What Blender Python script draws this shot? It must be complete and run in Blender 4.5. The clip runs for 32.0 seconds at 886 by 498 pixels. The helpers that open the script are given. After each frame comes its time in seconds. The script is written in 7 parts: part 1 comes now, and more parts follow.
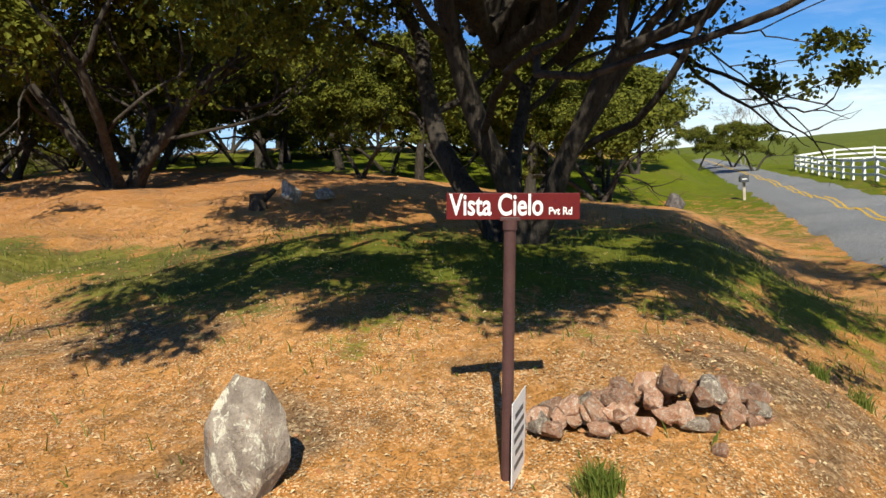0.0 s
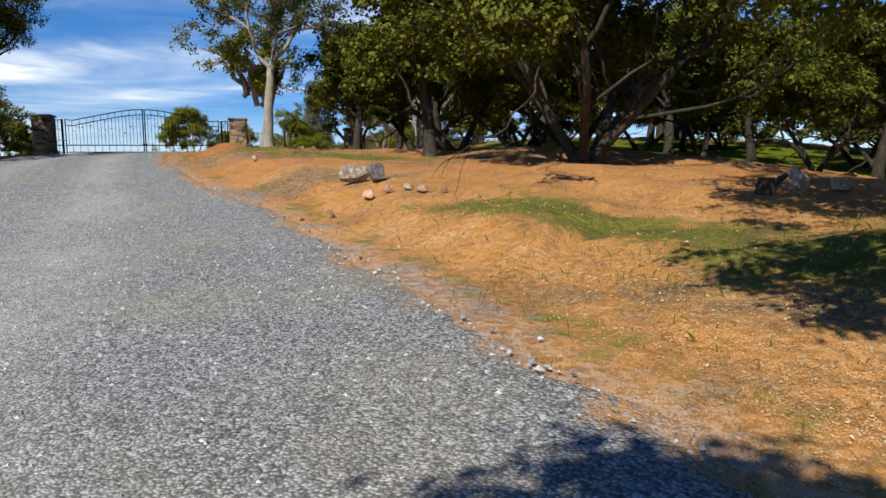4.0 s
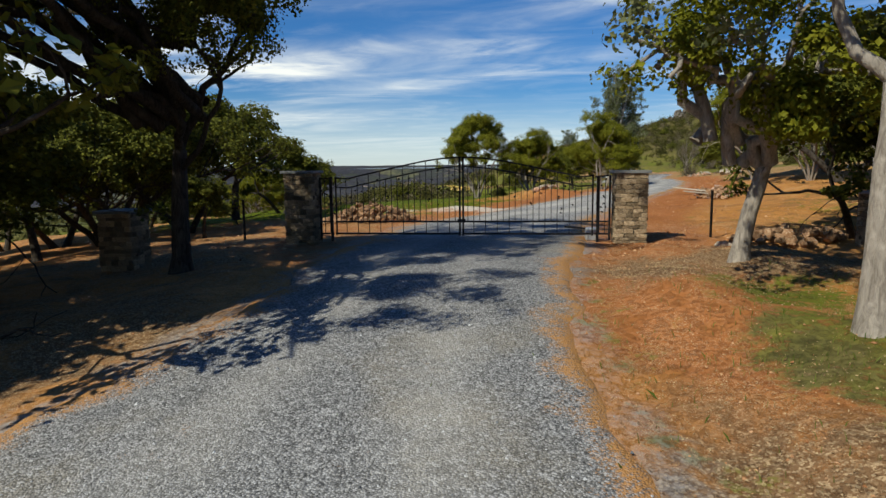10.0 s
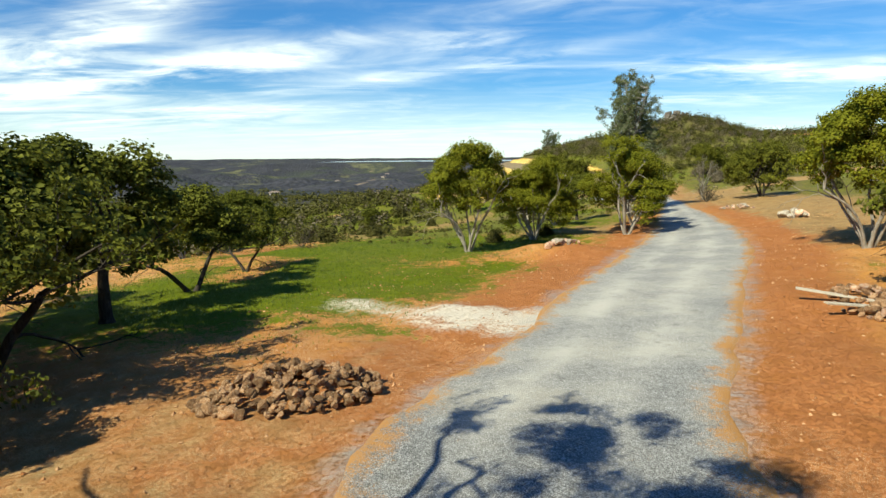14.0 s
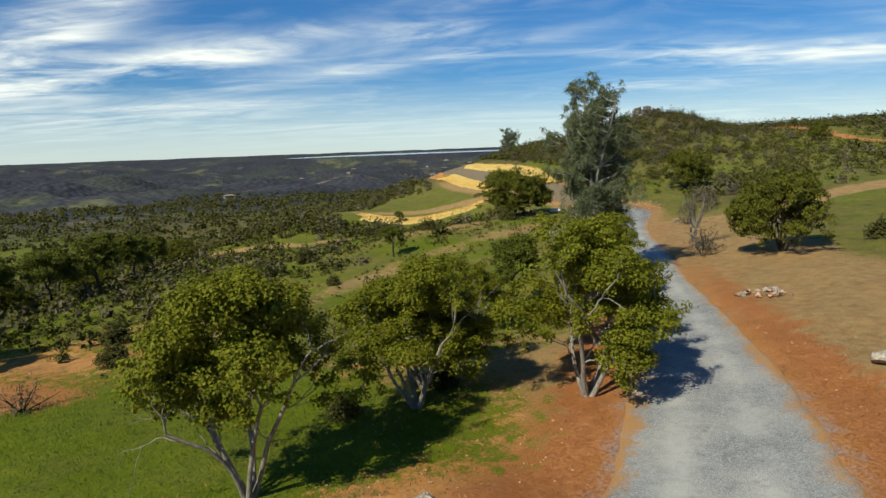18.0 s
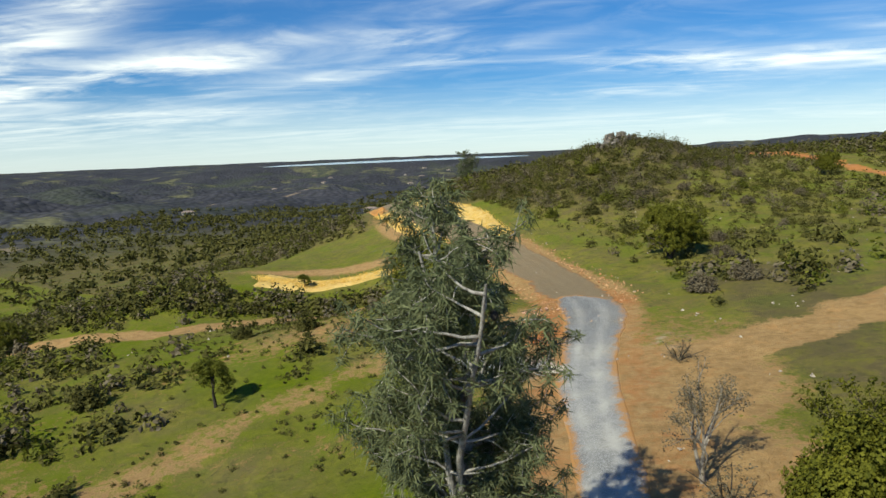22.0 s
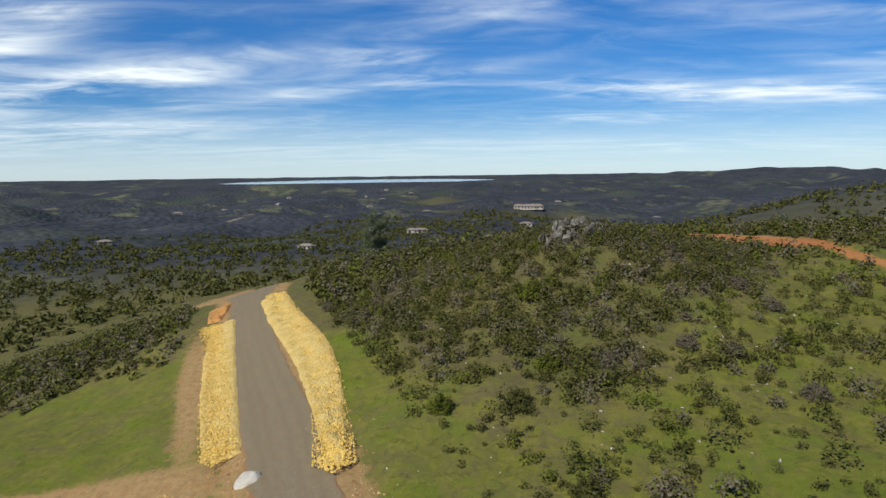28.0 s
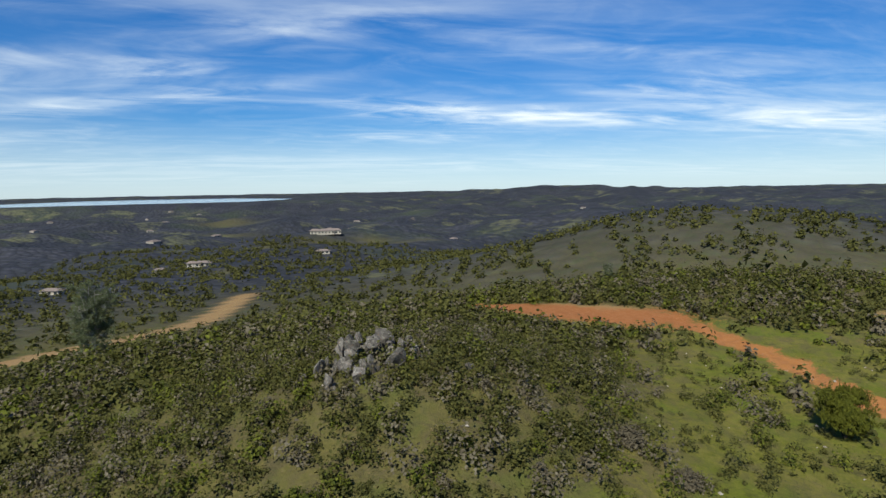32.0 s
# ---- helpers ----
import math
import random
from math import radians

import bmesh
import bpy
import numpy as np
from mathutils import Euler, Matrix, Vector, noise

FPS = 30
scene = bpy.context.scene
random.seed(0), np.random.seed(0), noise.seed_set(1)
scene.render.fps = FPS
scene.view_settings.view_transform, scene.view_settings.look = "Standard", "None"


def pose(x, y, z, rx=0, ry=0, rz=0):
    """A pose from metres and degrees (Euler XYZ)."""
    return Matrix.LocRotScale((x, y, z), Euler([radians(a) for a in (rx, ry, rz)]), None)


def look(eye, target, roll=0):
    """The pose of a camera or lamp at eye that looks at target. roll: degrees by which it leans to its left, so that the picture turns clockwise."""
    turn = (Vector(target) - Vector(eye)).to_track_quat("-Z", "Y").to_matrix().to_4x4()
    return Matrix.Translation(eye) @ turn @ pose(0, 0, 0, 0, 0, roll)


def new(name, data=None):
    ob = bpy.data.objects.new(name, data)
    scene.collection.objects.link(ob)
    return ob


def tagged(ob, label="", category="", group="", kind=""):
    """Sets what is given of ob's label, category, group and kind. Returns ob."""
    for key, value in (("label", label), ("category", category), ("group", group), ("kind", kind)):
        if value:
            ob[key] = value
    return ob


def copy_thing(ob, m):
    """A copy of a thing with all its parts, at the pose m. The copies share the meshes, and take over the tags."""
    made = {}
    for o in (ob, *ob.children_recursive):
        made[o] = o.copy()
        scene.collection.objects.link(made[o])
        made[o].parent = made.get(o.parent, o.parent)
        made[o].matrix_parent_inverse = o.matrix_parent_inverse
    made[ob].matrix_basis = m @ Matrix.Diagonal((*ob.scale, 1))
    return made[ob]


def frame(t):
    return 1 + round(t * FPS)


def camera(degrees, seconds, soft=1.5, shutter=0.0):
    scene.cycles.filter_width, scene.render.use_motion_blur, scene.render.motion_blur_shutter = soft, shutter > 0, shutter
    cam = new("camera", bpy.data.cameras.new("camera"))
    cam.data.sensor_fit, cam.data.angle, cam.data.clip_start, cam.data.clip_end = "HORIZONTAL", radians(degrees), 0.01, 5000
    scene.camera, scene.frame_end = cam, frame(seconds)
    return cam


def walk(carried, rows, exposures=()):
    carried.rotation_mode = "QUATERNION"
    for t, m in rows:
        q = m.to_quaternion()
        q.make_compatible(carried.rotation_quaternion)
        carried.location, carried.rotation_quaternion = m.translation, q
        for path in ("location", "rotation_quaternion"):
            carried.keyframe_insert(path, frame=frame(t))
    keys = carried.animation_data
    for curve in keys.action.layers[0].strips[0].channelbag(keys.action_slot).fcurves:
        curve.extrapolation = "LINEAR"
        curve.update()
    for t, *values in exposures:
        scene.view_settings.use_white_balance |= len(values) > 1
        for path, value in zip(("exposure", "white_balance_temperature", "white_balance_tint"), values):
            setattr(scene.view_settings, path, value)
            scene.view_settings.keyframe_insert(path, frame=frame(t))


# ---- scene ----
cam = camera(68.3, 32.0)
ROWS = [  # seconds, place, turn
    (0, -0.00, -0.00, 2.20, 83.25, 5.31, 0.17),
    (0.5, -0.02, 0.02, 2.19, 83.76, 4.71, 2.14),
    (1, -0.19, -0.07, 2.20, 84.14, 4.32, 4.44),
    (1.5, -0.51, -0.28, 2.20, 84.58, 3.67, 7.58),
    (2, -0.89, -0.48, 2.21, 84.87, 2.60, 11.86),
    (2.5, -1.32, -0.70, 2.19, 85.02, 1.66, 16.50),
    (3, -1.83, -0.84, 2.17, 84.95, 0.99, 20.55),
    (3.5, -2.47, -0.81, 2.16, 84.53, 0.69, 24.52),
    (4, -3.16, -0.66, 2.14, 83.95, 0.68, 28.61),
    (4.5, -4.03, -0.21, 2.15, 83.51, 1.15, 33.07),
    (6.5, -8.76, 4.56, 2.73, 82.92, 2.55, 49.20),
    (7, -10.04, 5.46, 3.05, 82.82, 2.62, 49.65),
    (7.5, -11.51, 6.18, 3.42, 82.78, 2.17, 50.26),
    (8, -13.04, 6.77, 3.77, 82.96, 1.64, 50.81),
    (8.5, -14.51, 7.33, 4.17, 83.00, 1.19, 50.85),
    (9, -15.89, 7.86, 4.62, 82.91, 0.93, 50.53),
    (9.5, -17.14, 8.50, 5.07, 82.87, 0.73, 50.33),
    (10, -18.32, 9.15, 5.50, 82.74, 0.63, 50.10),
    (10.5, -19.47, 9.78, 5.91, 82.56, 0.44, 49.92),
    (11, -20.57, 10.46, 6.30, 82.35, 0.24, 49.75),
    (11.5, -21.69, 11.17, 6.64, 82.31, 0.27, 49.35),
    (12, -22.83, 11.97, 6.98, 82.44, 0.43, 48.82),
    (12.5, -24.11, 12.95, 7.33, 82.47, 0.37, 48.45),
    (13, -25.57, 14.14, 7.71, 82.24, 0.72, 48.06),
    (13.5, -27.13, 15.66, 8.07, 82.23, 0.32, 47.95),
    (14, -28.68, 17.39, 8.42, 82.10, 0.39, 47.81),
    (14.5, -30.18, 19.22, 8.74, 82.04, 0.55, 47.57),
    (16.5, -35.71, 28.32, 10.59, 81.44, 1.65, 46.19),
    (17, -37.22, 30.98, 11.09, 81.35, 1.78, 45.75),
    (17.5, -38.75, 33.68, 11.61, 81.37, 2.00, 45.43),
    (18, -40.25, 36.43, 12.17, 81.30, 2.08, 45.12),
    (18.5, -41.79, 39.27, 12.74, 81.26, 2.01, 44.82),
    (19, -43.33, 42.18, 13.33, 81.48, 2.03, 44.65),
    (19.5, -44.85, 45.21, 13.96, 81.75, 2.10, 44.36),
    (20, -46.41, 48.38, 14.58, 81.86, 1.94, 44.01),
    (20.5, -48.02, 51.71, 15.23, 81.92, 2.09, 43.73),
    (21, -49.65, 55.16, 15.91, 81.94, 2.23, 43.58),
    (21.5, -51.31, 58.63, 16.61, 81.74, 2.51, 43.52),
    (22, -53.07, 62.18, 17.19, 81.76, 2.39, 43.45),
    (22.5, -54.91, 65.98, 17.74, 81.89, 1.89, 43.27),
    (23, -56.85, 69.93, 18.26, 82.07, 1.81, 42.91),
    (23.5, -58.79, 73.97, 18.76, 82.15, 1.87, 42.80),
    (24, -60.68, 77.99, 19.29, 82.25, 1.94, 42.69),
    (24.5, -62.52, 81.88, 19.80, 82.46, 1.98, 42.56),
    (25, -64.31, 85.58, 20.30, 82.60, 2.04, 42.56),
    (25.5, -66.15, 89.25, 20.79, 82.83, 1.87, 42.44),
    (27.5, -74.45, 103.23, 24.61, 83.25, 0.98, 41.04),
    (28, -76.43, 106.82, 25.22, 83.44, 0.74, 40.58),
    (28.5, -78.40, 110.41, 25.85, 83.62, 0.41, 39.43),
    (29, -80.37, 113.97, 26.49, 83.81, 0.36, 36.73),
    (29.5, -82.31, 117.43, 27.10, 83.92, 0.46, 33.15),
    (30, -84.22, 120.89, 27.73, 84.02, 0.48, 29.94),
    (30.5, -86.11, 124.35, 28.34, 84.24, 0.66, 27.02),
    (31, -87.94, 127.74, 28.95, 84.38, 0.78, 24.81),
    (31.5, -89.69, 131.05, 29.52, 84.55, 1.00, 23.54),
    (32, -91.39, 134.35, 30.07, 84.71, 1.06, 23.13),
]
EXPOSURE = [  # seconds, stops, white balance
    (0, 0.45, 7000, 7), (4, 0.28, 6700, 6), (6.5, -0.27, 6650, 6), (9, -0.18, 6750, 5), (11, 0.15, 7050, 0), (12, 0.4, 7300, -4), (14, 0.6, 7400, -5),
    (17, -0.05, 6900, -2), (18, 0.0, 6900, -1), (20, 0.25, 7100, -3), (22, 0.2, 6900, -1), (25, -0.05, 6400, 3), (28, -0.03, 6300, 3), (32, 0.0, 6250, 2)]
walk(cam, [(t, pose(x, y, z, rx, ry, rz)) for t, x, y, z, rx, ry, rz in ROWS],
     exposures=EXPOSURE)


# ---- world, sun, exposure ----
SUN_DIR = Vector((0.06, -1.0, 0.93)).normalized()   # towards the sun
world = bpy.data.worlds.new("sky")
scene.world = world
world.use_nodes = True
wn, wl = world.node_tree.nodes, world.node_tree.links
wn.clear()

sky = wn.new("ShaderNodeTexSky")
sky.sky_type, sky.sun_disc = "NISHITA", False
sky.sun_elevation, sky.sun_rotation = math.asin(SUN_DIR.z), math.atan2(SUN_DIR.x, SUN_DIR.y)
sky.air_density, sky.dust_density, sky.ozone_density = 1.0, 0.05, 6.0
sky.altitude = 300
co = wn.new("ShaderNodeTexCoord")
sep = wn.new("ShaderNodeSeparateXYZ")
wl.new(co.outputs["Generated"], sep.inputs[0])
# cirrus lie on a flat layer: divide the way by its height
den = wn.new("ShaderNodeMath"); den.operation = "ADD"; den.inputs[1].default_value = 0.07
wl.new(sep.outputs["Z"], den.inputs[0])
dx = wn.new("ShaderNodeMath"); dx.operation = "DIVIDE"
dy = wn.new("ShaderNodeMath"); dy.operation = "DIVIDE"
wl.new(sep.outputs["X"], dx.inputs[0]); wl.new(den.outputs[0], dx.inputs[1])
wl.new(sep.outputs["Y"], dy.inputs[0]); wl.new(den.outputs[0], dy.inputs[1])
comb = wn.new("ShaderNodeCombineXYZ")
wl.new(dx.outputs[0], comb.inputs[0]); wl.new(dy.outputs[0], comb.inputs[1])
turned = wn.new("ShaderNodeMapping")
turned.inputs["Rotation"].default_value = (0, 0, radians(-40))
wl.new(comb.outputs[0], turned.inputs[0])


def cloud_layer(stretch, shift, detail, rough, distort, low, high):
    """Streaked cloud: a noise drawn out along the wind."""
    mp = wn.new("ShaderNodeMapping")
    mp.inputs["Scale"].default_value, mp.inputs["Location"].default_value = stretch, shift
    wl.new(turned.outputs[0], mp.inputs[0])
    t = wn.new("ShaderNodeTexNoise")
    t.inputs["Scale"].default_value, t.inputs["Detail"].default_value = 1.0, detail
    t.inputs["Roughness"].default_value, t.inputs["Distortion"].default_value = rough, distort
    wl.new(mp.outputs[0], t.inputs["Vector"])
    r = wn.new("ShaderNodeMapRange")
    r.interpolation_type = "SMOOTHSTEP"
    r.inputs["From Min"].default_value, r.inputs["From Max"].default_value = low, high
    wl.new(t.outputs["Fac"], r.inputs["Value"])
    return r.outputs[0]


def wm(op, a, b=None, clamp=False):
    m = wn.new("ShaderNodeMath")
    m.operation, m.use_clamp = op, clamp
    for k, v in enumerate((a, b)):
        if v is None:
            continue
        if isinstance(v, (int, float)):
            m.inputs[k].default_value = v
        else:
            wl.new(v, m.inputs[k])
    return m.outputs[0]


broad = cloud_layer((0.14, 0.42, 1), (2.3, 0.9, 0), 4.0, 0.5, 0.4, 0.36, 0.66)
wisps = cloud_layer((0.48, 1.05, 1), (1.3, 0.4, 0), 9.0, 0.58, 1.5, 0.30, 0.72)
fine = cloud_layer((1.3, 2.1, 1), (4.3, 2.4, 0), 8.0, 0.6, 1.4, 0.40, 0.80)
azimuth = wm("ARCTAN2", sep.outputs["X"], sep.outputs["Y"])
rise = wm("ARCSINE", sep.outputs["Z"])
# single banks and feathers of cirrus: bearing and height in degrees, half length, half thickness, slope, density
CIRRUS = [(-73.0, 10.6, 6.5, 2.4, 0.55, 1.15), (-66.5, 7.6, 11.5, 1.15, 0.17, 1.25), (-46.2, 9.8, 4.6, 1.0, 0.0, 0.55), (-18.0, 6.1, 13.0, 0.85, -0.07, 1.10), (-26.0, 4.5, 9.0, 0.55, 0.0, 0.45),
          (-53.0, 6.6, 10.0, 0.55, 0.10, 0.45), (-65.0, 3.9, 13.0, 0.9, 0.05, 0.55), (-3.5, 7.8, 7.5, 1.2, 0.0, 0.45), (6.0, 4.7, 9.0, 0.9, -0.12, 0.85), (-33.0, 13.6, 12.0, 1.3, 0.12, 0.40), (-12.0, 11.5, 10.0, 0.8, -0.10, 0.35),
          (-40.0, 8.5, 9.0, 0.6, 0.12, 0.40), (-85.0, 7.0, 8.0, 2.0, 0.1, 0.9)]
texture = wm("ADD", wm("MULTIPLY", wisps, 0.75), wm("MULTIPLY", fine, 0.45))
density = wm("ADD", wm("MULTIPLY", wm("MULTIPLY", broad, wisps), 0.34), wm("MULTIPLY", fine, 0.10))
for a0, e0, long_, thick_, slope, much in CIRRUS:
    da_ = wm("SUBTRACT", azimuth, radians(a0))
    de_ = wm("SUBTRACT", wm("SUBTRACT", rise, radians(e0)), wm("MULTIPLY", da_, slope))
    u2, v2_ = wm("POWER", wm("ABSOLUTE", wm("DIVIDE", da_, radians(long_))), 2.0), wm("POWER", wm("ABSOLUTE", wm("DIVIDE", de_, radians(thick_))), 2.0)
    bank_ = wm("EXPONENT", wm("MULTIPLY", wm("ADD", u2, v2_), -1.0))
    density = wm("ADD", density, wm("MULTIPLY", wm("MULTIPLY", bank_, texture), much))
# a veil of haze low over the land; the thin layer is clear where one looks straight up through it
veil = wn.new("ShaderNodeMapRange"); veil.interpolation_type = "SMOOTHSTEP"
for k_, v_ in (("From Min", 0.0), ("From Max", 0.115), ("To Min", 0.46), ("To Max", 0.0)):
    veil.inputs[k_].default_value = v_
wl.new(sep.outputs["Z"], veil.inputs["Value"])
overhead = wn.new("ShaderNodeMapRange"); overhead.interpolation_type = "SMOOTHSTEP"
for k_, v_ in (("From Min", 0.22), ("From Max", 0.60), ("To Min", 1.0), ("To Max", 0.15)):
    overhead.inputs[k_].default_value = v_
wl.new(sep.outputs["Z"], overhead.inputs["Value"])
low_fade = wn.new("ShaderNodeMapRange")
low_fade.inputs["From Min"].default_value, low_fade.inputs["From Max"].default_value = 0.0, 0.05
wl.new(sep.outputs["Z"], low_fade.inputs["Value"])
cover_ = wm("MULTIPLY", wm("MULTIPLY", density, low_fade.outputs[0]), overhead.outputs[0])
cs = wn.new("ShaderNodeMath"); cs.operation = "MULTIPLY"; cs.inputs[1].default_value = 0.95
wl.new(wm("ADD", cover_, veil.outputs[0], True), cs.inputs[0])
# clear air: a deeper blue overhead, milky blue near the horizon
tint = wn.new("ShaderNodeMix"); tint.data_type = "RGBA"; tint.blend_type = "MULTIPLY"
tint.inputs["Factor"].default_value = 1.0
wl.new(sky.outputs[0], tint.inputs["A"])
high_up = wn.new("ShaderNodeMapRange")
high_up.inputs["From Min"].default_value, high_up.inputs["From Max"].default_value = 0.0, 0.30
wl.new(sep.outputs["Z"], high_up.inputs["Value"])
blue = wn.new("ShaderNodeMix"); blue.data_type = "RGBA"
wl.new(high_up.outputs[0], blue.inputs["Factor"])
blue.inputs["A"].default_value, blue.inputs["B"].default_value = (0.68, 1.00, 1.40, 1), (0.31, 0.95, 1.58, 1)
wl.new(blue.outputs["Result"], tint.inputs["B"])
wmix = wn.new("ShaderNodeMix"); wmix.data_type = "RGBA"
wl.new(cs.outputs[0], wmix.inputs["Factor"])
wl.new(tint.outputs["Result"], wmix.inputs["A"])
wmix.inputs["B"].default_value = (16.6, 16.9, 17.2, 1)
bg = wn.new("ShaderNodeBackground")
bg.inputs["Strength"].default_value = 0.064
wl.new(wmix.outputs["Result"], bg.inputs["Color"])
wo = wn.new("ShaderNodeOutputWorld")
wl.new(bg.outputs[0], wo.inputs[0])

sun = new("sun", bpy.data.lights.new("sun", "SUN"))
sun.data.energy, sun.data.angle, sun.data.color = 5.0, radians(0.55), (1.0, 0.955, 0.86)
sun.matrix_world = look(SUN_DIR * 100, (0, 0, 0))


# ---- materials ----
def material(name, rough=0.9, metal=0.0):
    m = bpy.data.materials.new(name)
    m.use_nodes = True
    b = m.node_tree.nodes["Principled BSDF"]
    b.inputs["Roughness"].default_value, b.inputs["Metallic"].default_value = rough, metal
    b.inputs["Specular IOR Level"].default_value = 0.3 if rough < 0.8 else 0.08
    return m, m.node_tree.nodes, m.node_tree.links, b


def noise_node(n, l, scale, detail=4.0, rough=0.6, vector=None, distortion=0.0):
    t = n.new("ShaderNodeTexNoise")
    t.inputs["Scale"].default_value, t.inputs["Detail"].default_value = scale, detail
    t.inputs["Roughness"].default_value, t.inputs["Distortion"].default_value = rough, distortion
    if vector is None:
        vector = n.new("ShaderNodeTexCoord").outputs["Object"]
    l.new(vector, t.inputs["Vector"])
    return t.outputs["Fac"]


def span(n, l, value, a, b, c=0.0, d=1.0):
    r = n.new("ShaderNodeMapRange")
    for k, v in zip(("From Min", "From Max", "To Min", "To Max"), (a, b, c, d)):
        r.inputs[k].default_value = v
    l.new(value, r.inputs["Value"])
    return r.outputs[0]


def mixed(n, l, factor, a, b):
    m = n.new("ShaderNodeMix")
    m.data_type = "RGBA"
    if isinstance(factor, float):
        m.inputs["Factor"].default_value = factor
    else:
        l.new(factor, m.inputs["Factor"])
    for k, v in (("A", a), ("B", b)):
        if isinstance(v, tuple):
            m.inputs[k].default_value = (*v, 1) if len(v) == 3 else v
        else:
            l.new(v, m.inputs[k])
    return m.outputs["Result"]


def bump(n, l, b, height, strength=0.5, distance=0.05):
    k = n.new("ShaderNodeBump")
    k.inputs["Strength"].default_value, k.inputs["Distance"].default_value = strength, distance
    l.new(height, k.inputs["Height"])
    l.new(k.outputs[0], b.inputs["Normal"])


def maths(n, l, op, a, b):
    m = n.new("ShaderNodeMath")
    m.operation = op
    m.use_clamp = op in ("ADD", "SUBTRACT")
    for i, v in enumerate((a, b)):
        if isinstance(v, (int, float)):
            m.inputs[i].default_value = v
        else:
            l.new(v, m.inputs[i])
    return m.outputs[0]


def mottled(name, a, b, scale=3.0, fine=40.0, rough=0.9, metal=0.0, bumps=0.4, deep=0.02, per_object=0.0):
    """A surface of two tones at two scales with a fine relief."""
    m, n, l, bs = material(name, rough, metal)
    big, small = noise_node(n, l, scale), noise_node(n, l, fine, 5, 0.7)
    c = mixed(n, l, span(n, l, big, 0.35, 0.65), a, b)
    dark = tuple(0.55 * v for v in a)
    c = mixed(n, l, span(n, l, small, 0.52, 0.75, 0.0, 0.7), c, dark)
    if per_object:
        oi = n.new("ShaderNodeObjectInfo")
        h = n.new("ShaderNodeHueSaturation")
        l.new(span(n, l, oi.outputs["Random"], 0, 1, 1 - per_object, 1 + per_object), h.inputs["Value"])
        l.new(span(n, l, oi.outputs["Random"], 0, 1, 0.5 - 0.03 * per_object, 0.5 + 0.03 * per_object), h.inputs["Hue"])
        l.new(c, h.inputs["Color"])
        c = h.outputs[0]
    l.new(c, bs.inputs["Base Color"])
    bump(n, l, bs, small, bumps, deep)
    return m


def leafy(name, a, b, through_light=0.35):
    """Leaves: each leaf has a tone of its own, and lets some light through."""
    m, n, l, bs = material(name, 0.72)
    bs.inputs["Specular IOR Level"].default_value = 0.15
    geo = n.new("ShaderNodeNewGeometry")
    big = noise_node(n, l, 0.9, 2)
    f = maths(n, l, "MULTIPLY", geo.outputs["Random Per Island"], 0.65)
    f = maths(n, l, "ADD", f, span(n, l, big, 0.35, 0.7, 0.0, 0.35))
    c = mixed(n, l, f, a, b)
    l.new(c, bs.inputs["Base Color"])
    tr = n.new("ShaderNodeBsdfTranslucent")
    l.new(c, tr.inputs["Color"])
    mx = n.new("ShaderNodeMixShader")
    mx.inputs[0].default_value = through_light
    l.new(bs.outputs[0], mx.inputs[1])
    l.new(tr.outputs[0], mx.inputs[2])
    l.new(mx.outputs[0], n["Material Output"].inputs["Surface"])
    return m


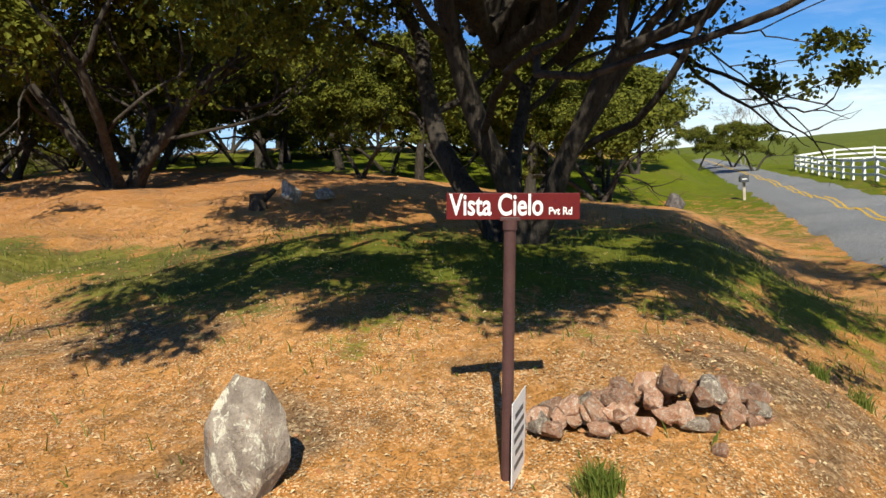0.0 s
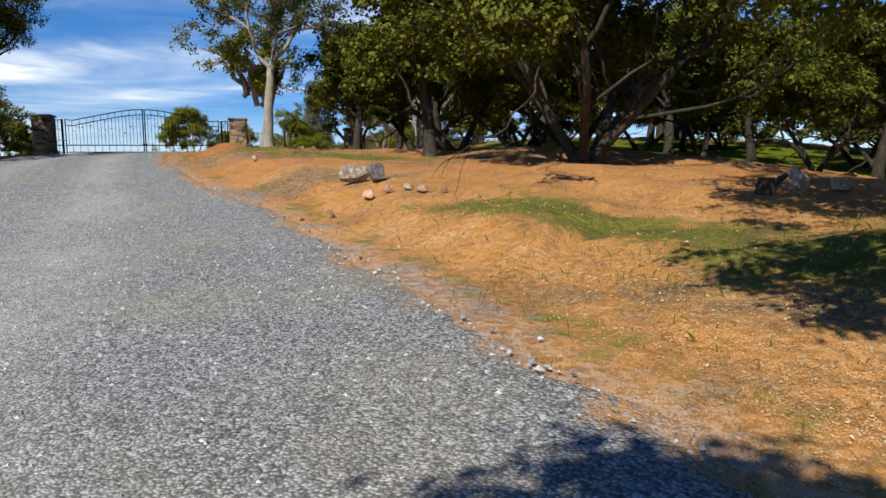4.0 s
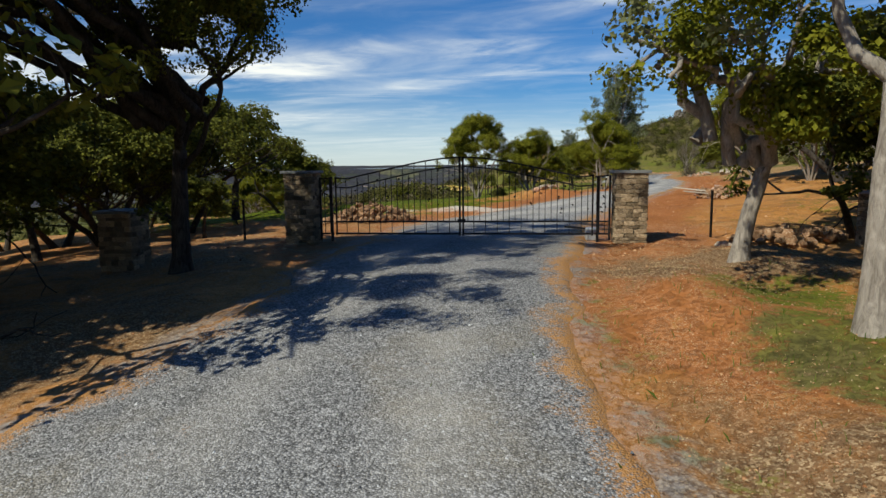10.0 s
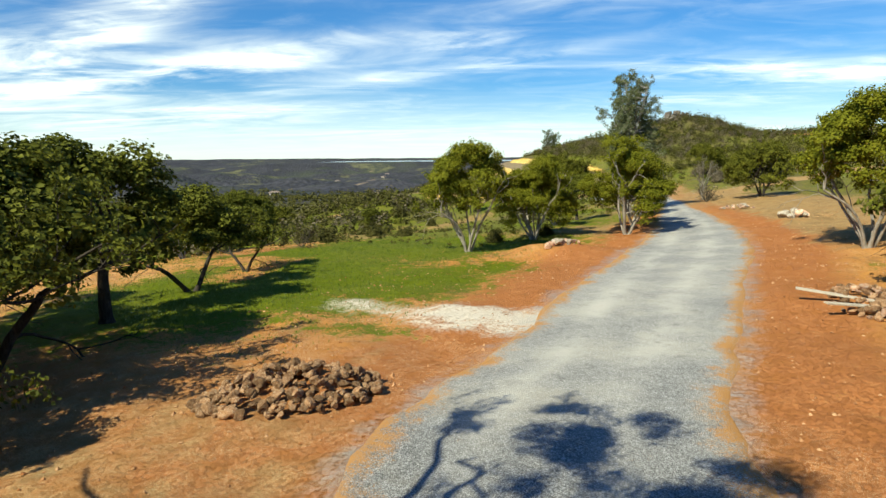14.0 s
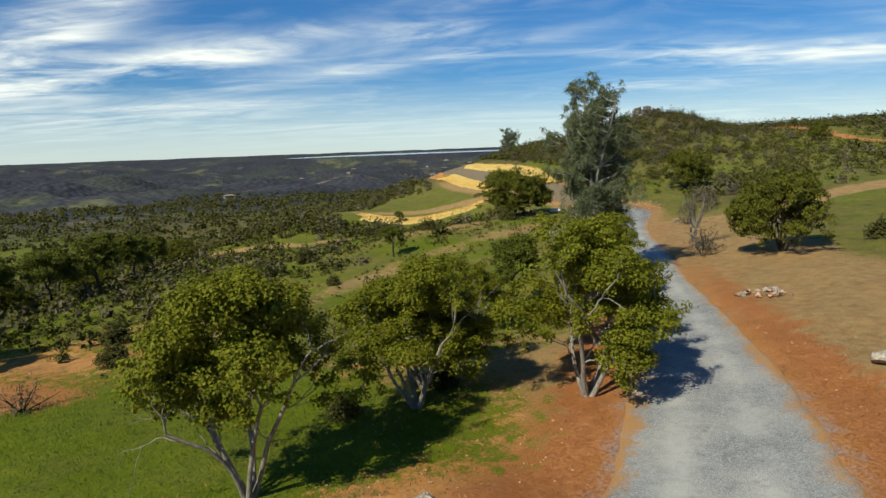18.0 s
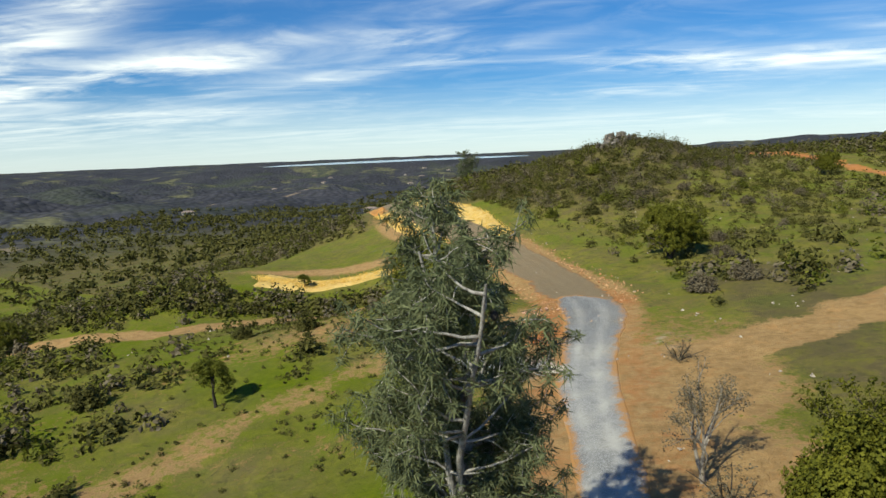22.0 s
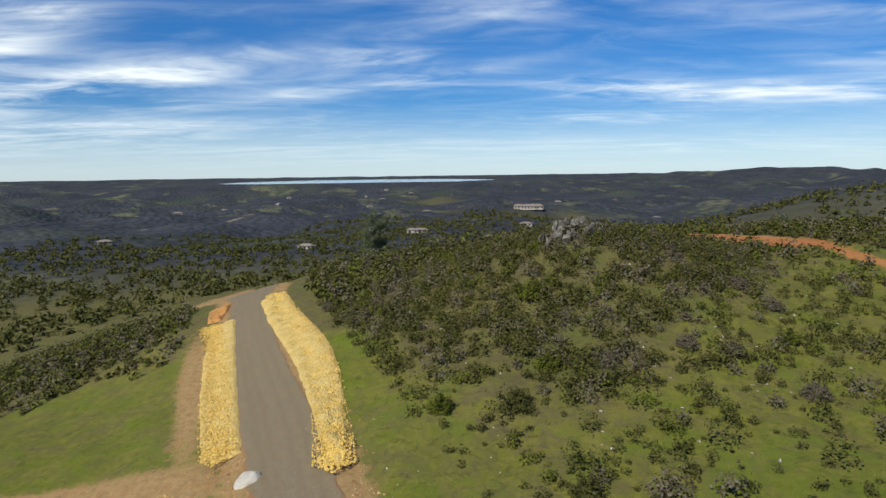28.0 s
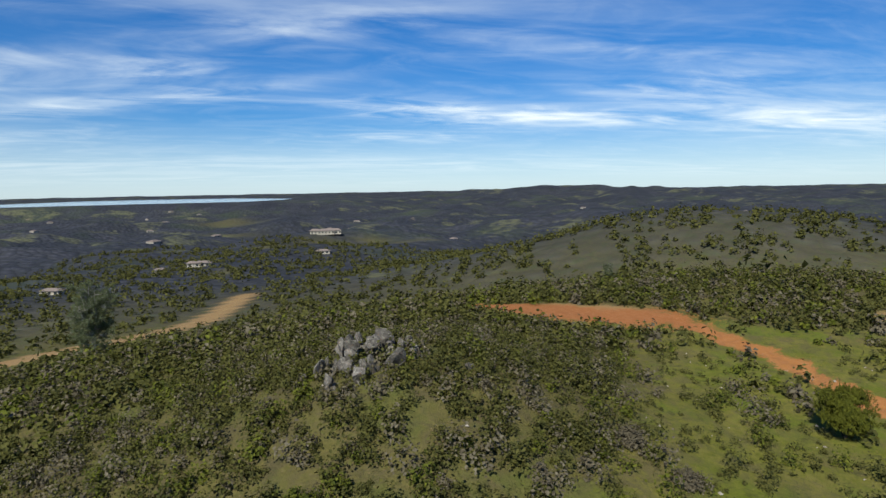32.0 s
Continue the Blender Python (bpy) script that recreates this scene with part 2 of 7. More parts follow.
def ground_material():
    m, n, l, bs = material("soil_and_grass", 0.95)
    at = n.new("ShaderNodeAttribute"); at.attribute_name = "cover"
    s = n.new("ShaderNodeSeparateColor"); l.new(at.outputs["Color"], s.inputs[0])
    n1 = noise_node(n, l, 0.25, 5, 0.6); n2 = noise_node(n, l, 1.6, 6, 0.65); n3 = noise_node(n, l, 9.0, 5, 0.7); n4 = noise_node(n, l, 55.0, 4, 0.7)
    soil = mixed(n, l, span(n, l, n1, 0.35, 0.65), (0.54, 0.24, 0.056), (0.58, 0.29, 0.092))
    soil = mixed(n, l, span(n, l, n3, 0.45, 0.75, 0.0, 0.75), soil, (0.33, 0.135, 0.045))
    n5 = noise_node(n, l, 0.7, 6, 0.7, None, 0.5)
    soil = mixed(n, l, span(n, l, n5, 0.50, 0.62, 0.0, 0.8), soil, (0.24, 0.135, 0.062))
    soil = mixed(n, l, span(n, l, n5, 0.46, 0.34, 0.0, 0.6), soil, (0.62, 0.37, 0.17))
    soil = mixed(n, l, span(n, l, n4, 0.52, 0.68, 0.0, 0.65), soil, (0.20, 0.09, 0.035))
    red = mixed(n, l, span(n, l, n2, 0.3, 0.7), (0.29, 0.098, 0.032), (0.42, 0.165, 0.058))
    fr = maths(n, l, "ADD", s.outputs["Blue"], span(n, l, n2, 0.3, 0.7, -0.3, 0.3))
    soil = mixed(n, l, fr, soil, red)
    # dun, trampled earth where the clay is weathered
    dn = n.new("ShaderNodeAttribute"); dn.attribute_name = "dun"
    dun = mixed(n, l, span(n, l, n2, 0.32, 0.68), (0.25, 0.150, 0.062), (0.40, 0.250, 0.105))
    dun = mixed(n, l, span(n, l, n3, 0.50, 0.72, 0.0, 0.7), dun, (0.19, 0.13, 0.065))
    dun = mixed(n, l, span(n, l, n4, 0.56, 0.70, 0.0, 0.5), dun, (0.46, 0.34, 0.19))
    soil = mixed(n, l, span(n, l, maths(n, l, "ADD", dn.outputs["Fac"], span(n, l, n5, 0.3, 0.7, -0.35, 0.35)), 0.2, 0.8), soil, dun)
    # pale dry leaves strewn over the soil
    st = n.new("ShaderNodeAttribute"); st.attribute_name = "strewn"
    ss = n.new("ShaderNodeSeparateColor"); l.new(st.outputs["Color"], ss.inputs[0])
    for scale, reach, tone in ((34.0, 0.30, (0.66, 0.50, 0.29)), (58.0, 0.30, (0.74, 0.58, 0.36)), (47.0, 0.26, (0.17, 0.075, 0.03))):
        vor = n.new("ShaderNodeTexVoronoi"); vor.inputs["Scale"].default_value = scale
        l.new(n.new("ShaderNodeTexCoord").outputs["Object"], vor.inputs["Vector"])
        chip = maths(n, l, "LESS_THAN", vor.outputs["Distance"], reach)
        chip = maths(n, l, "MULTIPLY", chip, span(n, l, n2, 0.36, 0.56))
        chip = maths(n, l, "MULTIPLY", chip, span(n, l, ss.outputs["Blue"], 0, 1, 0.12, 0.95))
        soil = mixed(n, l, chip, soil, tone)
    # brown duff of old leaves and wood chips
    du = n.new("ShaderNodeAttribute"); du.attribute_name = "duff"
    vd = n.new("ShaderNodeTexVoronoi"); vd.inputs["Scale"].default_value = 40.0
    l.new(n.new("ShaderNodeTexCoord").outputs["Object"], vd.inputs["Vector"])
    sd = n.new("ShaderNodeSeparateColor"); l.new(vd.outputs["Color"], sd.inputs[0])
    duff = mixed(n, l, span(n, l, sd.outputs["Red"], 0.55, 1.0), (0.175, 0.105, 0.055), (0.50, 0.37, 0.22))
    duff = mixed(n, l, span(n, l, n4, 0.5, 0.7, 0.0, 0.7), duff, (0.075, 0.045, 0.025))
    fd_ = maths(n, l, "ADD", du.outputs["Fac"], span(n, l, n5, 0.3, 0.7, -0.3, 0.3))
    soil = mixed(n, l, span(n, l, maths(n, l, "ADD", fd_, span(n, l, n3, 0.3, 0.7, -0.15, 0.15)), 0.30, 0.60, 0.0, 0.9), soil, duff)
    lush = mixed(n, l, span(n, l, n2, 0.3, 0.7), (0.082, 0.116, 0.004), (0.150, 0.172, 0.008))
    dry = mixed(n, l, span(n, l, n2, 0.35, 0.7), (0.162, 0.144, 0.028), (0.250, 0.202, 0.058))
    dry = mixed(n, l, span(n, l, noise_node(n, l, 0.45, 6, 0.7, None, 0.8), 0.44, 0.58, 0.0, 0.85), dry, (0.150, 0.112, 0.055))
    dry = mixed(n, l, span(n, l, noise_node(n, l, 0.16, 5, 0.65, None, 0.6), 0.50, 0.62, 0.0, 0.7), dry, (0.135, 0.165, 0.022))
    grass = mixed(n, l, maths(n, l, "ADD", s.outputs["Green"], span(n, l, n1, 0.3, 0.7, -0.25, 0.25)), lush, dry)
    grass = mixed(n, l, span(n, l, maths(n, l, "ADD", s.outputs["Green"], span(n, l, n2, 0.3, 0.7, -0.2, 0.2)), 0.85, 1.15), grass, (0.082, 0.066, 0.036))
    grass = mixed(n, l, span(n, l, n4, 0.45, 0.75, 0.0, 0.6), grass, (0.045, 0.06, 0.012))
    # low herbs, twigs and bare specks that break up the sward
    herb = span(n, l, noise_node(n, l, 1.1, 7, 0.78, None, 0.4), 0.53, 0.63, 0.0, 0.55)
    grass = mixed(n, l, maths(n, l, "MULTIPLY", herb, span(n, l, s.outputs["Green"], 0.1, 0.7, 0.35, 1.0)), grass, (0.050, 0.050, 0.020))
    speck = span(n, l, noise_node(n, l, 2.7, 6, 0.8), 0.60, 0.67, 0.0, 0.75)
    grass = mixed(n, l, maths(n, l, "MULTIPLY", speck, span(n, l, s.outputs["Green"], 0.1, 0.7, 0.2, 1.0)), grass, (0.24, 0.165, 0.085))
    f = maths(n, l, "ADD", s.outputs["Red"], span(n, l, n2, 0.25, 0.75, -0.34, 0.34))
    f = maths(n, l, "ADD", f, span(n, l, n3, 0.25, 0.75, -0.22, 0.22))
    c = mixed(n, l, span(n, l, f, 0.36, 0.60), soil, grass)
    # crushed rock spread over the soil, thinning out raggedly
    rag = n.new("ShaderNodeMath"); rag.operation = "ADD"
    l.new(span(n, l, n5, 0.3, 0.7, 0.45, 1.55), rag.inputs[0]); l.new(span(n, l, n3, 0.3, 0.7, -0.3, 0.3), rag.inputs[1])
    rag = rag.outputs[0]
    chalk = mixed(n, l, n3, (0.50, 0.41, 0.31), (0.74, 0.67, 0.57))
    grit = mixed(n, l, n4, (0.20, 0.205, 0.21), (0.42, 0.42, 0.42))
    c = mixed(n, l, span(n, l, maths(n, l, "MULTIPLY", ss.outputs["Red"], rag), 0.30, 0.70), c, chalk)
    c = mixed(n, l, span(n, l, maths(n, l, "MULTIPLY", ss.outputs["Green"], rag), 0.30, 0.80), c, grit)
    # leafless and evergreen far woods; slate-blue base tones put distance haze into the colour
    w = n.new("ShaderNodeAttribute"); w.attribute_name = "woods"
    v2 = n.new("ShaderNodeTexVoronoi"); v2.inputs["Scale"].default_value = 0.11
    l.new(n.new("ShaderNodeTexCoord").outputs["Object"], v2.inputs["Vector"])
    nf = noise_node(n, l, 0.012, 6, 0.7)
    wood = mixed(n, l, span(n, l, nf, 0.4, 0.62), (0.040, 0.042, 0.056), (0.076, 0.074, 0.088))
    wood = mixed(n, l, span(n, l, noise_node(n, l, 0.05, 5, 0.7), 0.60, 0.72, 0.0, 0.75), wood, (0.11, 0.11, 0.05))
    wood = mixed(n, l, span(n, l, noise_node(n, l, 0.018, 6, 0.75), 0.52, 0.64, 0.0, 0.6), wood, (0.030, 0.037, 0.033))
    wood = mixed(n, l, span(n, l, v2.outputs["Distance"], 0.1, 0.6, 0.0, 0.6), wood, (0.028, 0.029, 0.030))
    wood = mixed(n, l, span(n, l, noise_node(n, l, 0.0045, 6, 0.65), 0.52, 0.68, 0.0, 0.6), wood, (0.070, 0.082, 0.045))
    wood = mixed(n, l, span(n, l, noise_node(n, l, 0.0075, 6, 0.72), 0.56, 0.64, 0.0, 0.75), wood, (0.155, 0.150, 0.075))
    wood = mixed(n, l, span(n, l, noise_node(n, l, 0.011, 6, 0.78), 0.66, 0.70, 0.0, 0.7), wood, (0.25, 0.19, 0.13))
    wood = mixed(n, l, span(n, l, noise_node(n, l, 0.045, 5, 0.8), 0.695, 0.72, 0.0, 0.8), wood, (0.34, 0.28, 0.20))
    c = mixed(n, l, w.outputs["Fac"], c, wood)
    l.new(c, bs.inputs["Base Color"])
    hgt = maths(n, l, "MULTIPLY", maths(n, l, "ADD", n3, n4), 0.5)
    k = n.new("ShaderNodeMath"); k.operation = "MULTIPLY_ADD"
    l.new(v2.outputs["Distance"], k.inputs[0]); l.new(maths(n, l, "MULTIPLY", w.outputs["Fac"], -22.0), k.inputs[1]); l.new(hgt, k.inputs[2])
    bump(n, l, bs, k.outputs[0], 0.9, 0.14)
    return m


def gravel_material(name, a, b, warm, track=None, soil=None, stone=55.0):
    m, n, l, bs = material(name, 0.9)
    vec = n.new("ShaderNodeTexCoord").outputs["Object"]
    v = n.new("ShaderNodeTexVoronoi"); v.inputs["Scale"].default_value = stone
    l.new(vec, v.inputs["Vector"])
    sc = n.new("ShaderNodeSeparateColor"); l.new(v.outputs["Color"], sc.inputs[0])
    n1, n2 = noise_node(n, l, 0.35, 5, 0.65), noise_node(n, l, 2.2, 5, 0.7)
    c = mixed(n, l, sc.outputs["Red"], a, b)
    c = mixed(n, l, span(n, l, noise_node(n, l, 120.0, 3, 0.7), 0.5, 0.75, 0.0, 0.7), c, tuple(0.35 * x for x in a))
    c = mixed(n, l, span(n, l, n1, 0.50, 0.68, 0.0, 0.7), c, warm)
    v3 = n.new("ShaderNodeTexVoronoi"); v3.inputs["Scale"].default_value = 23.0
    l.new(vec, v3.inputs["Vector"])
    s3 = n.new("ShaderNodeSeparateColor"); l.new(v3.outputs["Color"], s3.inputs[0])
    c = mixed(n, l, span(n, l, s3.outputs["Green"], 0.7, 1.0, 0.0, 0.6), c, tuple(1.2 * x for x in b))
    c = mixed(n, l, span(n, l, v.outputs["Distance"], 0.38, 0.70, 0.0, 0.6), c, tuple(0.35 * x for x in a))
    # wheel tracks: paler, finer, packed
    w = n.new("ShaderNodeAttribute"); w.attribute_name = "wheel"
    c = mixed(n, l, maths(n, l, "MULTIPLY", w.outputs["Fac"], span(n, l, n1, 0.35, 0.65, 0.25, 0.85)), c, track or tuple(1.15 * x for x in b))
    c = mixed(n, l, span(n, l, n2, 0.55, 0.8, 0.0, 0.5), c, tuple(0.5 * x for x in a))
    if soil:
        # soil worked in among the stones near the edges
        e = n.new("ShaderNodeAttribute"); e.attribute_name = "edge"
        f = n.new("ShaderNodeMath"); f.operation = "ADD"
        l.new(e.outputs["Fac"], f.inputs[0]); l.new(span(n, l, noise_node(n, l, 1.1, 6, 0.75), 0.3, 0.7, -0.45, 0.45), f.inputs[1])
        g = n.new("ShaderNodeMath"); g.operation = "ADD"
        l.new(f.outputs[0], g.inputs[0]); l.new(span(n, l, noise_node(n, l, 30.0, 4, 0.7), 0.3, 0.7, -0.35, 0.35), g.inputs[1])
        c = mixed(n, l, span(n, l, g.outputs[0], 0.15, 0.55), mixed(n, l, n2, soil, tuple(0.7 * x for x in soil)), c)
    l.new(c, bs.inputs["Base Color"])
    bump(n, l, bs, maths(n, l, "ADD", v.outputs["Distance"], maths(n, l, "MULTIPLY", v3.outputs["Distance"], 0.5)), 0.7, -0.02)
    return m


def bark_material(name, a, b):
    m, n, l, bs = material(name, 0.95)
    vec = n.new("ShaderNodeTexCoord").outputs["Object"]
    mp = n.new("ShaderNodeMapping"); mp.inputs["Scale"].default_value = (14, 14, 3)
    l.new(vec, mp.inputs[0])
    t = noise_node(n, l, 1.0, 6, 0.7, mp.outputs[0], 1.0)
    big = noise_node(n, l, 2.0, 3)
    c = mixed(n, l, span(n, l, t, 0.35, 0.65), a, b)
    c = mixed(n, l, span(n, l, big, 0.55, 0.75, 0.0, 0.6), c, tuple(min(1, 1.5 * x) for x in b))
    l.new(c, bs.inputs["Base Color"])
    bump(n, l, bs, t, 0.9, 0.04)
    return m


def rock_material(name, a, b, lichen, per_object=0.25):
    m, n, l, bs = material(name, 0.92)
    n1, n2, n3 = noise_node(n, l, 4, 6, 0.65), noise_node(n, l, 9, 5, 0.7, None, 0.6), noise_node(n, l, 45, 5, 0.7)
    c = mixed(n, l, span(n, l, n1, 0.38, 0.62), a, b)
    c = mixed(n, l, span(n, l, n2, 0.545, 0.60, 0.0, 0.85), c, lichen)
    c = mixed(n, l, span(n, l, noise_node(n, l, 5.5, 5, 0.7, None, 1.0), 0.60, 0.66, 0.0, 0.6), c, (0.33, 0.19, 0.12))
    c = mixed(n, l, span(n, l, n3, 0.5, 0.8, 0.0, 0.7), c, tuple(0.4 * x for x in a))
    oi = n.new("ShaderNodeObjectInfo")
    h = n.new("ShaderNodeHueSaturation")
    l.new(span(n, l, oi.outputs["Random"], 0, 1, 1 - per_object, 1 + per_object), h.inputs["Value"])
    l.new(c, h.inputs["Color"])
    l.new(h.outputs[0], bs.inputs["Base Color"])
    bump(n, l, bs, maths(n, l, "ADD", n1, maths(n, l, "MULTIPLY", n3, 0.4)), 0.8, 0.06)
    return m


GROUND = ground_material()
GRAVEL = gravel_material("grey_gravel", (0.078, 0.079, 0.082), (0.45, 0.45, 0.455), (0.31, 0.275, 0.215), (0.50, 0.475, 0.43), (0.47, 0.24, 0.088), 44.0)
PACKED = gravel_material("packed_earth", (0.20, 0.152, 0.092), (0.33, 0.255, 0.165), (0.30, 0.21, 0.12), (0.19, 0.14, 0.085), (0.32, 0.16, 0.07))
ASPHALT = gravel_material("asphalt", (0.20, 0.205, 0.205), (0.29, 0.295, 0.29), (0.27, 0.265, 0.25))
CHALK = gravel_material("pale_base_rock", (0.55, 0.47, 0.38), (0.72, 0.65, 0.55), (0.50, 0.38, 0.25))
MULCH = mottled("straw_mulch", (0.76, 0.54, 0.20), (0.65, 0.43, 0.13), 0.6, 4.5, 0.95, 0, 1.0, 0.30)
BARK_DARK = bark_material("dark_oak_bark", (0.024, 0.020, 0.016), (0.075, 0.064, 0.053))
BARK_GREY = bark_material("grey_oak_bark", (0.17, 0.145, 0.12), (0.36, 0.32, 0.27))
BARK_PINE = bark_material("pine_bark", (0.16, 0.145, 0.125), (0.44, 0.41, 0.37))
LEAF_OAK = leafy("live_oak_leaves", (0.029, 0.039, 0.005), (0.180, 0.184, 0.022), 0.2)
LEAF_DARK = leafy("dark_oak_leaves", (0.044, 0.052, 0.006), (0.185, 0.180, 0.020), 0.2)
LEAF_SPRING = leafy("fresh_oak_leaves", (0.085, 0.100, 0.007), (0.262, 0.255, 0.022), 0.30)
LEAF_BLUE = leafy("grey_green_oak_leaves", (0.07, 0.085, 0.035), (0.19, 0.20, 0.085))
NEEDLE = leafy("pine_needles", (0.066, 0.082, 0.038), (0.205, 0.22, 0.105), 0.22)
LEAF_BUSH = leafy("chaparral_leaves", (0.034, 0.036, 0.009), (0.142, 0.130, 0.032), 0.2)
LEAF_GREYBUSH = leafy("grey_brush", (0.075, 0.058, 0.034), (0.20, 0.166, 0.108), 0.15)
BLADE = leafy("grass_blades", (0.07, 0.13, 0.014), (0.26, 0.28, 0.07), 0.4)
LITTER = leafy("dry_leaf_litter", (0.36, 0.22, 0.10), (0.70, 0.55, 0.33), 0.1)
ROCK_PALE = rock_material("lichened_rock", (0.24, 0.195, 0.155), (0.50, 0.42, 0.34), (0.74, 0.70, 0.55))
ROCK_RED = rock_material("reddish_fieldstone", (0.42, 0.215, 0.13), (0.56, 0.37, 0.26), (0.60, 0.52, 0.43), 0.4)
ROCK_BROWN = rock_material("brown_rubble", (0.20, 0.102, 0.052), (0.36, 0.215, 0.12), (0.42, 0.33, 0.23), 0.5)
ROCK_GREY = rock_material("grey_outcrop_rock", (0.095, 0.083, 0.07), (0.20, 0.172, 0.15), (0.32, 0.295, 0.235))
ROCK_DARK = rock_material("dark_rock", (0.09, 0.08, 0.075), (0.18, 0.16, 0.15), (0.24, 0.22, 0.2))
STONE_PILLAR = rock_material("ledgestone", (0.20, 0.142, 0.085), (0.40, 0.30, 0.19), (0.46, 0.38, 0.28), 0.6)
MORTAR = mottled("mortar", (0.14, 0.12, 0.10), (0.18, 0.155, 0.13), 6, 60)
SLATE = mottled("slate_cap", (0.13, 0.135, 0.135), (0.22, 0.22, 0.21), 3, 40, 0.7)
IRON = mottled("black_iron", (0.014, 0.013, 0.014), (0.025, 0.022, 0.022), 8, 80, 0.5, 0.6, 0.1, 0.004)
POST_PAINT = mottled("brown_paint", (0.075, 0.035, 0.032), (0.10, 0.05, 0.045), 5, 70, 0.5, 0.1, 0.15, 0.004)
SIGN_RED = mottled("dark_red_sign_sheeting", (0.105, 0.007, 0.007), (0.125, 0.010, 0.009), 4, 50, 0.4, 0, 0.03, 0.002)
WHITE = mottled("white_paint", (0.80, 0.80, 0.78), (0.74, 0.74, 0.72), 4, 60, 0.5, 0, 0.05, 0.003)
INK = mottled("dark_print", (0.08, 0.08, 0.08), (0.12, 0.12, 0.12), 6, 60, 0.6, 0, 0.0, 0.002)
YELLOW = mottled("yellow_road_paint", (0.60, 0.38, 0.05), (0.50, 0.33, 0.07), 1.5, 30, 0.8)
STEEL = mottled("galvanised_steel", (0.45, 0.46, 0.47), (0.55, 0.56, 0.57), 5, 60, 0.45, 0.7, 0.1, 0.004)
TIMBER = mottled("weathered_timber", (0.42, 0.36, 0.28), (0.52, 0.46, 0.38), 5, 60, 0.9)
MAILBOX_PAINT = mottled("dark_mailbox_paint", (0.05, 0.055, 0.06), (0.08, 0.085, 0.09), 6, 60, 0.5)
STUCCO = mottled("cream_stucco", (0.42, 0.36, 0.28), (0.48, 0.42, 0.34), 1, 20)
ROOF = mottled("brown_roof_tiles", (0.22, 0.17, 0.14), (0.28, 0.22, 0.19), 1, 8)
GLASS_DARK = mottled("dark_window_glass", (0.03, 0.035, 0.04), (0.04, 0.045, 0.05), 1, 5, 0.1, 0, 0, 0.001)


# ---- the lie of the land ----
# x, y, reach, height of each rise (or hollow)
RISES = [
    (-2, 4, 9, 0.4), (-12, 9, 9, -1), (-6, 19, 10, 1.5), (-22, 14, 9, 0.7),
    (-20, 24, 9, -0.3), (-34, 16, 10, 1.1), (-32, 30, 11, -0.4), (-48, 26, 13, 0.1),
    (-44, 46, 13, -1.2), (-60, 44, 13, -0.4), (-54, 64, 14, -1.4), (-66, 78, 15, -0.4),
    (-46, 88, 16, -1), (-84, 52, 18, -1.2), (-86, 76, 17, -3.2), (-72, 104, 15, -2.7),
    (-96, 104, 17, 1.1), (-108, 126, 17, 2.8), (-128, 108, 18, -3.4), (-92, 128, 17, -3.4),
    (-66, 136, 22, 0.8), (-142, 138, 24, 0.4), (-35, 23, 7.5, -0.24),
]
HILLS = [
    (0.3, 2.9, 1.5, -0.13),
    (-110, 176, 9.5, 4.2), (-123, 202, 12, 1.0),
    (-168, 168, 26, 6.6), (-116, 168, 18, 4.9), (-90, 170, 22, -1.1), (-104, 200, 26, -0.5),
    (-136, 196, 26, 5.2), (-176, 204, 34, 1.1), (-60, 190, 45, 1.5), (-110, 250, 45, 11.8),
    (-150, 70, 45, -1.6), (-200, 130, 50, -2.7), (-30, -10, 40, -8.7), (40, 60, 60, -1.6),
    (-10, 110, 45, -2.6), (-100, 0, 50, -8), (-220, 220, 60, 9.9), (-40, 270, 60, 18.5),
    (12, 30, 14, -2.9), (-146, 104, 14, 5.7), (-60, -40, 60, 13.8), (-98, 114, 11, -1.6),
    (-118, 112, 10, -2.7), (30, 100, 50, 2.3), (-20, 30, 90, 20.7), (-90, 150, 90, 17.7),
]


def smooth(v, a, b):
    u = np.clip((np.asarray(v, float) - a) / (b - a), 0, 1)
    return u * u * (3 - 2 * u)


def waves(x, y, size, seed):
    """Soft rolling noise, about -1 to 1."""
    r = np.random.RandomState(seed)
    out = 0
    for k in range(7):
        a, p, s = r.rand() * 6.283, r.rand() * 6.283, size * (0.55 + 0.9 * r.rand())
        out = out + np.sin((x * math.cos(a) + y * math.sin(a)) * 6.283 / s + p)
    return out / 3.2


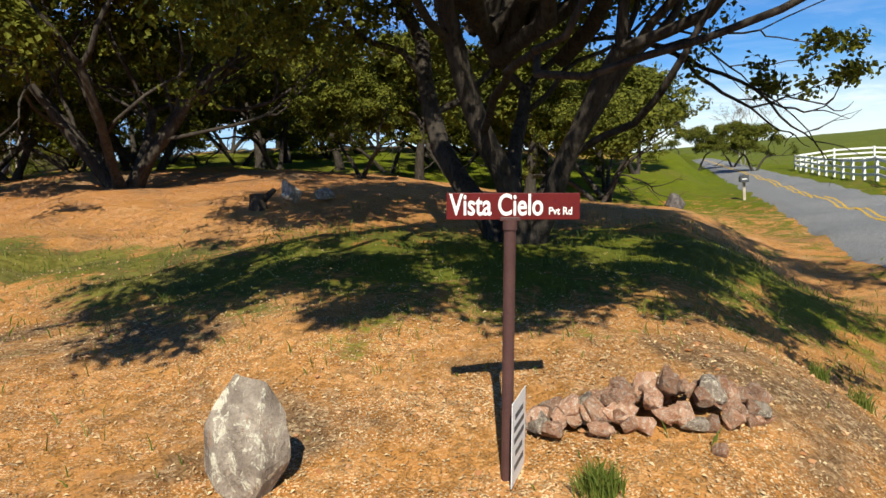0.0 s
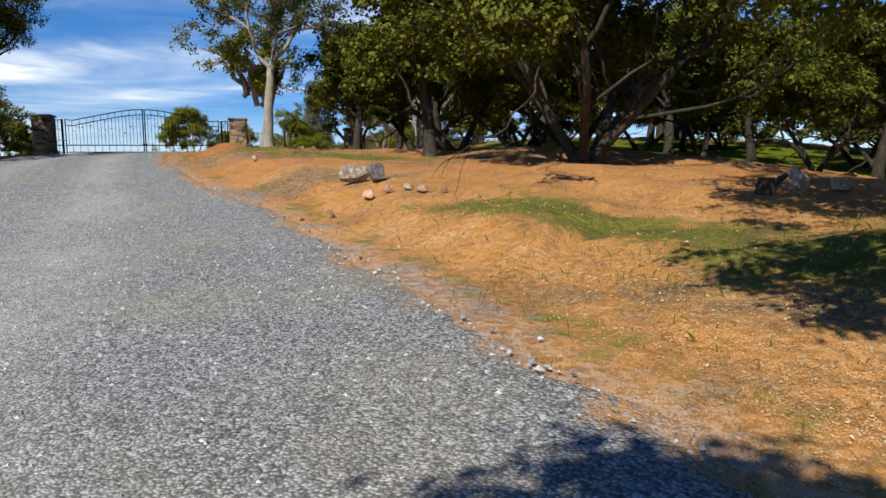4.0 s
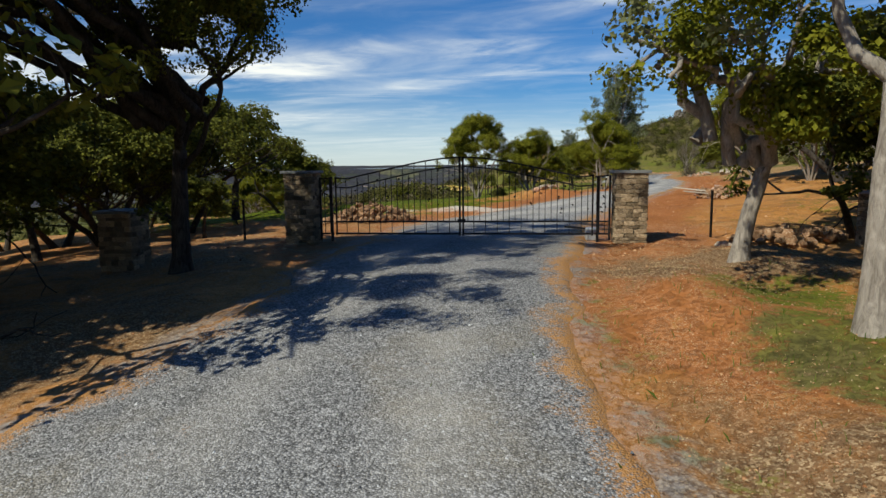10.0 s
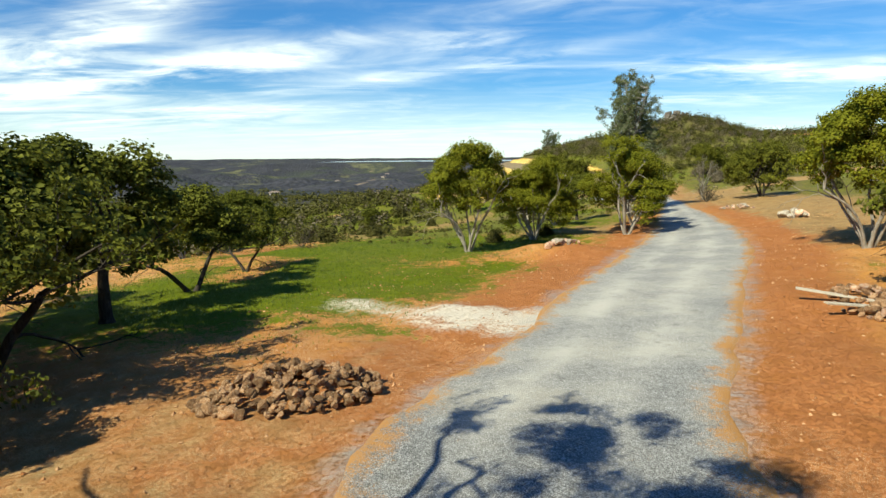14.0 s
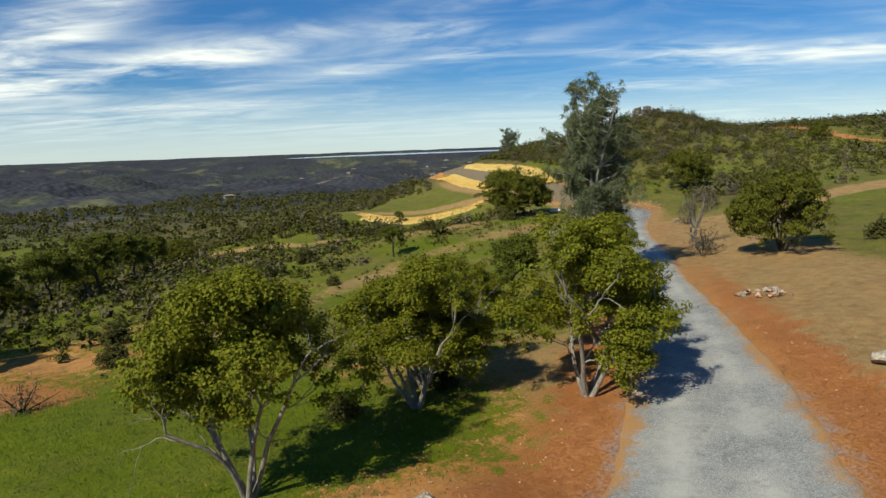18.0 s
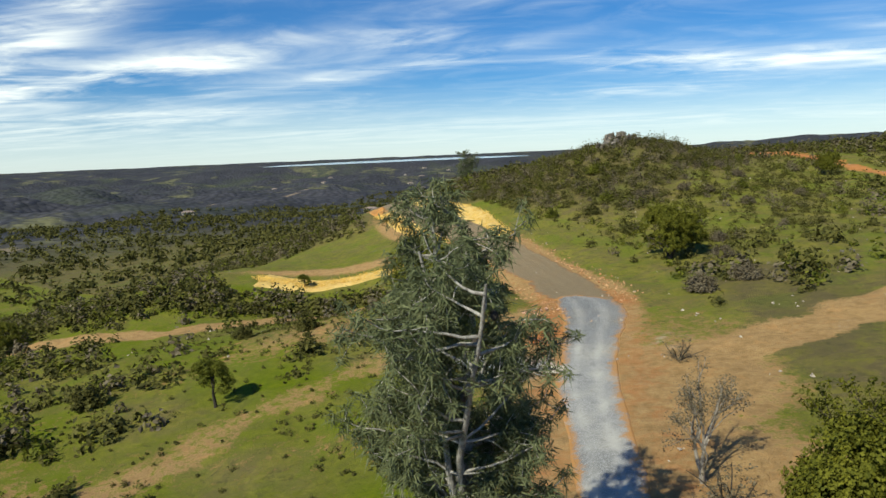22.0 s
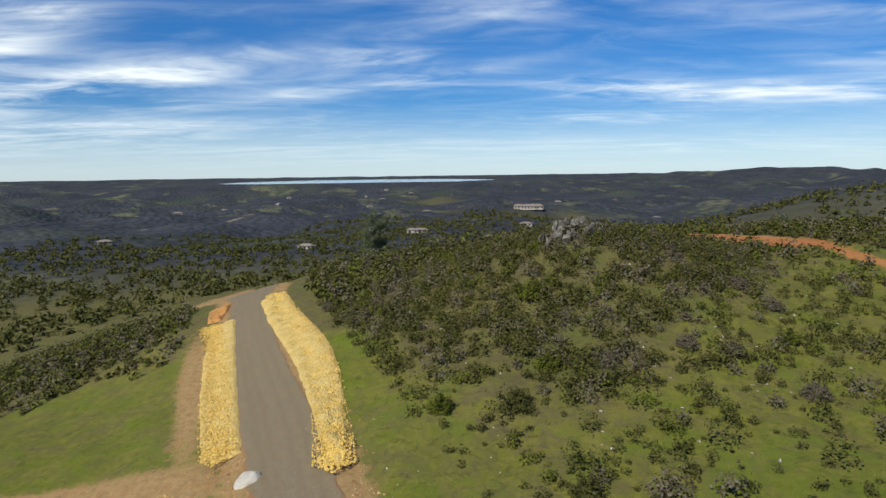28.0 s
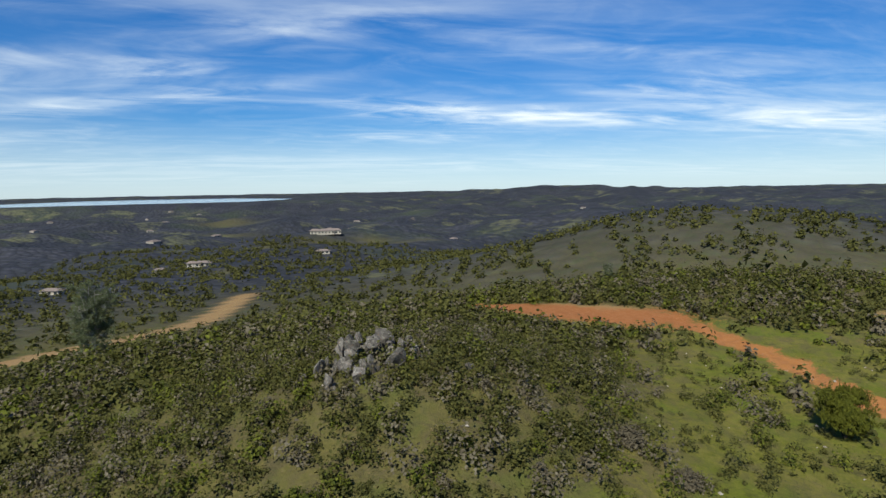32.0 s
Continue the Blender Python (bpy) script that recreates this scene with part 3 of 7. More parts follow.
def height(x, y):
    x, y = np.asarray(x, float), np.asarray(y, float)
    near = -20.0
    for cx, cy, r, a in RISES + HILLS:
        near = near + a * np.exp(-((x - cx) ** 2 + (y - cy) ** 2) / (2 * r * r))
    d = np.hypot(x + 80, y - 110)
    far = -20 - 27 * smooth(d, 250, 1300) + 36 * smooth(d, 1700, 3700) + 22 * smooth(d, 4250, 4750)
    roll = smooth(d, 300, 800) * (1 - 0.75 * smooth(d, 3000, 4000))
    far = far + roll * (10.0 * waves(x, y, 420, 3) + 6.5 * waves(x, y, 150, 4)) + smooth(d, 260, 420) * 0.8 * waves(x, y, 45, 5)
    # the knoll to the west, the house's spur, the long mountain to the north
    far = far + 34 * np.exp(-((x + 1180) / 55) ** 2 - ((y - 390) / 70) ** 2) + 16 * np.exp(-((x + 1250) / 420) ** 2 - ((y - 300) / 260) ** 2)
    far = far + 24 * np.exp(-((x + 466) / 90) ** 2 - ((y - 706) / 130) ** 2)
    far = far + 26 * np.exp(-((x + 300) / 260) ** 2 - ((y - 1000) / 170) ** 2)
    far = far + 22 * np.exp(-((x - 120) / 260) ** 2 - ((y - 520) / 130) ** 2)
    ridge = np.exp(-((y - 3500) / 330) ** 2) * (0.55 * smooth(x, -1640, -1330) + 0.45 * smooth(x, -1300, -1020)) * (1 - 0.45 * smooth(x, -960, -330) - 0.4 * smooth(x, -250, 300))
    far = far + ridge * (52 + 8 * waves(x, 0 * y, 420, 8))
    # the lake's shore and basin
    ang, reach = np.degrees(np.arctan2(x + 90, y - 134)), np.hypot(x + 90, y - 134)
    sector = smooth(ang, -72, -63) * (1 - smooth(ang, -33, -25))
    w = sector * np.exp(-((reach - 2320) / 150) ** 2)
    far = far * (1 - w) - 2.0 * w
    w = sector * smooth(reach, 2360, 2480) * (1 - smooth(reach, 4150, 4400))
    far = far * (1 - w) - 5.2 * w
    east = (x - 7.3) * 0.944 - (y - 10.5) * 0.329
    near = near + (9 * np.exp(-((x - 95) / 34) ** 2 - ((y - 100) / 45) ** 2) + 10 * np.exp(-((x - 60) / 45) ** 2 - ((y - 190) / 60) ** 2)) * smooth(east, 8, 30)
    out = np.where(d < 240, near, near + (far + 20) * smooth(d, 240, 520))
    # the green hill that closes the view to the north
    out = out + (34 + 1.5 * waves(x, y, 110, 9)) * np.exp(-((x + 95) / 125) ** 2 - ((y - 465) / 85) ** 2)
    # the public road lies level in its own shelf
    shelf = 1 - smooth(np.abs(east - 3.4), 4.0, 7.0)
    return out * (1 - shelf) + (-0.5 - 0.01 * np.minimum(0, y)) * shelf


def smooth_rows(rows, times=3):
    """Cuts a coarse run of rows finer by rounding its corners."""
    a = np.array(rows, float)
    for _ in range(times):
        q = np.empty((2 * len(a), a.shape[1]))
        q[0], q[-1] = a[0], a[-1]
        q[1:-1:2] = 0.75 * a[:-1] + 0.25 * a[1:]
        q[2:-1:2] = 0.25 * a[:-1] + 0.75 * a[1:]
        a = q
    return a


# left and right edge of the gravel drive, then of the packed earth road beyond it
DRIVE = [
    (-17, -14, 6, -11), (-18, -9, 4, -5), (-18.6, -5, 1.6, -0.6), (-19.5, -2.5, -0.6, 0.75), (-21, -0.5, -2.0, 1.65), (-22, 1, -3.0, 2.4), (-23, 2.4, -4.2, 3.3), (-23.6, 3.2, -5.7, 4.4), (-24.5, 4.5, -9.2, 7.1),
    (-26, 7, -12.6, 9.4), (-26.5, 8.8, -16, 11), (-27.3, 11.2, -20.2, 13.1), (-29.5, 14.5, -23.2, 15.2), (-32, 17, -26, 18.2),
    (-33.4, 19, -29, 22.9), (-36.3, 21.6, -31, 25.8), (-39.2, 25.6, -33.8, 29), (-40.6, 31, -36, 35), (-44.4, 38, -39.2, 42.2),
    (-47.7, 48, -42.7, 51.8), (-50.8, 56, -46.4, 58), (-56.5, 66.2, -52.2, 66.6), (-61.4, 75.5, -57.5, 73.8), (-67.5, 85, -63.5, 84),
    (-74.6, 94, -71, 95), (-80, 103.5, -75.6, 103), (-84.5, 109.5, -78.5, 110.5), (-86.4, 111.8, -81.0, 113.6), (-87.2, 113.2, -83.4, 114.6), (-87.4, 114.2, -86.2, 114.9),
]
EARTH_ROAD = [
    (-82.2, 108.2, -80.5, 108.4), (-84.2, 109.6, -79.6, 110.6), (-87, 112.3, -81.0, 114), (-92, 116, -85.5, 118.5), (-99.7, 122, -91, 123.2), (-111, 127.8, -103, 130.6), (-120, 133.4, -111, 135),
    (-134, 141, -123, 141.8), (-149, 149.6, -140, 150.6), (-160, 156.5, -155, 160), (-172, 164, -166, 170), (-183, 169, -178, 178), (-192, 172, -189, 183),
]


def inside_strip(rows, x, y, grow=0.0):
    """How far points lie inside a strip: above 0 inside, in metres from its nearer edge."""
    a = smooth_rows(rows, 2)
    rim = np.concatenate([a[:, :2], a[::-1, 2:]])
    x, y = np.asarray(x, float), np.asarray(y, float)
    out = np.full(x.shape, -1e3)
    close = (x > rim[:, 0].min() - 12) & (x < rim[:, 0].max() + 12) & (y > rim[:, 1].min() - 12) & (y < rim[:, 1].max() + 12)
    px, py = x[close], y[close]
    best, within = np.full(px.shape, 1e9), np.zeros(px.shape, bool)
    for (ax, ay), (bx, by) in zip(rim, np.roll(rim, -1, axis=0)):
        dx, dy = bx - ax, by - ay
        L = dx * dx + dy * dy
        if L < 1e-9:
            continue
        u = np.clip(((px - ax) * dx + (py - ay) * dy) / L, 0, 1)
        best = np.minimum(best, (px - ax - u * dx) ** 2 + (py - ay - u * dy) ** 2)
        if dy:
            within ^= ((ay > py) != (by > py)) & (px < ax + (py - ay) * dx / dy)
    best = np.sqrt(best)
    out[close] = np.where(within, best, -best) + grow
    return out


def line_distance(points, x, y):
    best = np.full(np.shape(x), 1e4)
    for (ax, ay), (bx, by) in zip(points[:-1], points[1:]):
        dx, dy = bx - ax, by - ay
        u = np.clip(((x - ax) * dx + (y - ay) * dy) / (dx * dx + dy * dy), 0, 1)
        best = np.minimum(best, np.hypot(x - ax - u * dx, y - ay - u * dy))
    return best


def spot(x, y, cx, cy, rx, ry=None, turn=0.0):
    ry = rx if ry is None else ry
    c, s = math.cos(radians(turn)), math.sin(radians(turn))
    u, v = (x - cx) * c + (y - cy) * s, -(x - cx) * s + (y - cy) * c
    return np.exp(-((u / rx) ** 2 + (v / ry) ** 2))


def linked(name, verts, faces, mat, parent=None, smoothed=False, label=""):
    me = bpy.data.meshes.new(name)
    me.from_pydata([tuple(v) for v in verts] if not isinstance(verts, np.ndarray) else verts.tolist(), [], faces if not isinstance(faces, np.ndarray) else faces.tolist())
    me.materials.append(mat)
    if smoothed:
        me.polygons.foreach_set("use_smooth", [True] * len(me.polygons))
    me.update()
    ob = new(name, me)
    if parent:
        ob.parent = parent
    return tagged(ob, label)


def part(name, bm, mat, parent=None, label=""):
    me = bpy.data.meshes.new(name)
    bm.to_mesh(me)
    bm.free()
    me.materials.append(mat)
    ob = new(name, me)
    if parent:
        ob.parent = parent
    return tagged(ob, label)


def empty(name, m, label, category, group=""):
    ob = new(name)
    ob.matrix_world = m
    return tagged(ob, label, category, group)


# ---- ground ----
def steps(*runs):
    """Coordinates from runs of (start, end, first step, last step)."""
    out = []
    for a, b, s0, s1 in runs:
        v = a
        while v < b - 1e-6:
            out.append(v)
            v += s0 + (s1 - s0) * (v - a) / (b - a)
    out.append(runs[-1][1])
    return np.array(out)


TRACK_LOW = [(-165, 68), (-148, 79), (-126, 91.5), (-121, 103), (-111.5, 111.5), (-103, 117)]
TRACK_EAST = [(-79, 101), (-71, 101), (-67, 106), (-63, 114), (-57, 124), (-48, 138)]
TRACK_MEADOW = [(-80, 54), (-84.6, 63.2), (-88.8, 73.3), (-90.5, 83.4), (-88.4, 91.0), (-86, 98)]
TRACK_FAR = [(-190, 172), (-218, 184), (-234, 213), (-246, 253), (-270, 323), (-300, 380)]
TRACK_HILL = [(-190, 205), (-165, 205), (-140, 212), (-125, 214), (-112, 213), (-104, 211.5), (-97, 214.5), (-90, 207.5), (-85, 203), (-80, 197), (-74, 191.5), (-62, 184)]
gx = steps((-4800, -1500, 90, 40), (-1500, -240, 34, 4), (-240, -150, 3.4, 1.1), (-150, -48, 1.1, 0.9), (-48, 14, 0.44, 0.44), (14, 60, 0.5, 4), (60, 4800, 4, 330))
gy = steps((-4800, -40, 330, 5), (-40, -8, 4, 0.6), (-8, 36, 0.44, 0.44), (36, 210, 0.8, 1.3), (210, 300, 1.2, 5), (300, 1500, 5, 36), (1500, 4800, 40, 90))
GX, GY = np.meshgrid(gx, gy)
GZ = height(GX, GY)
drive_in = inside_strip(DRIVE, GX, GY)
earth_in = inside_strip(EARTH_ROAD, GX, GY)
near_d = np.hypot(GX + 80, GY - 110)
# small lumps of the dug soil, flattened under the drive; a low bank stands along the drive's far side
lumps = 0.05 * waves(GX, GY, 2.3, 11) + 0.03 * waves(GX, GY, 0.9, 12) + 0.10 * waves(GX, GY, 6.0, 13)
off_road = smooth(-np.maximum(drive_in, earth_in), 0.0, 1.6)
GZ = GZ + lumps * off_road * (near_d < 260)
bank = smooth(-drive_in, 0.5, 2.2) * (1 - smooth(-drive_in, 2.6, 7)) * (GX < -6) * (GX > -27) * (GY > 3) * (GY < 24)
GZ = GZ + 0.22 * bank * (1 + 0.5 * waves(GX, GY, 3.1, 14))
furrow = smooth(-drive_in, 0.15, 0.9) * (1 - smooth(-drive_in, 0.9, 1.8)) * (GX < -4) * (GX > -30) * (GY > 2)
GZ = GZ - 0.07 * furrow
GZ = GZ + 0.55 * spot(GX, GY, -50.8, 46.3, 2.8, 1.9, 20) * (1 + 0.4 * waves(GX, GY, 1.6, 15))
GZ = GZ - 0.35 * smooth(-earth_in, 0.2, 1.2) * (1 - smooth(-earth_in, 1.2, 3.5)) * (GX < -88)

# cover: red channel grass, green channel how dry it is, blue channel how red the soil
grass = np.zeros_like(GX)
for cx, cy, rx, ry, turn, amount in (
        (1.5, 8.5, 6.0, 3.0, 12, 0.85), (-5.6, 9.0, 3.8, 1.2, -8, 0.85), (-3.0, 7.4, 2.4, 1.3, -30, 0.8), (-16.5, 17.2, 5.5, 1.5, 25, 0.65), (-20.5, 17.6, 3.4, 2.2, 20, 0.75),
        (-22.5, 19.6, 2.6, 1.6, 45, 0.6), (-2, 40, 26, 14, 0, 1.1), (-30, 45, 18, 12, 0, 0.5), (4.2, 5.0, 1.5, 0.8, 30, 0.45), (-34, 31.5, 1.2, 0.6, 0, 0.7),
        (-58, 31, 9, 14, 25, 1.1), (-66, 44, 14, 9, 30, 1.15), (-58, 47, 8, 9, 0, 1.0), (-72, 58, 20, 11, 45, 1.0), (-80, 72, 20, 13, 50, 0.95), (-92, 84, 26, 14, 50, 0.9),
        (-52.5, 27, 5, 4, 0, 0.8), (-51.0, 35.5, 4.5, 5.5, 15, 1.05), (-50.5, 41.5, 3.2, 3.2, 0, 0.95), (-46, 84, 9, 14, 0, 1.0), (-49, 92, 8, 10, 0, 0.9), (-44, 68, 5, 6, 0, 0.8), (-60, 116, 10, 7, 40, 0.9), (-70, 114, 7, 5, 0, 0.9), (-93, 107, 9, 5, 40, 0.8), (-140, 128, 24, 15, 38, 1.15),
        (-86, 172, 16, 20, 0, 0.9), (-96, 150, 24, 20, 20, 0.75), (-72, 150, 22, 30, 0, 0.8), (-40, 70, 5, 12, -20, 0.4), (25, 60, 12, 50, -16, 1.0), (-110, 60, 25, 30, 0, 0.6),
        (-60.4, 96.5, 4.5, 6, 20, 0.95), (-54.7, 103, 7, 8, 0, 0.9), (-51.5, 78, 3.5, 3, 0, 0.5), (-92, 101, 7, 6, 0, 0.85), (-62, 95, 4, 8, 0, 0.2), (-76, 190, 10, 8, 0, 0.8), (-8, 26, 6, 4, 0, 0.35)):
    grass = np.maximum(grass, amount * spot(GX, GY, cx, cy, rx, ry, turn))
wide = smooth(GY - 0.2 * GX, 95, 140)
grass = np.maximum(grass, 0.80 * wide)
grass = np.maximum(grass, 0.72 * smooth(-GX - 0.3 * GY, 62, 84))
eastern = (GX - 7.3) * 0.944 - (GY - 10.5) * 0.329
grass = np.maximum(grass, 1.1 * smooth(eastern, 6.2, 8.5))
east_field = smooth(-drive_in, 6.5, 11) * smooth(GX + 0.55 * GY, -16, -8) * smooth(GY, 60, 70)
grass = np.maximum(grass, 0.92 * east_field)
thick = smooth(GY, 138, 156) * smooth(-GX, 91, 104) * (1 - smooth(GY, 198, 206))
thick = np.maximum.reduce([thick, 0.9 * smooth(GY, 206, 222), smooth(-GX - 0.25 * GY, 112, 140), 0.8 * smooth(-GX + 0.15 * GY, 172, 200)])
dry = 0.25 + 0.48 * wide + 0.40 * thick + 0.45 * spot(GX, GY, -5, 8, 6, 4) + 0.5 * spot(GX, GY, -20, 17, 6, 4)
dry = dry + 0.55 * east_field * (1 - smooth(-drive_in, 11, 24))
dry = np.where((GX < -48) & (GY < 75), 0.08 + 0.6 * thick, dry)
dry = np.where((GX < -62) & (GX + 0.5 * GY < -28) & (GY > 50) & (GY < 118), 0.40 + 0.25 * waves(GX, GY, 14, 29), dry)
dry = np.where((GX > -14) & (GY > 26), 0.1, dry)
dry = np.where(spot(GX, GY, -140, 128, 24, 15, 38) > 0.2, 0.62, dry)
# bare ground beside the roads and along the tracks
bare = np.maximum(smooth(drive_in, -2.7, -0.9) * (GY > 10) * (GY < 100), smooth(earth_in, -2.2, -0.7))
bare = np.maximum(bare, smooth(drive_in, -1.6, -0.4))
bare = np.maximum(bare, 1 - smooth(line_distance(TRACK_LOW, GX, GY), 0.9, 2.2))
bare = np.maximum(bare, 0.46 * (1 - smooth(line_distance(TRACK_MEADOW, GX, GY) + 0.8 * waves(GX, GY, 5, 23), 0.6, 3.0)))
bare = np.maximum(bare, 1 - smooth(line_distance(TRACK_EAST, GX, GY) + 0.5 * waves(GX, GY, 6, 25), 1.7, 3.2))
bare = np.maximum(bare, 0.95 * (1 - smooth(line_distance(TRACK_HILL, GX, GY) + 0.6 * waves(GX, GY, 7, 17), 0.5, 2.3)))
for cx, cy, rx, ry, turn in ((-42, 48, 5.5, 8, -25), (-36, 37, 4.2, 10, -20), (-45, 62, 6, 10, 20), (-50, 74, 6, 9, 30), (-57, 84, 4.5, 7, 35), (-67, 97, 4.2, 4.2, 0), (-45.2, 41, 2.0, 3.6, 30),
                             (-48.2, 46, 1.6, 4.5, -15), (-85.5, 106.5, 2.6, 2.6, 0), (-44, 18, 8, 5, 20), (-107, 213.5, 13, 5.5, 5), (-131, 122, 15, 1.7, 40), (-139, 139.6, 19, 1.5, -31), (-121, 127.5, 5, 2.6, 20), (-70, 222, 6, 3, 0), (-75, 42, 4.5, 2.0, 25), (-80.5, 47.5, 5, 1.8, 30), (-69, 36, 3, 1.6, 10), (-62.5, 34, 1.6, 5, 40), (-50.6, 46.2, 3.6, 2.6, 20)):
    bare = np.maximum(bare, 1.2 * spot(GX, GY, cx, cy, rx, ry, turn))
bare = np.maximum(bare, 1 - smooth(line_distance(TRACK_FAR, GX, GY) + 0.8 * waves(GX, GY, 11, 27), 3.8, 7.0))
bare = np.clip(bare, 0, 1)
grass = np.clip(grass * (1 - bare), 0, 1)
# sward that reaches down to the pile of rocks
grass = np.maximum.reduce([grass, 0.8 * spot(GX, GY, -50.5, 30.0, 5.5, 2.6, 24), 0.62 * spot(GX, GY, -45.6, 28.8, 3.0, 1.4, 20)])
# a thin fringe of weeds where the gravel ends
fringe = smooth(-drive_in, 0.05, 0.3) * (1 - smooth(-drive_in, 0.6, 1.5)) * (GY < 22) * (GX > -27)
grass = np.maximum(grass, 0.42 * fringe * (waves(GX, GY, 3.4, 19) > -0.1))
duff = np.maximum.reduce([0.75 * spot(GX, GY, -13.4, 11.7, 4.0, 1.1, 35), 0.7 * spot(GX, GY, -19.0, 14.9, 4.2, 1.6, 36), 0.7 * spot(GX, GY, -24.5, 21.2, 4.5, 2.4, 42), 0.6 * spot(GX, GY, -3.6, 5.6, 2.0, 0.9, 0), 0.45 * spot(GX, GY, 1, 4.2, 5, 1.2),
                          # litter at (-30.5, 11.5) and (-37, 15) also deepens the oaks' shade by colour
                          0.65 * spot(GX, GY, -30.5, 11.5, 5, 4.5, 40), 0.6 * spot(GX, GY, -37, 15, 7.5, 5, 30), 0.5 * spot(GX, GY, -10, 19, 10, 5, 20), 0.4 * spot(GX, GY, -22.5, 25.5, 5, 4, 40)])
redness = np.clip(0.15 + 1.2 * (1 - smooth(line_distance(TRACK_FAR, GX, GY), 8, 12)) + 0.75 * spot(GX, GY, -131, 122, 16, 4, 40) + 0.9 * spot(GX, GY, -139, 139.6, 21, 3.5, -31) + 0.8 * spot(GX, GY, -121, 127.5, 7, 4, 20) + 0.6 * spot(GX, GY, -46, 44, 5, 9, -15) + 0.7 * spot(GX, GY, -75, 42, 7, 4, 25) + 0.6 * spot(GX, GY, -108, 214, 16, 8)
                  + 0.8 * spot(GX, GY, -44, 19, 13, 9, 20) + 0.6 * spot(GX, GY, -12, 18, 14, 6, 20) + 0.5 * (1 - smooth(line_distance(TRACK_HILL, GX, GY), 3, 6))
                  + (0.5 + 0.4 * (GX < -100)) * smooth(earth_in, -4, -1) + 0.85 * (1 - smooth(np.abs(drive_in + 1.8), 0.8, 2.4)) * (GY > 16), 0, 1)
dun = np.clip(np.maximum.reduce([0.68 * smooth(GY, 58, 84) * (GX > -80), 0.85 * smooth(GY, 44, 60) * (drive_in < -2.5), 0.9 * (1 - smooth(line_distance(TRACK_MEADOW, GX, GY), 2, 4)), 0.5 * smooth(earth_in, -5, -1.5) * (GX > -98),
                                  0.7 * (1 - smooth(line_distance(TRACK_LOW, GX, GY), 3, 5)), 0.5 * spot(GX, GY, -42, 19, 9, 7)]), 0, 1) * smooth(line_distance(TRACK_HILL, GX, GY), 3, 6)
# wooded cover that grows with distance, and with it the haze-blue tone
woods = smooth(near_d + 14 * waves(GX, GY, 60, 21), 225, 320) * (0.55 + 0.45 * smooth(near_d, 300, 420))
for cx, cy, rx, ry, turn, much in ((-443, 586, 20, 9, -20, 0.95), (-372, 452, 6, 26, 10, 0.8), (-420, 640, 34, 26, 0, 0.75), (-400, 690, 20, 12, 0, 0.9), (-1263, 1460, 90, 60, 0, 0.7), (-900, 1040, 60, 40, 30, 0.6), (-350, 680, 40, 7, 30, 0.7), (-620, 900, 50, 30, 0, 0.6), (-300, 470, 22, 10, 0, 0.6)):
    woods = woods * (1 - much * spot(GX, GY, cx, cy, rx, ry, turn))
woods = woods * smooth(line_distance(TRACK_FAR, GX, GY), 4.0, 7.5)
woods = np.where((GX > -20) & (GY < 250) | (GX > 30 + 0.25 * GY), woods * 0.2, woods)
nx, ny = len(gx), len(gy)
vid = np.arange(nx * ny).reshape(ny, nx)
quads = np.stack([vid[:-1, :-1], vid[:-1, 1:], vid[1:, 1:], vid[1:, :-1]], -1).reshape(-1, 4)
ground = linked("ground", np.stack([GX, GY, GZ], -1).reshape(-1, 3), quads, GROUND, None, True)
tagged(ground, "orange clay soil with grass, leaf litter and wooded hills beyond", "ground", kind="structure")
ca = ground.data.color_attributes.new("cover", "FLOAT_COLOR", "POINT")
ca.data.foreach_set("color", np.stack([grass, dry, redness, np.ones_like(grass)], -1).astype(np.float32).ravel())
pale = np.maximum.reduce([0.85 * spot(GX, GY, -42.6, 32.8, 5.2, 2.2, 24), 0.6 * spot(GX, GY, -48.0, 31.2, 3.4, 1.3, 10), 0.7 * spot(GX, GY, -40.2, 33.2, 2.4, 1.8, 20), 0.5 * spot(GX, GY, -36.5, 31.5, 1.5, 3.0, -30), 0.30 * spot(GX, GY, -73, 105, 6, 4), 0.26 * spot(GX, GY, -64, 112, 3, 8, 30)])
grit = np.maximum(0.46 * (1 - smooth(-drive_in, 0.0, 1.5)) * (GY < 60), 1.1 * spot(GX, GY, -80.5, 96.0, 4.2, 2.2, 20))
strewn = np.maximum.reduce([1.0 * spot(GX, GY, 0.5, 3.6, 7.0, 3.2), 0.6 * spot(GX, GY, -5, 6, 6, 3), 0.8 * spot(GX, GY, -14, 12.4, 5.0, 2.0, 32), 0.7 * spot(GX, GY, -24.5, 21.3, 4, 3, 40), 0.5 * spot(GX, GY, -20, 16, 6, 3, 35), 0.45 * (GY < 30)])
sa = ground.data.color_attributes.new("strewn", "FLOAT_COLOR", "POINT")
sa.data.foreach_set("color", np.stack([pale, grit, strewn, np.ones_like(pale)], -1).astype(np.float32).ravel())
da = ground.data.attributes.new("duff", "FLOAT", "POINT")
da.data.foreach_set("value", duff.astype(np.float32).ravel())
na = ground.data.attributes.new("dun", "FLOAT", "POINT")
na.data.foreach_set("value", dun.astype(np.float32).ravel())
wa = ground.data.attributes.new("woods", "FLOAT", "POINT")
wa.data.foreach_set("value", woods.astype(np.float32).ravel())


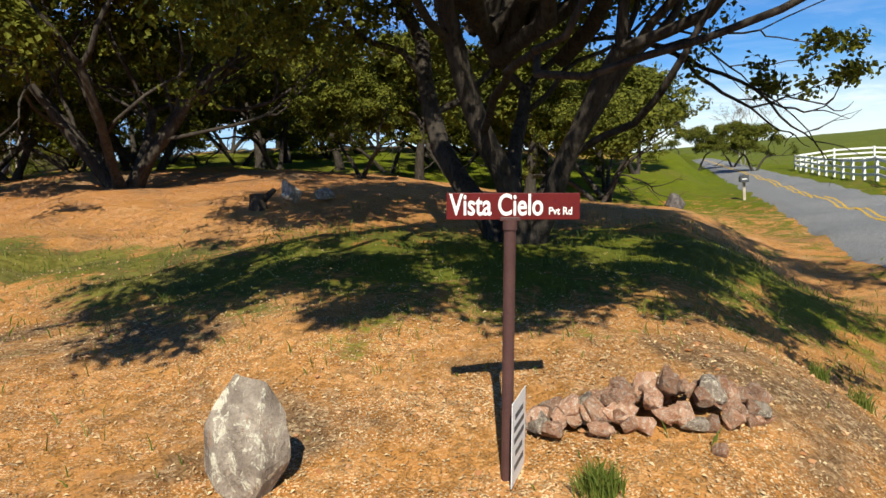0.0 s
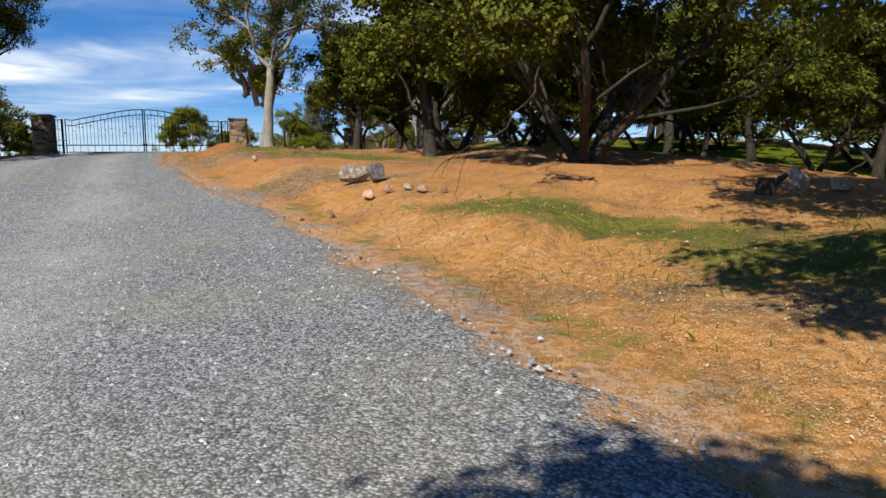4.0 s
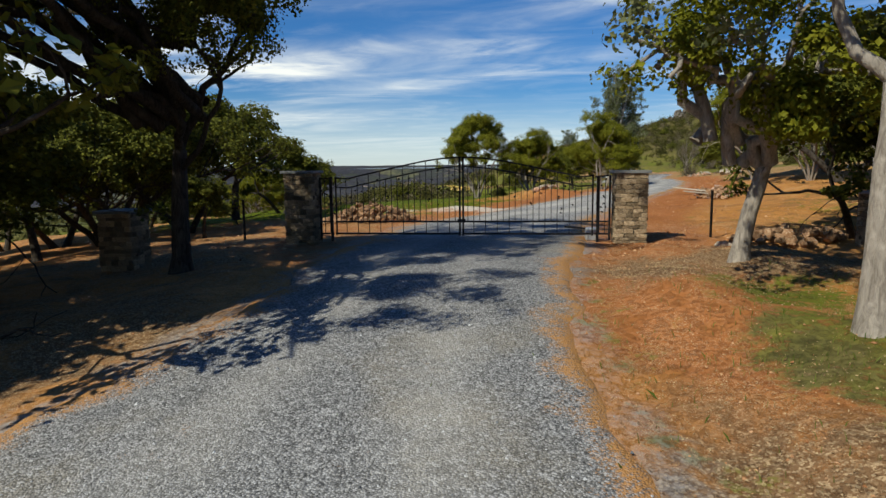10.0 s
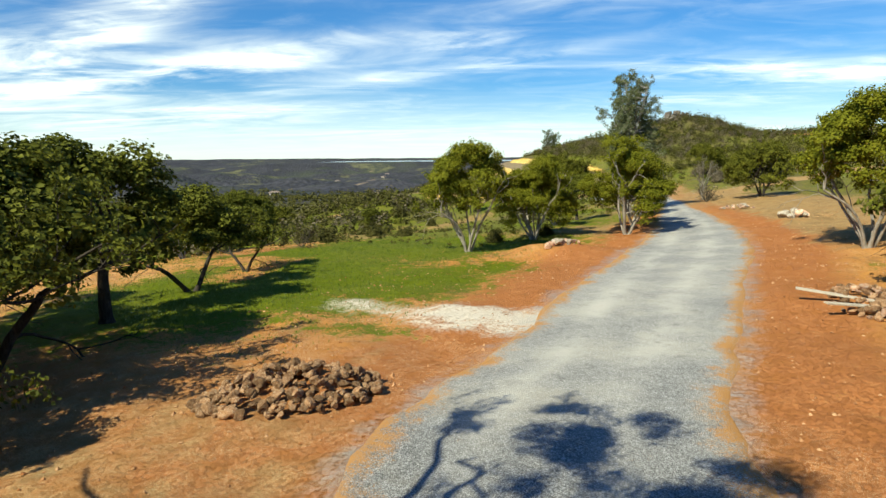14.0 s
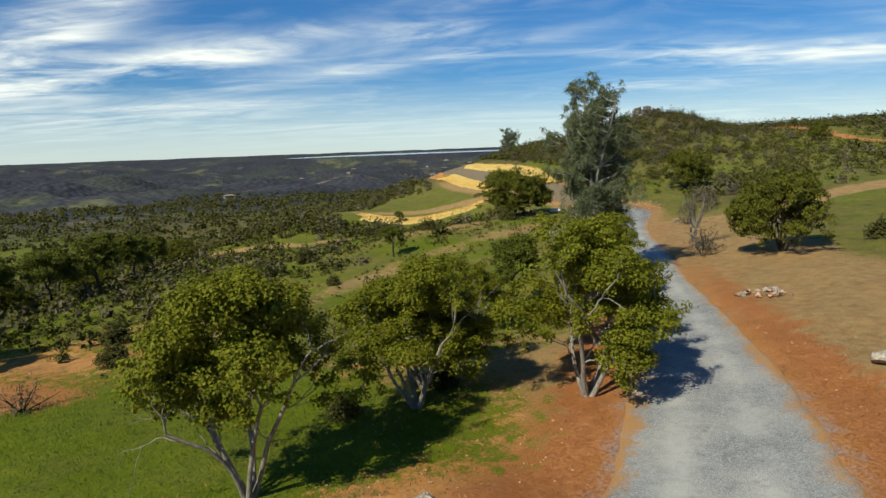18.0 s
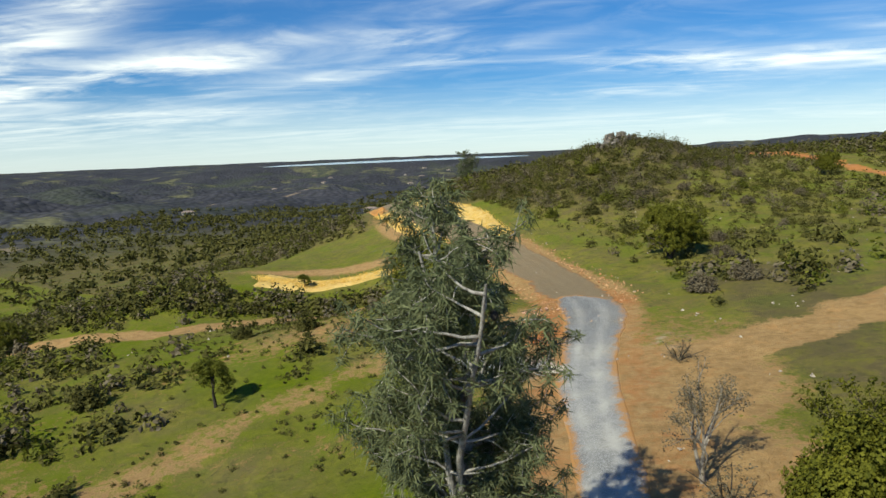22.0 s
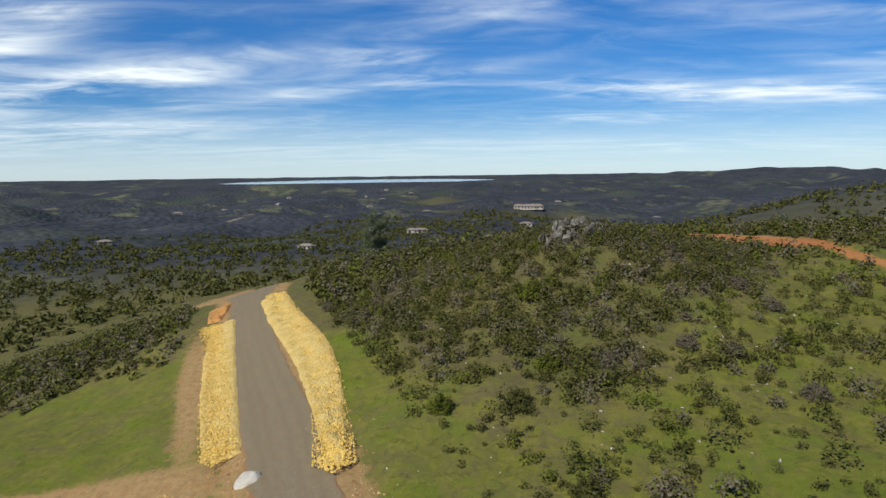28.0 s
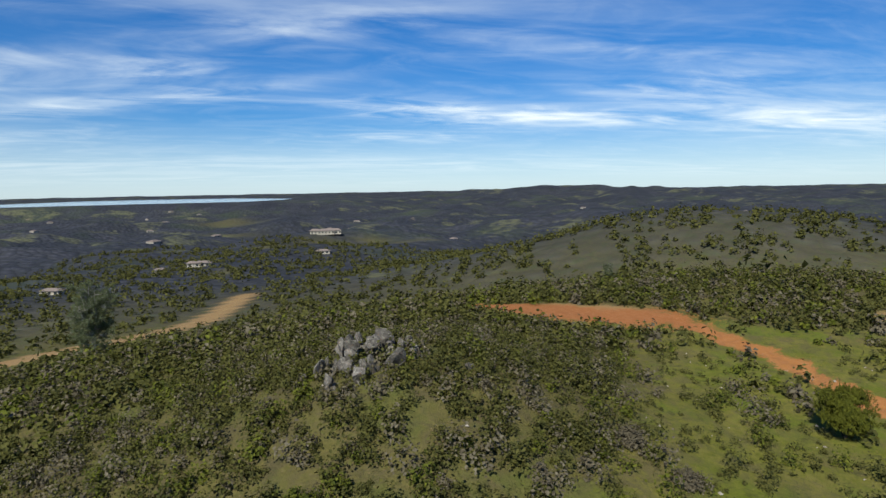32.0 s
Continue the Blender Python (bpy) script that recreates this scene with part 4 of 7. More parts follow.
def surface_z(x, y):
    """The built ground's height between its grid lines."""
    i = np.clip(np.searchsorted(gx, x) - 1, 0, nx - 2)
    j = np.clip(np.searchsorted(gy, y) - 1, 0, ny - 2)
    u, v = (x - gx[i]) / (gx[i + 1] - gx[i]), (y - gy[j]) / (gy[j + 1] - gy[j])
    return (GZ[j, i] * (1 - u) + GZ[j, i + 1] * u) * (1 - v) + (GZ[j + 1, i] * (1 - u) + GZ[j + 1, i + 1] * u) * v


def strip(name, rows, mat, lift, label, category, ragged=0.25, across=14, seed=1, kind="structure", crown=0.0, times=4, dip=-0.06, wheels=(), out=0.0, worn=0.0):
    """A road laid over the ground, with ragged edges that dip into the soil."""
    r = np.random.RandomState(seed)
    a = smooth_rows(rows, times)
    L = np.hypot(*np.diff((a[:, :2] + a[:, 2:]) / 2, axis=0).T).sum()
    a = np.array([a[min(int(k), len(a) - 1)] * (1 - k % 1) + a[min(int(k) + 1, len(a) - 1)] * (k % 1) for k in np.linspace(0, len(a) - 1.001, int(max(12, L / 0.45)))])
    n = len(a)
    verts = []
    wl_, wr_ = [ragged * (np.convolve(r.randn(n + 8), np.ones(3) / 3, "same")[:n] + 0.8 * np.convolve(r.randn(n + 40), np.ones(15) / 6, "same")[:n]) for _ in (0, 1)]
    for i in range(n):
        p, q = a[i, :2], a[i, 2:]
        d = (q - p) / max(np.hypot(*(q - p)), 1e-6)
        p, q = p - d * (wl_[i] + out), q + d * (wr_[i] + out)
        for k in range(across + 1):
            u = k / across
            x, y = p + (q - p) * u
            edge = min(u, 1 - u)
            z = float(surface_z(x, y)) + (lift + crown * 4 * u * (1 - u) if 0 < k < across else dip)
            verts.append((x, y, z))
    faces = [(i * (across + 1) + k, i * (across + 1) + k + 1, (i + 1) * (across + 1) + k + 1, (i + 1) * (across + 1) + k) for i in range(n - 1) for k in range(across)]
    faces = [f[::-1] for f in faces]
    ob = linked(name, verts, faces, mat, None, True)
    ends = np.minimum(np.arange(n), n - 1 - np.arange(n)) * 0.45
    across_u = np.minimum(np.arange(across + 1), across - np.arange(across + 1)) / across
    spans = np.hypot(*(a[:, 2:] - a[:, :2]).T)
    inner = np.minimum(ends[:, None] * 0.16, across_u[None] * spans[:, None]) / 1.1
    ea = ob.data.attributes.new("edge", "FLOAT", "POINT")
    ea.data.foreach_set("value", np.clip(inner, 0, 1).astype(np.float32).ravel())
    if wheels:
        k = np.arange(across + 1) / across
        row = sum(np.exp(-((k - c) / wide) ** 2) for c, wide in wheels)
        at = ob.data.attributes.new("wheel", "FLOAT", "POINT")
        packed = worn * smooth(a[:, 1], 20, 30) * (1 - smooth(a[:, 1], 96, 108))
        at.data.foreach_set("value", np.clip((0.45 if worn else 1.0) * row[None] + packed[:, None], 0, 1).astype(np.float32).ravel())
    return tagged(ob, label, category, kind=kind)


strip("driveway", DRIVE, GRAVEL, 0.05, "grey crushed gravel driveway with worn wheel tracks", "driveway", 0.15, 34, 2, out=0.16, worn=0.62, wheels=((0.30, 0.07), (0.66, 0.08)))
strip("earth_road", EARTH_ROAD, PACKED, 0.025, "packed brown earth road with wheel ruts", "road", 0.3, 28, 3, wheels=((0.22, 0.04), (0.36, 0.03), (0.60, 0.03), (0.78, 0.04)))
# the public road runs off to the north-east


def road_point(s, o):
    """s metres along the asphalt road, o metres to the east of its west edge."""
    return 7.3 + 0.329 * s + 0.944 * o, 10.5 + 0.944 * s - 0.329 * o


road_rows = [(*road_point(s, 0), *road_point(s, 4.8)) for s in (-60, -40, -20, 0, 20, 40, 60, 80, 110, 150)]
strip("asphalt_road", road_rows, ASPHALT, 0.05, "two-lane grey asphalt road with a double yellow line", "road", 0.05, 10, 6, crown=0.05)
for o in (2.15, 2.40):
    strip("centre_line", [(*road_point(s, o), *road_point(s, o + 0.11)) for s in (-60, -30, 0, 30, 60, 90, 150)], YELLOW, 0.135, "faded yellow painted centre line on the asphalt", "road marking", 0.005, 2, 7, dip=0.095)


# ---- trees ----
def tube(path, radii, sides=7):
    """Vertices and faces of a bent, tapered limb."""
    path = np.asarray(path, float)
    n = len(path)
    t = np.gradient(path, axis=0)
    t /= np.maximum(np.linalg.norm(t, axis=1, keepdims=True), 1e-9)
    ref = np.array([1.0, 0.3, 0.1]) if abs(t[0][0]) < 0.8 else np.array([0.1, 1.0, 0.2])
    u = np.cross(t, ref)
    u /= np.linalg.norm(u, axis=1, keepdims=True)
    v = np.cross(t, u)
    a = np.arange(sides) * 2 * np.pi / sides
    ring = np.asarray(radii)[:, None, None] * (np.cos(a)[None, :, None] * u[:, None] + np.sin(a)[None, :, None] * v[:, None])
    verts = (path[:, None] + ring).reshape(-1, 3)
    i = np.arange(n - 1)[:, None] * sides
    k, k2 = np.arange(sides)[None], (np.arange(sides)[None] + 1) % sides
    faces = np.stack([i + k, i + k2, i + sides + k2, i + sides + k], -1).reshape(-1, 4)
    return verts, faces


def joined(pieces):
    """One vertex and face list out of several."""
    vs, fs, at = [], [], 0
    for v, f in pieces:
        vs.append(v)
        fs.append(np.asarray(f) + at)
        at += len(v)
    return np.concatenate(vs), np.concatenate(fs)


def unit(v):
    return v / max(np.linalg.norm(v), 1e-9)


def limb(r, start, way, length, r0, r1, bend, lift, n=6):
    """A wandering limb: its points and radii."""
    pts, d = [np.array(start, float)], unit(np.array(way, float))
    for i in range(n - 1):
        d = unit(d + r.randn(3) * bend + np.array([0, 0, lift]))
        pts.append(pts[-1] + d * length / (n - 1))
    return np.array(pts), np.linspace(r0, r1, n), d


def branching(r, start, way, length, radius, depth, pieces, tips, bend=0.22, lift=0.05, split=(2, 3), open_angle=0.75, shrink=0.68, sides=8):
    pts, rad, d = limb(r, start, way, length, radius, radius * (0.62 if depth else 0.35), bend, lift, 7 if depth > 1 else 5)
    pieces.append(tube(pts, rad, max(3, sides)))
    if depth == 0:
        tips.extend([pts[-1], pts[-2], pts[len(pts) // 2]])
        return
    for k in range(r.randint(split[0], split[1] + 1)):
        side = unit(np.cross(d, r.randn(3)))
        w = unit(d + side * open_angle * (0.6 + 0.7 * r.rand()))
        at = pts[-1] if k < 2 else pts[r.randint(3, len(pts) - 1)]
        branching(r, at, w, length * shrink * (0.75 + 0.5 * r.rand()), radius * (0.60 if k < 2 else 0.4), depth - 1, pieces, tips, bend, lift, split, open_angle, shrink, sides - 2)
    if depth == 1:
        tips.append(pts[-1])


def leaves(r, tips, per_tip, spread, size, outward=None, broad=0.36):
    """Many single leaves, each a folded blade, gathered in sprigs round the twig ends and facing out and up."""
    tips = np.repeat(np.asarray(tips, float), per_tip, axis=0)
    n = len(tips)
    away = r.randn(n, 3)
    away /= np.linalg.norm(away, axis=1, keepdims=True)
    c = tips + away * spread * (0.35 + 0.85 * r.rand(n, 1)) * np.array([1, 1, 0.75])
    face = away * 0.45 + r.randn(n, 3) * 0.42 + np.array([0, 0, 0.45])
    if outward is not None:
        face = face + np.repeat(outward, per_tip, axis=0) * 0.55
    face /= np.linalg.norm(face, axis=1, keepdims=True)
    a = np.cross(face, r.randn(n, 3)); a /= np.linalg.norm(a, axis=1, keepdims=True)
    b = np.cross(face, a)
    s = size * (0.6 + 0.8 * r.rand(n, 1))
    v = np.stack([c - a * s * 0.5, c + b * s * broad + face * s * 0.10, c + a * s * 0.5, c - b * s * broad + face * s * 0.10], 1)
    f = np.arange(n * 4).reshape(-1, 4)
    return v.reshape(-1, 3), f


def crown_tips(r, tips, keep_above, fill=0, centre=None, radii=None, lumps_=26):
    """Sprigs of the crown: those at the twigs' ends and those on rounded masses with gaps between them; each with its way out."""
    tips = np.array(tips)
    tips = tips[tips[:, 2] > keep_above]
    centre, radii = np.array(centre, float), np.array(radii, float)
    if fill:
        masses = r.randn(lumps_, 3)
        masses /= np.linalg.norm(masses, axis=1, keepdims=True)
        masses[:, 2] = np.where(masses[:, 2] < -0.7, -0.7 * masses[:, 2], masses[:, 2])
        masses *= 0.50 + 0.36 * r.rand(lumps_, 1)
        wide_ = (0.17 + 0.16 * r.rand(lumps_)) * radii.mean()
        share = wide_ ** 2 / (wide_ ** 2).sum()
        k = r.choice(lumps_, fill, p=share)
        d = r.randn(fill, 3)
        d[:, 2] = np.where(r.rand(fill) < 0.7, np.abs(d[:, 2]), d[:, 2])
        d /= np.linalg.norm(d, axis=1, keepdims=True)
        p = centre + masses[k] * radii + d * wide_[k][:, None] * (0.70 + 0.38 * r.rand(fill, 1)) * np.array([1, 1, 0.72])
        ok = p[:, 2] > keep_above
        out = np.concatenate([tips - centre, d[ok] * 3.0])
        tips = np.concatenate([tips, p[ok]])
    else:
        out = tips - centre
    return tips, out / np.maximum(np.linalg.norm(out, axis=1, keepdims=True), 1e-6)


def tree(name, x, y, r, pieces, leaf_sets, bark, leaf, label, category="tree", group="", sink=0.12, scale=1.0):
    base = empty(name, pose(x, y, float(surface_z(x, y)) - sink), label, category, group)
    v, f = joined(pieces)
    linked("trunk", v * scale, f, bark, base, True)
    v, f = joined(leaf_sets)
    linked("crown", v * scale, f, leaf, base)
    return base


def oak(name, x, y, seed, stems, high, wide, bark, leaf, label, leaf_size=0.14, per_tip=14, spread=0.42, depth=3, lean=0.45, keep=1.6, fill=150, radius=0.22, first=0.42,
        group="", lift=0.06, centre=(0, 0), clear=None, shelves=(), lane=None, lumps_=26, mid=0.62, deep=0.40):
    """An oak: stems fork into limbs and twigs under a broken crown."""
    r = np.random.RandomState(seed)
    pieces, tips = [], []
    turn = r.rand() * 6.28
    for k in range(stems):
        a = turn + 6.283 * k / stems + 0.5 * r.rand()
        out = 0.0 if stems == 1 else lean
        way = np.array([math.cos(a) * out, math.sin(a) * out, 1.0]) + r.randn(3) * (0.02 if stems == 1 else 0.08)
        foot = np.array([math.cos(a), math.sin(a), 0]) * (0 if stems == 1 else radius * 1.1)
        rad = radius if stems == 1 else radius * (0.65 + 0.3 * r.rand())
        flare, fr, fd = limb(r, foot, way, high * first * (0.8 + 0.4 * r.rand()), rad * 1.25, rad * 0.85, 0.05 if stems == 1 else 0.10, 0.06 if stems == 1 else 0.02, 7)
        fr = fr.copy(); fr[0] *= 1.35
        pieces.append(tube(flare, fr, 10))
        for j in range(r.randint(3, 5)):
            side = unit(np.cross(fd, r.randn(3)))
            at = flare[-1] if j < 2 else flare[r.randint(3, 6)]
            spread_ = 0.22 if stems == 1 and j == 0 else 0.7 + 0.3 * r.rand()
            branching(r, at, unit(fd * 0.8 + side * spread_ + np.array([0, 0, 0.15])), wide * 0.48, rad * (0.6 if j < 2 else 0.42), depth - 1, pieces, tips, 0.24, lift, sides=7)
    tips, out = crown_tips(r, tips, keep, fill, (centre[0], centre[1], high * mid), (wide, wide, high * deep), lumps_)
    top = tips[:, 2] > high * (1.02 + 0.06 * r.randn(len(tips)))
    tips[top, 2] = high * (0.75 + 0.25 * r.rand(int(top.sum())))
    if lane is not None:
        # the tree has been cut back along one side
        (ax, ay), (bx, by), gap = lane

        def off_lane(p):
            u = np.clip(((p[:, 0] - ax) * (bx - ax) + (p[:, 1] - ay) * (by - ay)) / ((bx - ax) ** 2 + (by - ay) ** 2), 0, 1)
            return np.hypot(p[:, 0] - ax - u * (bx - ax), p[:, 1] - ay - u * (by - ay)) > gap
        free = off_lane(tips)
        tips, out = tips[free], out[free]
        pieces = [q for q in pieces if off_lane(q[0]).mean() > 0.5 or q[0][:, 2].max() < 3.5]
    if clear is not None:
        free = ~((tips[:, 1] > clear[1]) & (tips[:, 0] > clear[0]))
        tips, out = tips[free], out[free]
        pieces = [q for q in pieces if not (q[0][:, 1].mean() > clear[1] and q[0][:, 0].mean() > clear[0])]
    for (cx, cy, cz), radii, count in shelves:
        # long low limbs that carry a shelf of leaves out to one side
        for j in range(5):
            end = np.array([cx + radii[0] * (j - 2) * 0.4, cy + radii[1] * 0.5 * r.randn(), cz])
            s = np.array([0.3 * r.randn(), 0.3 * r.randn(), cz * 0.6])
            u = np.linspace(0, 1, 9)[:, None]
            arm = s + (end - s) * u + r.randn(9, 3) * 0.16 * (u > 0) + np.array([0, 0, 0.8]) * np.sin(u * 3.14)
            pieces.append(tube(arm, np.linspace(0.13, 0.03, 9), 7))
        q = r.randn(count, 3)
        q /= np.linalg.norm(q, axis=1, keepdims=True)
        edge = 0.82 + 0.30 * np.sin(np.arctan2(q[:, 1], q[:, 0]) * 5 + 1) * np.cos(np.arctan2(q[:, 1], q[:, 0]) * 3)
        out = np.concatenate([out, q])
        q = q * r.rand(count, 1) ** 0.35 * edge[:, None] * np.array(radii)
        # the shelf breaks into tufts
        knots = (r.rand(max(8, count // 26), 3) * 2 - 1) * np.array(radii) * 0.95
        near_k = ((q[:, None] - knots[None]) ** 2).sum(-1).argmin(1)
        q = knots[near_k] + (q - knots[near_k]) * 0.62 + np.array([cx, cy, cz])
        tips = np.concatenate([tips, q])
    return tree(name, x, y, r, pieces, [leaves(r, tips, per_tip, spread, leaf_size, out)], bark, leaf, label, "oak tree", group)


def place_copy(ob, x, y, turn, size, sink=0.12, label=""):
    c = copy_thing(ob, pose(x, y, float(surface_z(x, y)) - sink * size, 0, 0, turn))
    c.scale = (size, size, size * (0.92 + 0.16 * ((turn * 7) % 1)))
    return tagged(c, label)


# the great oak over the sign, its limbs low and spreading
big_oak = oak("oak_tree", 1.0, 9.6, 5, 5, 8.6, 7.0, BARK_DARK, LEAF_OAK, "spreading live oak with several dark trunks and a low dense crown", 0.108, 30, 0.27, 4, 0.75, 2.1, 2500, 0.165, 0.42, centre=(0.3, -1.0), shelves=[((-0.1, -7.4, 4.6), (5.4, 2.6, 0.9), 900), ((2.7, -0.5, 5.4), (2.4, 2.4, 1.3), 520), ((4.5, -3.5, 5.0), (3.6, 2.6, 1.0), 460)], lumps_=60)
left_oak = oak("oak_tree", -8.4, 17.2, 8, 6, 7.4, 6.0, BARK_DARK, LEAF_OAK, "many-stemmed live oak with leaning dark limbs on red soil", 0.150, 18, 0.30, 4, 0.9, 2.0, 1800, 0.16, 0.45)
# pale-barked oaks by the gate
oak("oak_tree", -20.9, 18.1, 12, 1, 9.5, 3.6, BARK_GREY, LEAF_BLUE, "tall oak with a pale forked trunk beside the drive", 0.105, 34, 0.26, 3, 0, 3.6, 460, 0.165, 0.28, lift=0.12)
oak("oak_tree", -24.1, 21.2, 17, 1, 9.0, 3.2, BARK_GREY, LEAF_SPRING, "slender oak with a pale trunk and fresh leaves near the gate", 0.105, 34, 0.26, 3, 0, 4.0, 340, 0.13, 0.42, lift=0.12, shelves=[((-0.6, -1.2, 3.9), (1.5, 1.3, 1.1), 60), ((1.2, -1.0, 3.2), (1.6, 1.6, 1.3), 150)])
# this crown's shelves are added out of view to throw shade on drive and bank
oak("oak_tree", -33.5, 14.0, 23, 1, 9.8, 5.0, BARK_DARK, LEAF_OAK, "dark-trunked oak shading the gate and the drive", 0.078, 46, 0.26, 4, 0, 3.4, 2000, 0.18, 0.34, lift=0.08, centre=(1.8, -2.6), clear=(-3.0, 2.4), lane=((9.5, -1.5), (2.6, 6.0), 2.5), shelves=[((5.0, -4.6, 6.0), (3.8, 3.4, 1.2), 760), ((2.2, 1.0, 8.9), (4.8, 3.6, 0.9), 600), ((-0.5, 4.0, 8.5), (4.2, 2.4, 0.8), 300), ((-3.0, -5.0, 6.6), (5.0, 4.2, 1.2), 1000), ((1.2, -6.5, 5.6), (4.6, 3.2, 1.1), 760), ((2.8, -5.2, 6.6), (3.0, 3.0, 1.0), 560)])
wood_oak = oak("oak_tree", -14.6, 19.4, 31, 1, 7.8, 3.4, BARK_DARK, LEAF_OAK, "oak with a straight trunk in the grove", 0.172, 15, 0.30, 3, 0, 2.0, 1100, 0.2, 0.4)
grove_oak = oak("oak_tree", -16.2, 24.5, 37, 2, 6.8, 3.6, BARK_DARK, LEAF_OAK, "twin-stemmed oak in the grove", 0.172, 15, 0.30, 3, 0.4, 1.4, 1100, 0.17, 0.4)
meadow_oak = oak("oak_tree", -56.1, 44.2, 41, 6, 7.2, 2.5, BARK_GREY, LEAF_SPRING, "small many-stemmed oak in fresh leaf on the green meadow", 0.098, 30, 0.25, 3, 0.32, 2.4, 1150, 0.075, 0.48)
road_oak = oak("oak_tree", -52.6, 55.6, 43, 5, 6.8, 3.2, BARK_GREY, LEAF_SPRING, "bushy oak in bright leaf at the edge of the drive", 0.098, 30, 0.25, 3, 0.36, 0.7, 1400, 0.085, 0.42, mid=0.52, deep=0.48)
bush_oak = oak("oak_tree", -99.4, 108.7, 47, 5, 7.4, 5.9, BARK_DARK, LEAF_DARK, "broad dense oak with its crown down to the grass", 0.18, 20, 0.32, 3, 0.6, 0.2, 2400, 0.16, 0.36, lumps_=44, mid=0.46, deep=0.50)
# trees that share their meshes with those above
for k, (proto, x, y, turn, size) in enumerate((
        (wood_oak, -20.7, 23.6, 40, 0.85), (wood_oak, -18.2, 26.5, 130, 1.0), (grove_oak, -22, 31.0, 200, 1.1), (grove_oak, -11.5, 26.0, 20, 1.0), (wood_oak, -25.5, 34.5, 260, 1.0),
        (grove_oak, -15.0, 31.5, 95, 1.1), (wood_oak, -8.5, 30.5, 310, 1.0), (wood_oak, -5.2, 33.0, 75, 0.95), (grove_oak, 0.4, 35.5, 160, 0.9), (wood_oak, 3.4, 27.0, 215, 1.0),
        (wood_oak, 5.6, 36.0, 15, 1.0), (grove_oak, 7.2, 30.0, 290, 1.0), (wood_oak, 9.6, 41.0, 120, 1.1), (grove_oak, 12.2, 42.5, 50, 1.1), (wood_oak, -1.0, 25.0, 180, 0.8),
        (grove_oak, 15.5, 56.0, 240, 1.2), (wood_oak, 19.0, 72.0, 80, 1.2), (grove_oak, -30, 44, 10, 1.2), (wood_oak, -12, 44, 190, 1.1), (grove_oak, 2, 54, 300, 1.2), (wood_oak, -24, 58, 45, 1.2),
        (grove_oak, -2.6, 30.2, 33, 0.7), (wood_oak, -18.8, 20.8, 280, 0.7))):
    place_copy(proto, x, y, turn, size)
# left of the drive, behind the west pillar, a dark thicket of oaks
for k, (x, y, turn, size) in enumerate(((-47, 10.5, 0, 0.9), (-51, 14.5, 120, 1.0), (-55.5, 18.5, 210, 0.95), (-46, 5, 300, 1.0), (-52, 8, 60, 1.1), (-57, 13, 150, 1.0), (-40, 6.5, 240, 0.8), (-61, 21, 20, 0.8), (-43, 12.5, 75, 0.62), (-50.0, 19.6, 35, 1.12), (-54.6, 24.0, 190, 1.0), (-58, 28.5, 100, 0.8), (-47, 15.5, 270, 1.0), (-62, 33, 10, 0.6))):
    place_copy(left_oak if k in (2, 12) else grove_oak if k % 2 else wood_oak, x, y, turn, size * (0.86 if k in (2, 12) else 1))
for x, y, turn, size in ((-57.2, 51.5, 80, 0.92), (-58.6, 53.2, 170, 0.86), (-55.2, 60.5, 250, 0.8), (-37.2, 50.2, 330, 1.15), (-34.5, 53, 120, 1.2), (-33.0, 47.6, 30, 0.95), 
                         (-82, 37, 100, 0.72), (-86.5, 40.5, 10, 0.85), (-91, 41.8, 300, 0.95), (-62.5, 60.5, 40, 0.6), (-59.6, 67.2, 105, 0.86)):
    place_copy(road_oak if turn % 3 else meadow_oak, x, y, turn, size)
for x, y, turn, size in ((-64.5, 66.3, 15, 0.82), (-94.2, 82.0, 140, 0.66), (-92.2, 63.1, 260, 0.62), (-42.5, 17.8, 200, 0.45), (-130, 114, 130, 0.42)):
    place_copy(wood_oak, x, y, turn, size * 0.75)
# a dark wood on the slope below the meadow
for k, (x, y) in enumerate(((-112, 44), (-117, 49), (-121, 55), (-116, 40), (-126, 51), (-124, 61), (-131, 58), (-130, 67), (-137, 64), (-139, 73), (-146, 71), (-109, 37), (-147, 80), (-120, 45.5))):
    place_copy(bush_oak if k % 4 == 0 else wood_oak if k % 2 else grove_oak, x, y, 83 * k, 0.62 if k % 4 == 0 else 0.85 + 0.1 * (k % 3))
# behind the camera's first stand, the oak whose shade falls across the drive's edge
place_copy(wood_oak, -1.9, -5.6, 140, 1.12)
# oaks mostly out of view, added to shade the ground left of the gate
for x, y, turn, size in ((-31.9, 6.6, 30, 1.3), (-35.4, 4.4, 200, 1.25), (-34.5, 0.5, 260, 1.3)):
    place_copy(grove_oak, x, y, turn, size)
place_copy(left_oak, -37.0, 8.4, 150, 0.85)
for k, (x, y, size) in enumerate(((-13, 23.2, 0.62), (-6.5, 25.5, 0.7), (-2.8, 22.0, 0.55), (-10.2, 33, 0.8), (-17.5, 35.5, 0.85), (2.6, 31.8, 0.72), (5.2, 22.6, 0.6), (-0.5, 39.5, 0.9), (-24.5, 28.6, 0.7), (-6, 47, 1.0), (-15.5, 47.5, 1.0), (8.6, 35.5, 0.8), (-3.5, 56, 1.1), (-22, 48, 1.0), (3.8, 46.5, 0.9), (-9.5, 52.5, 1.0))):
    place_copy(grove_oak, x, y, 53 * k + 20, size)
place_copy(big_oak, -39.0, 2.2, 120, 0.92, label="spreading live oak with a dense dark crown shading the bank")
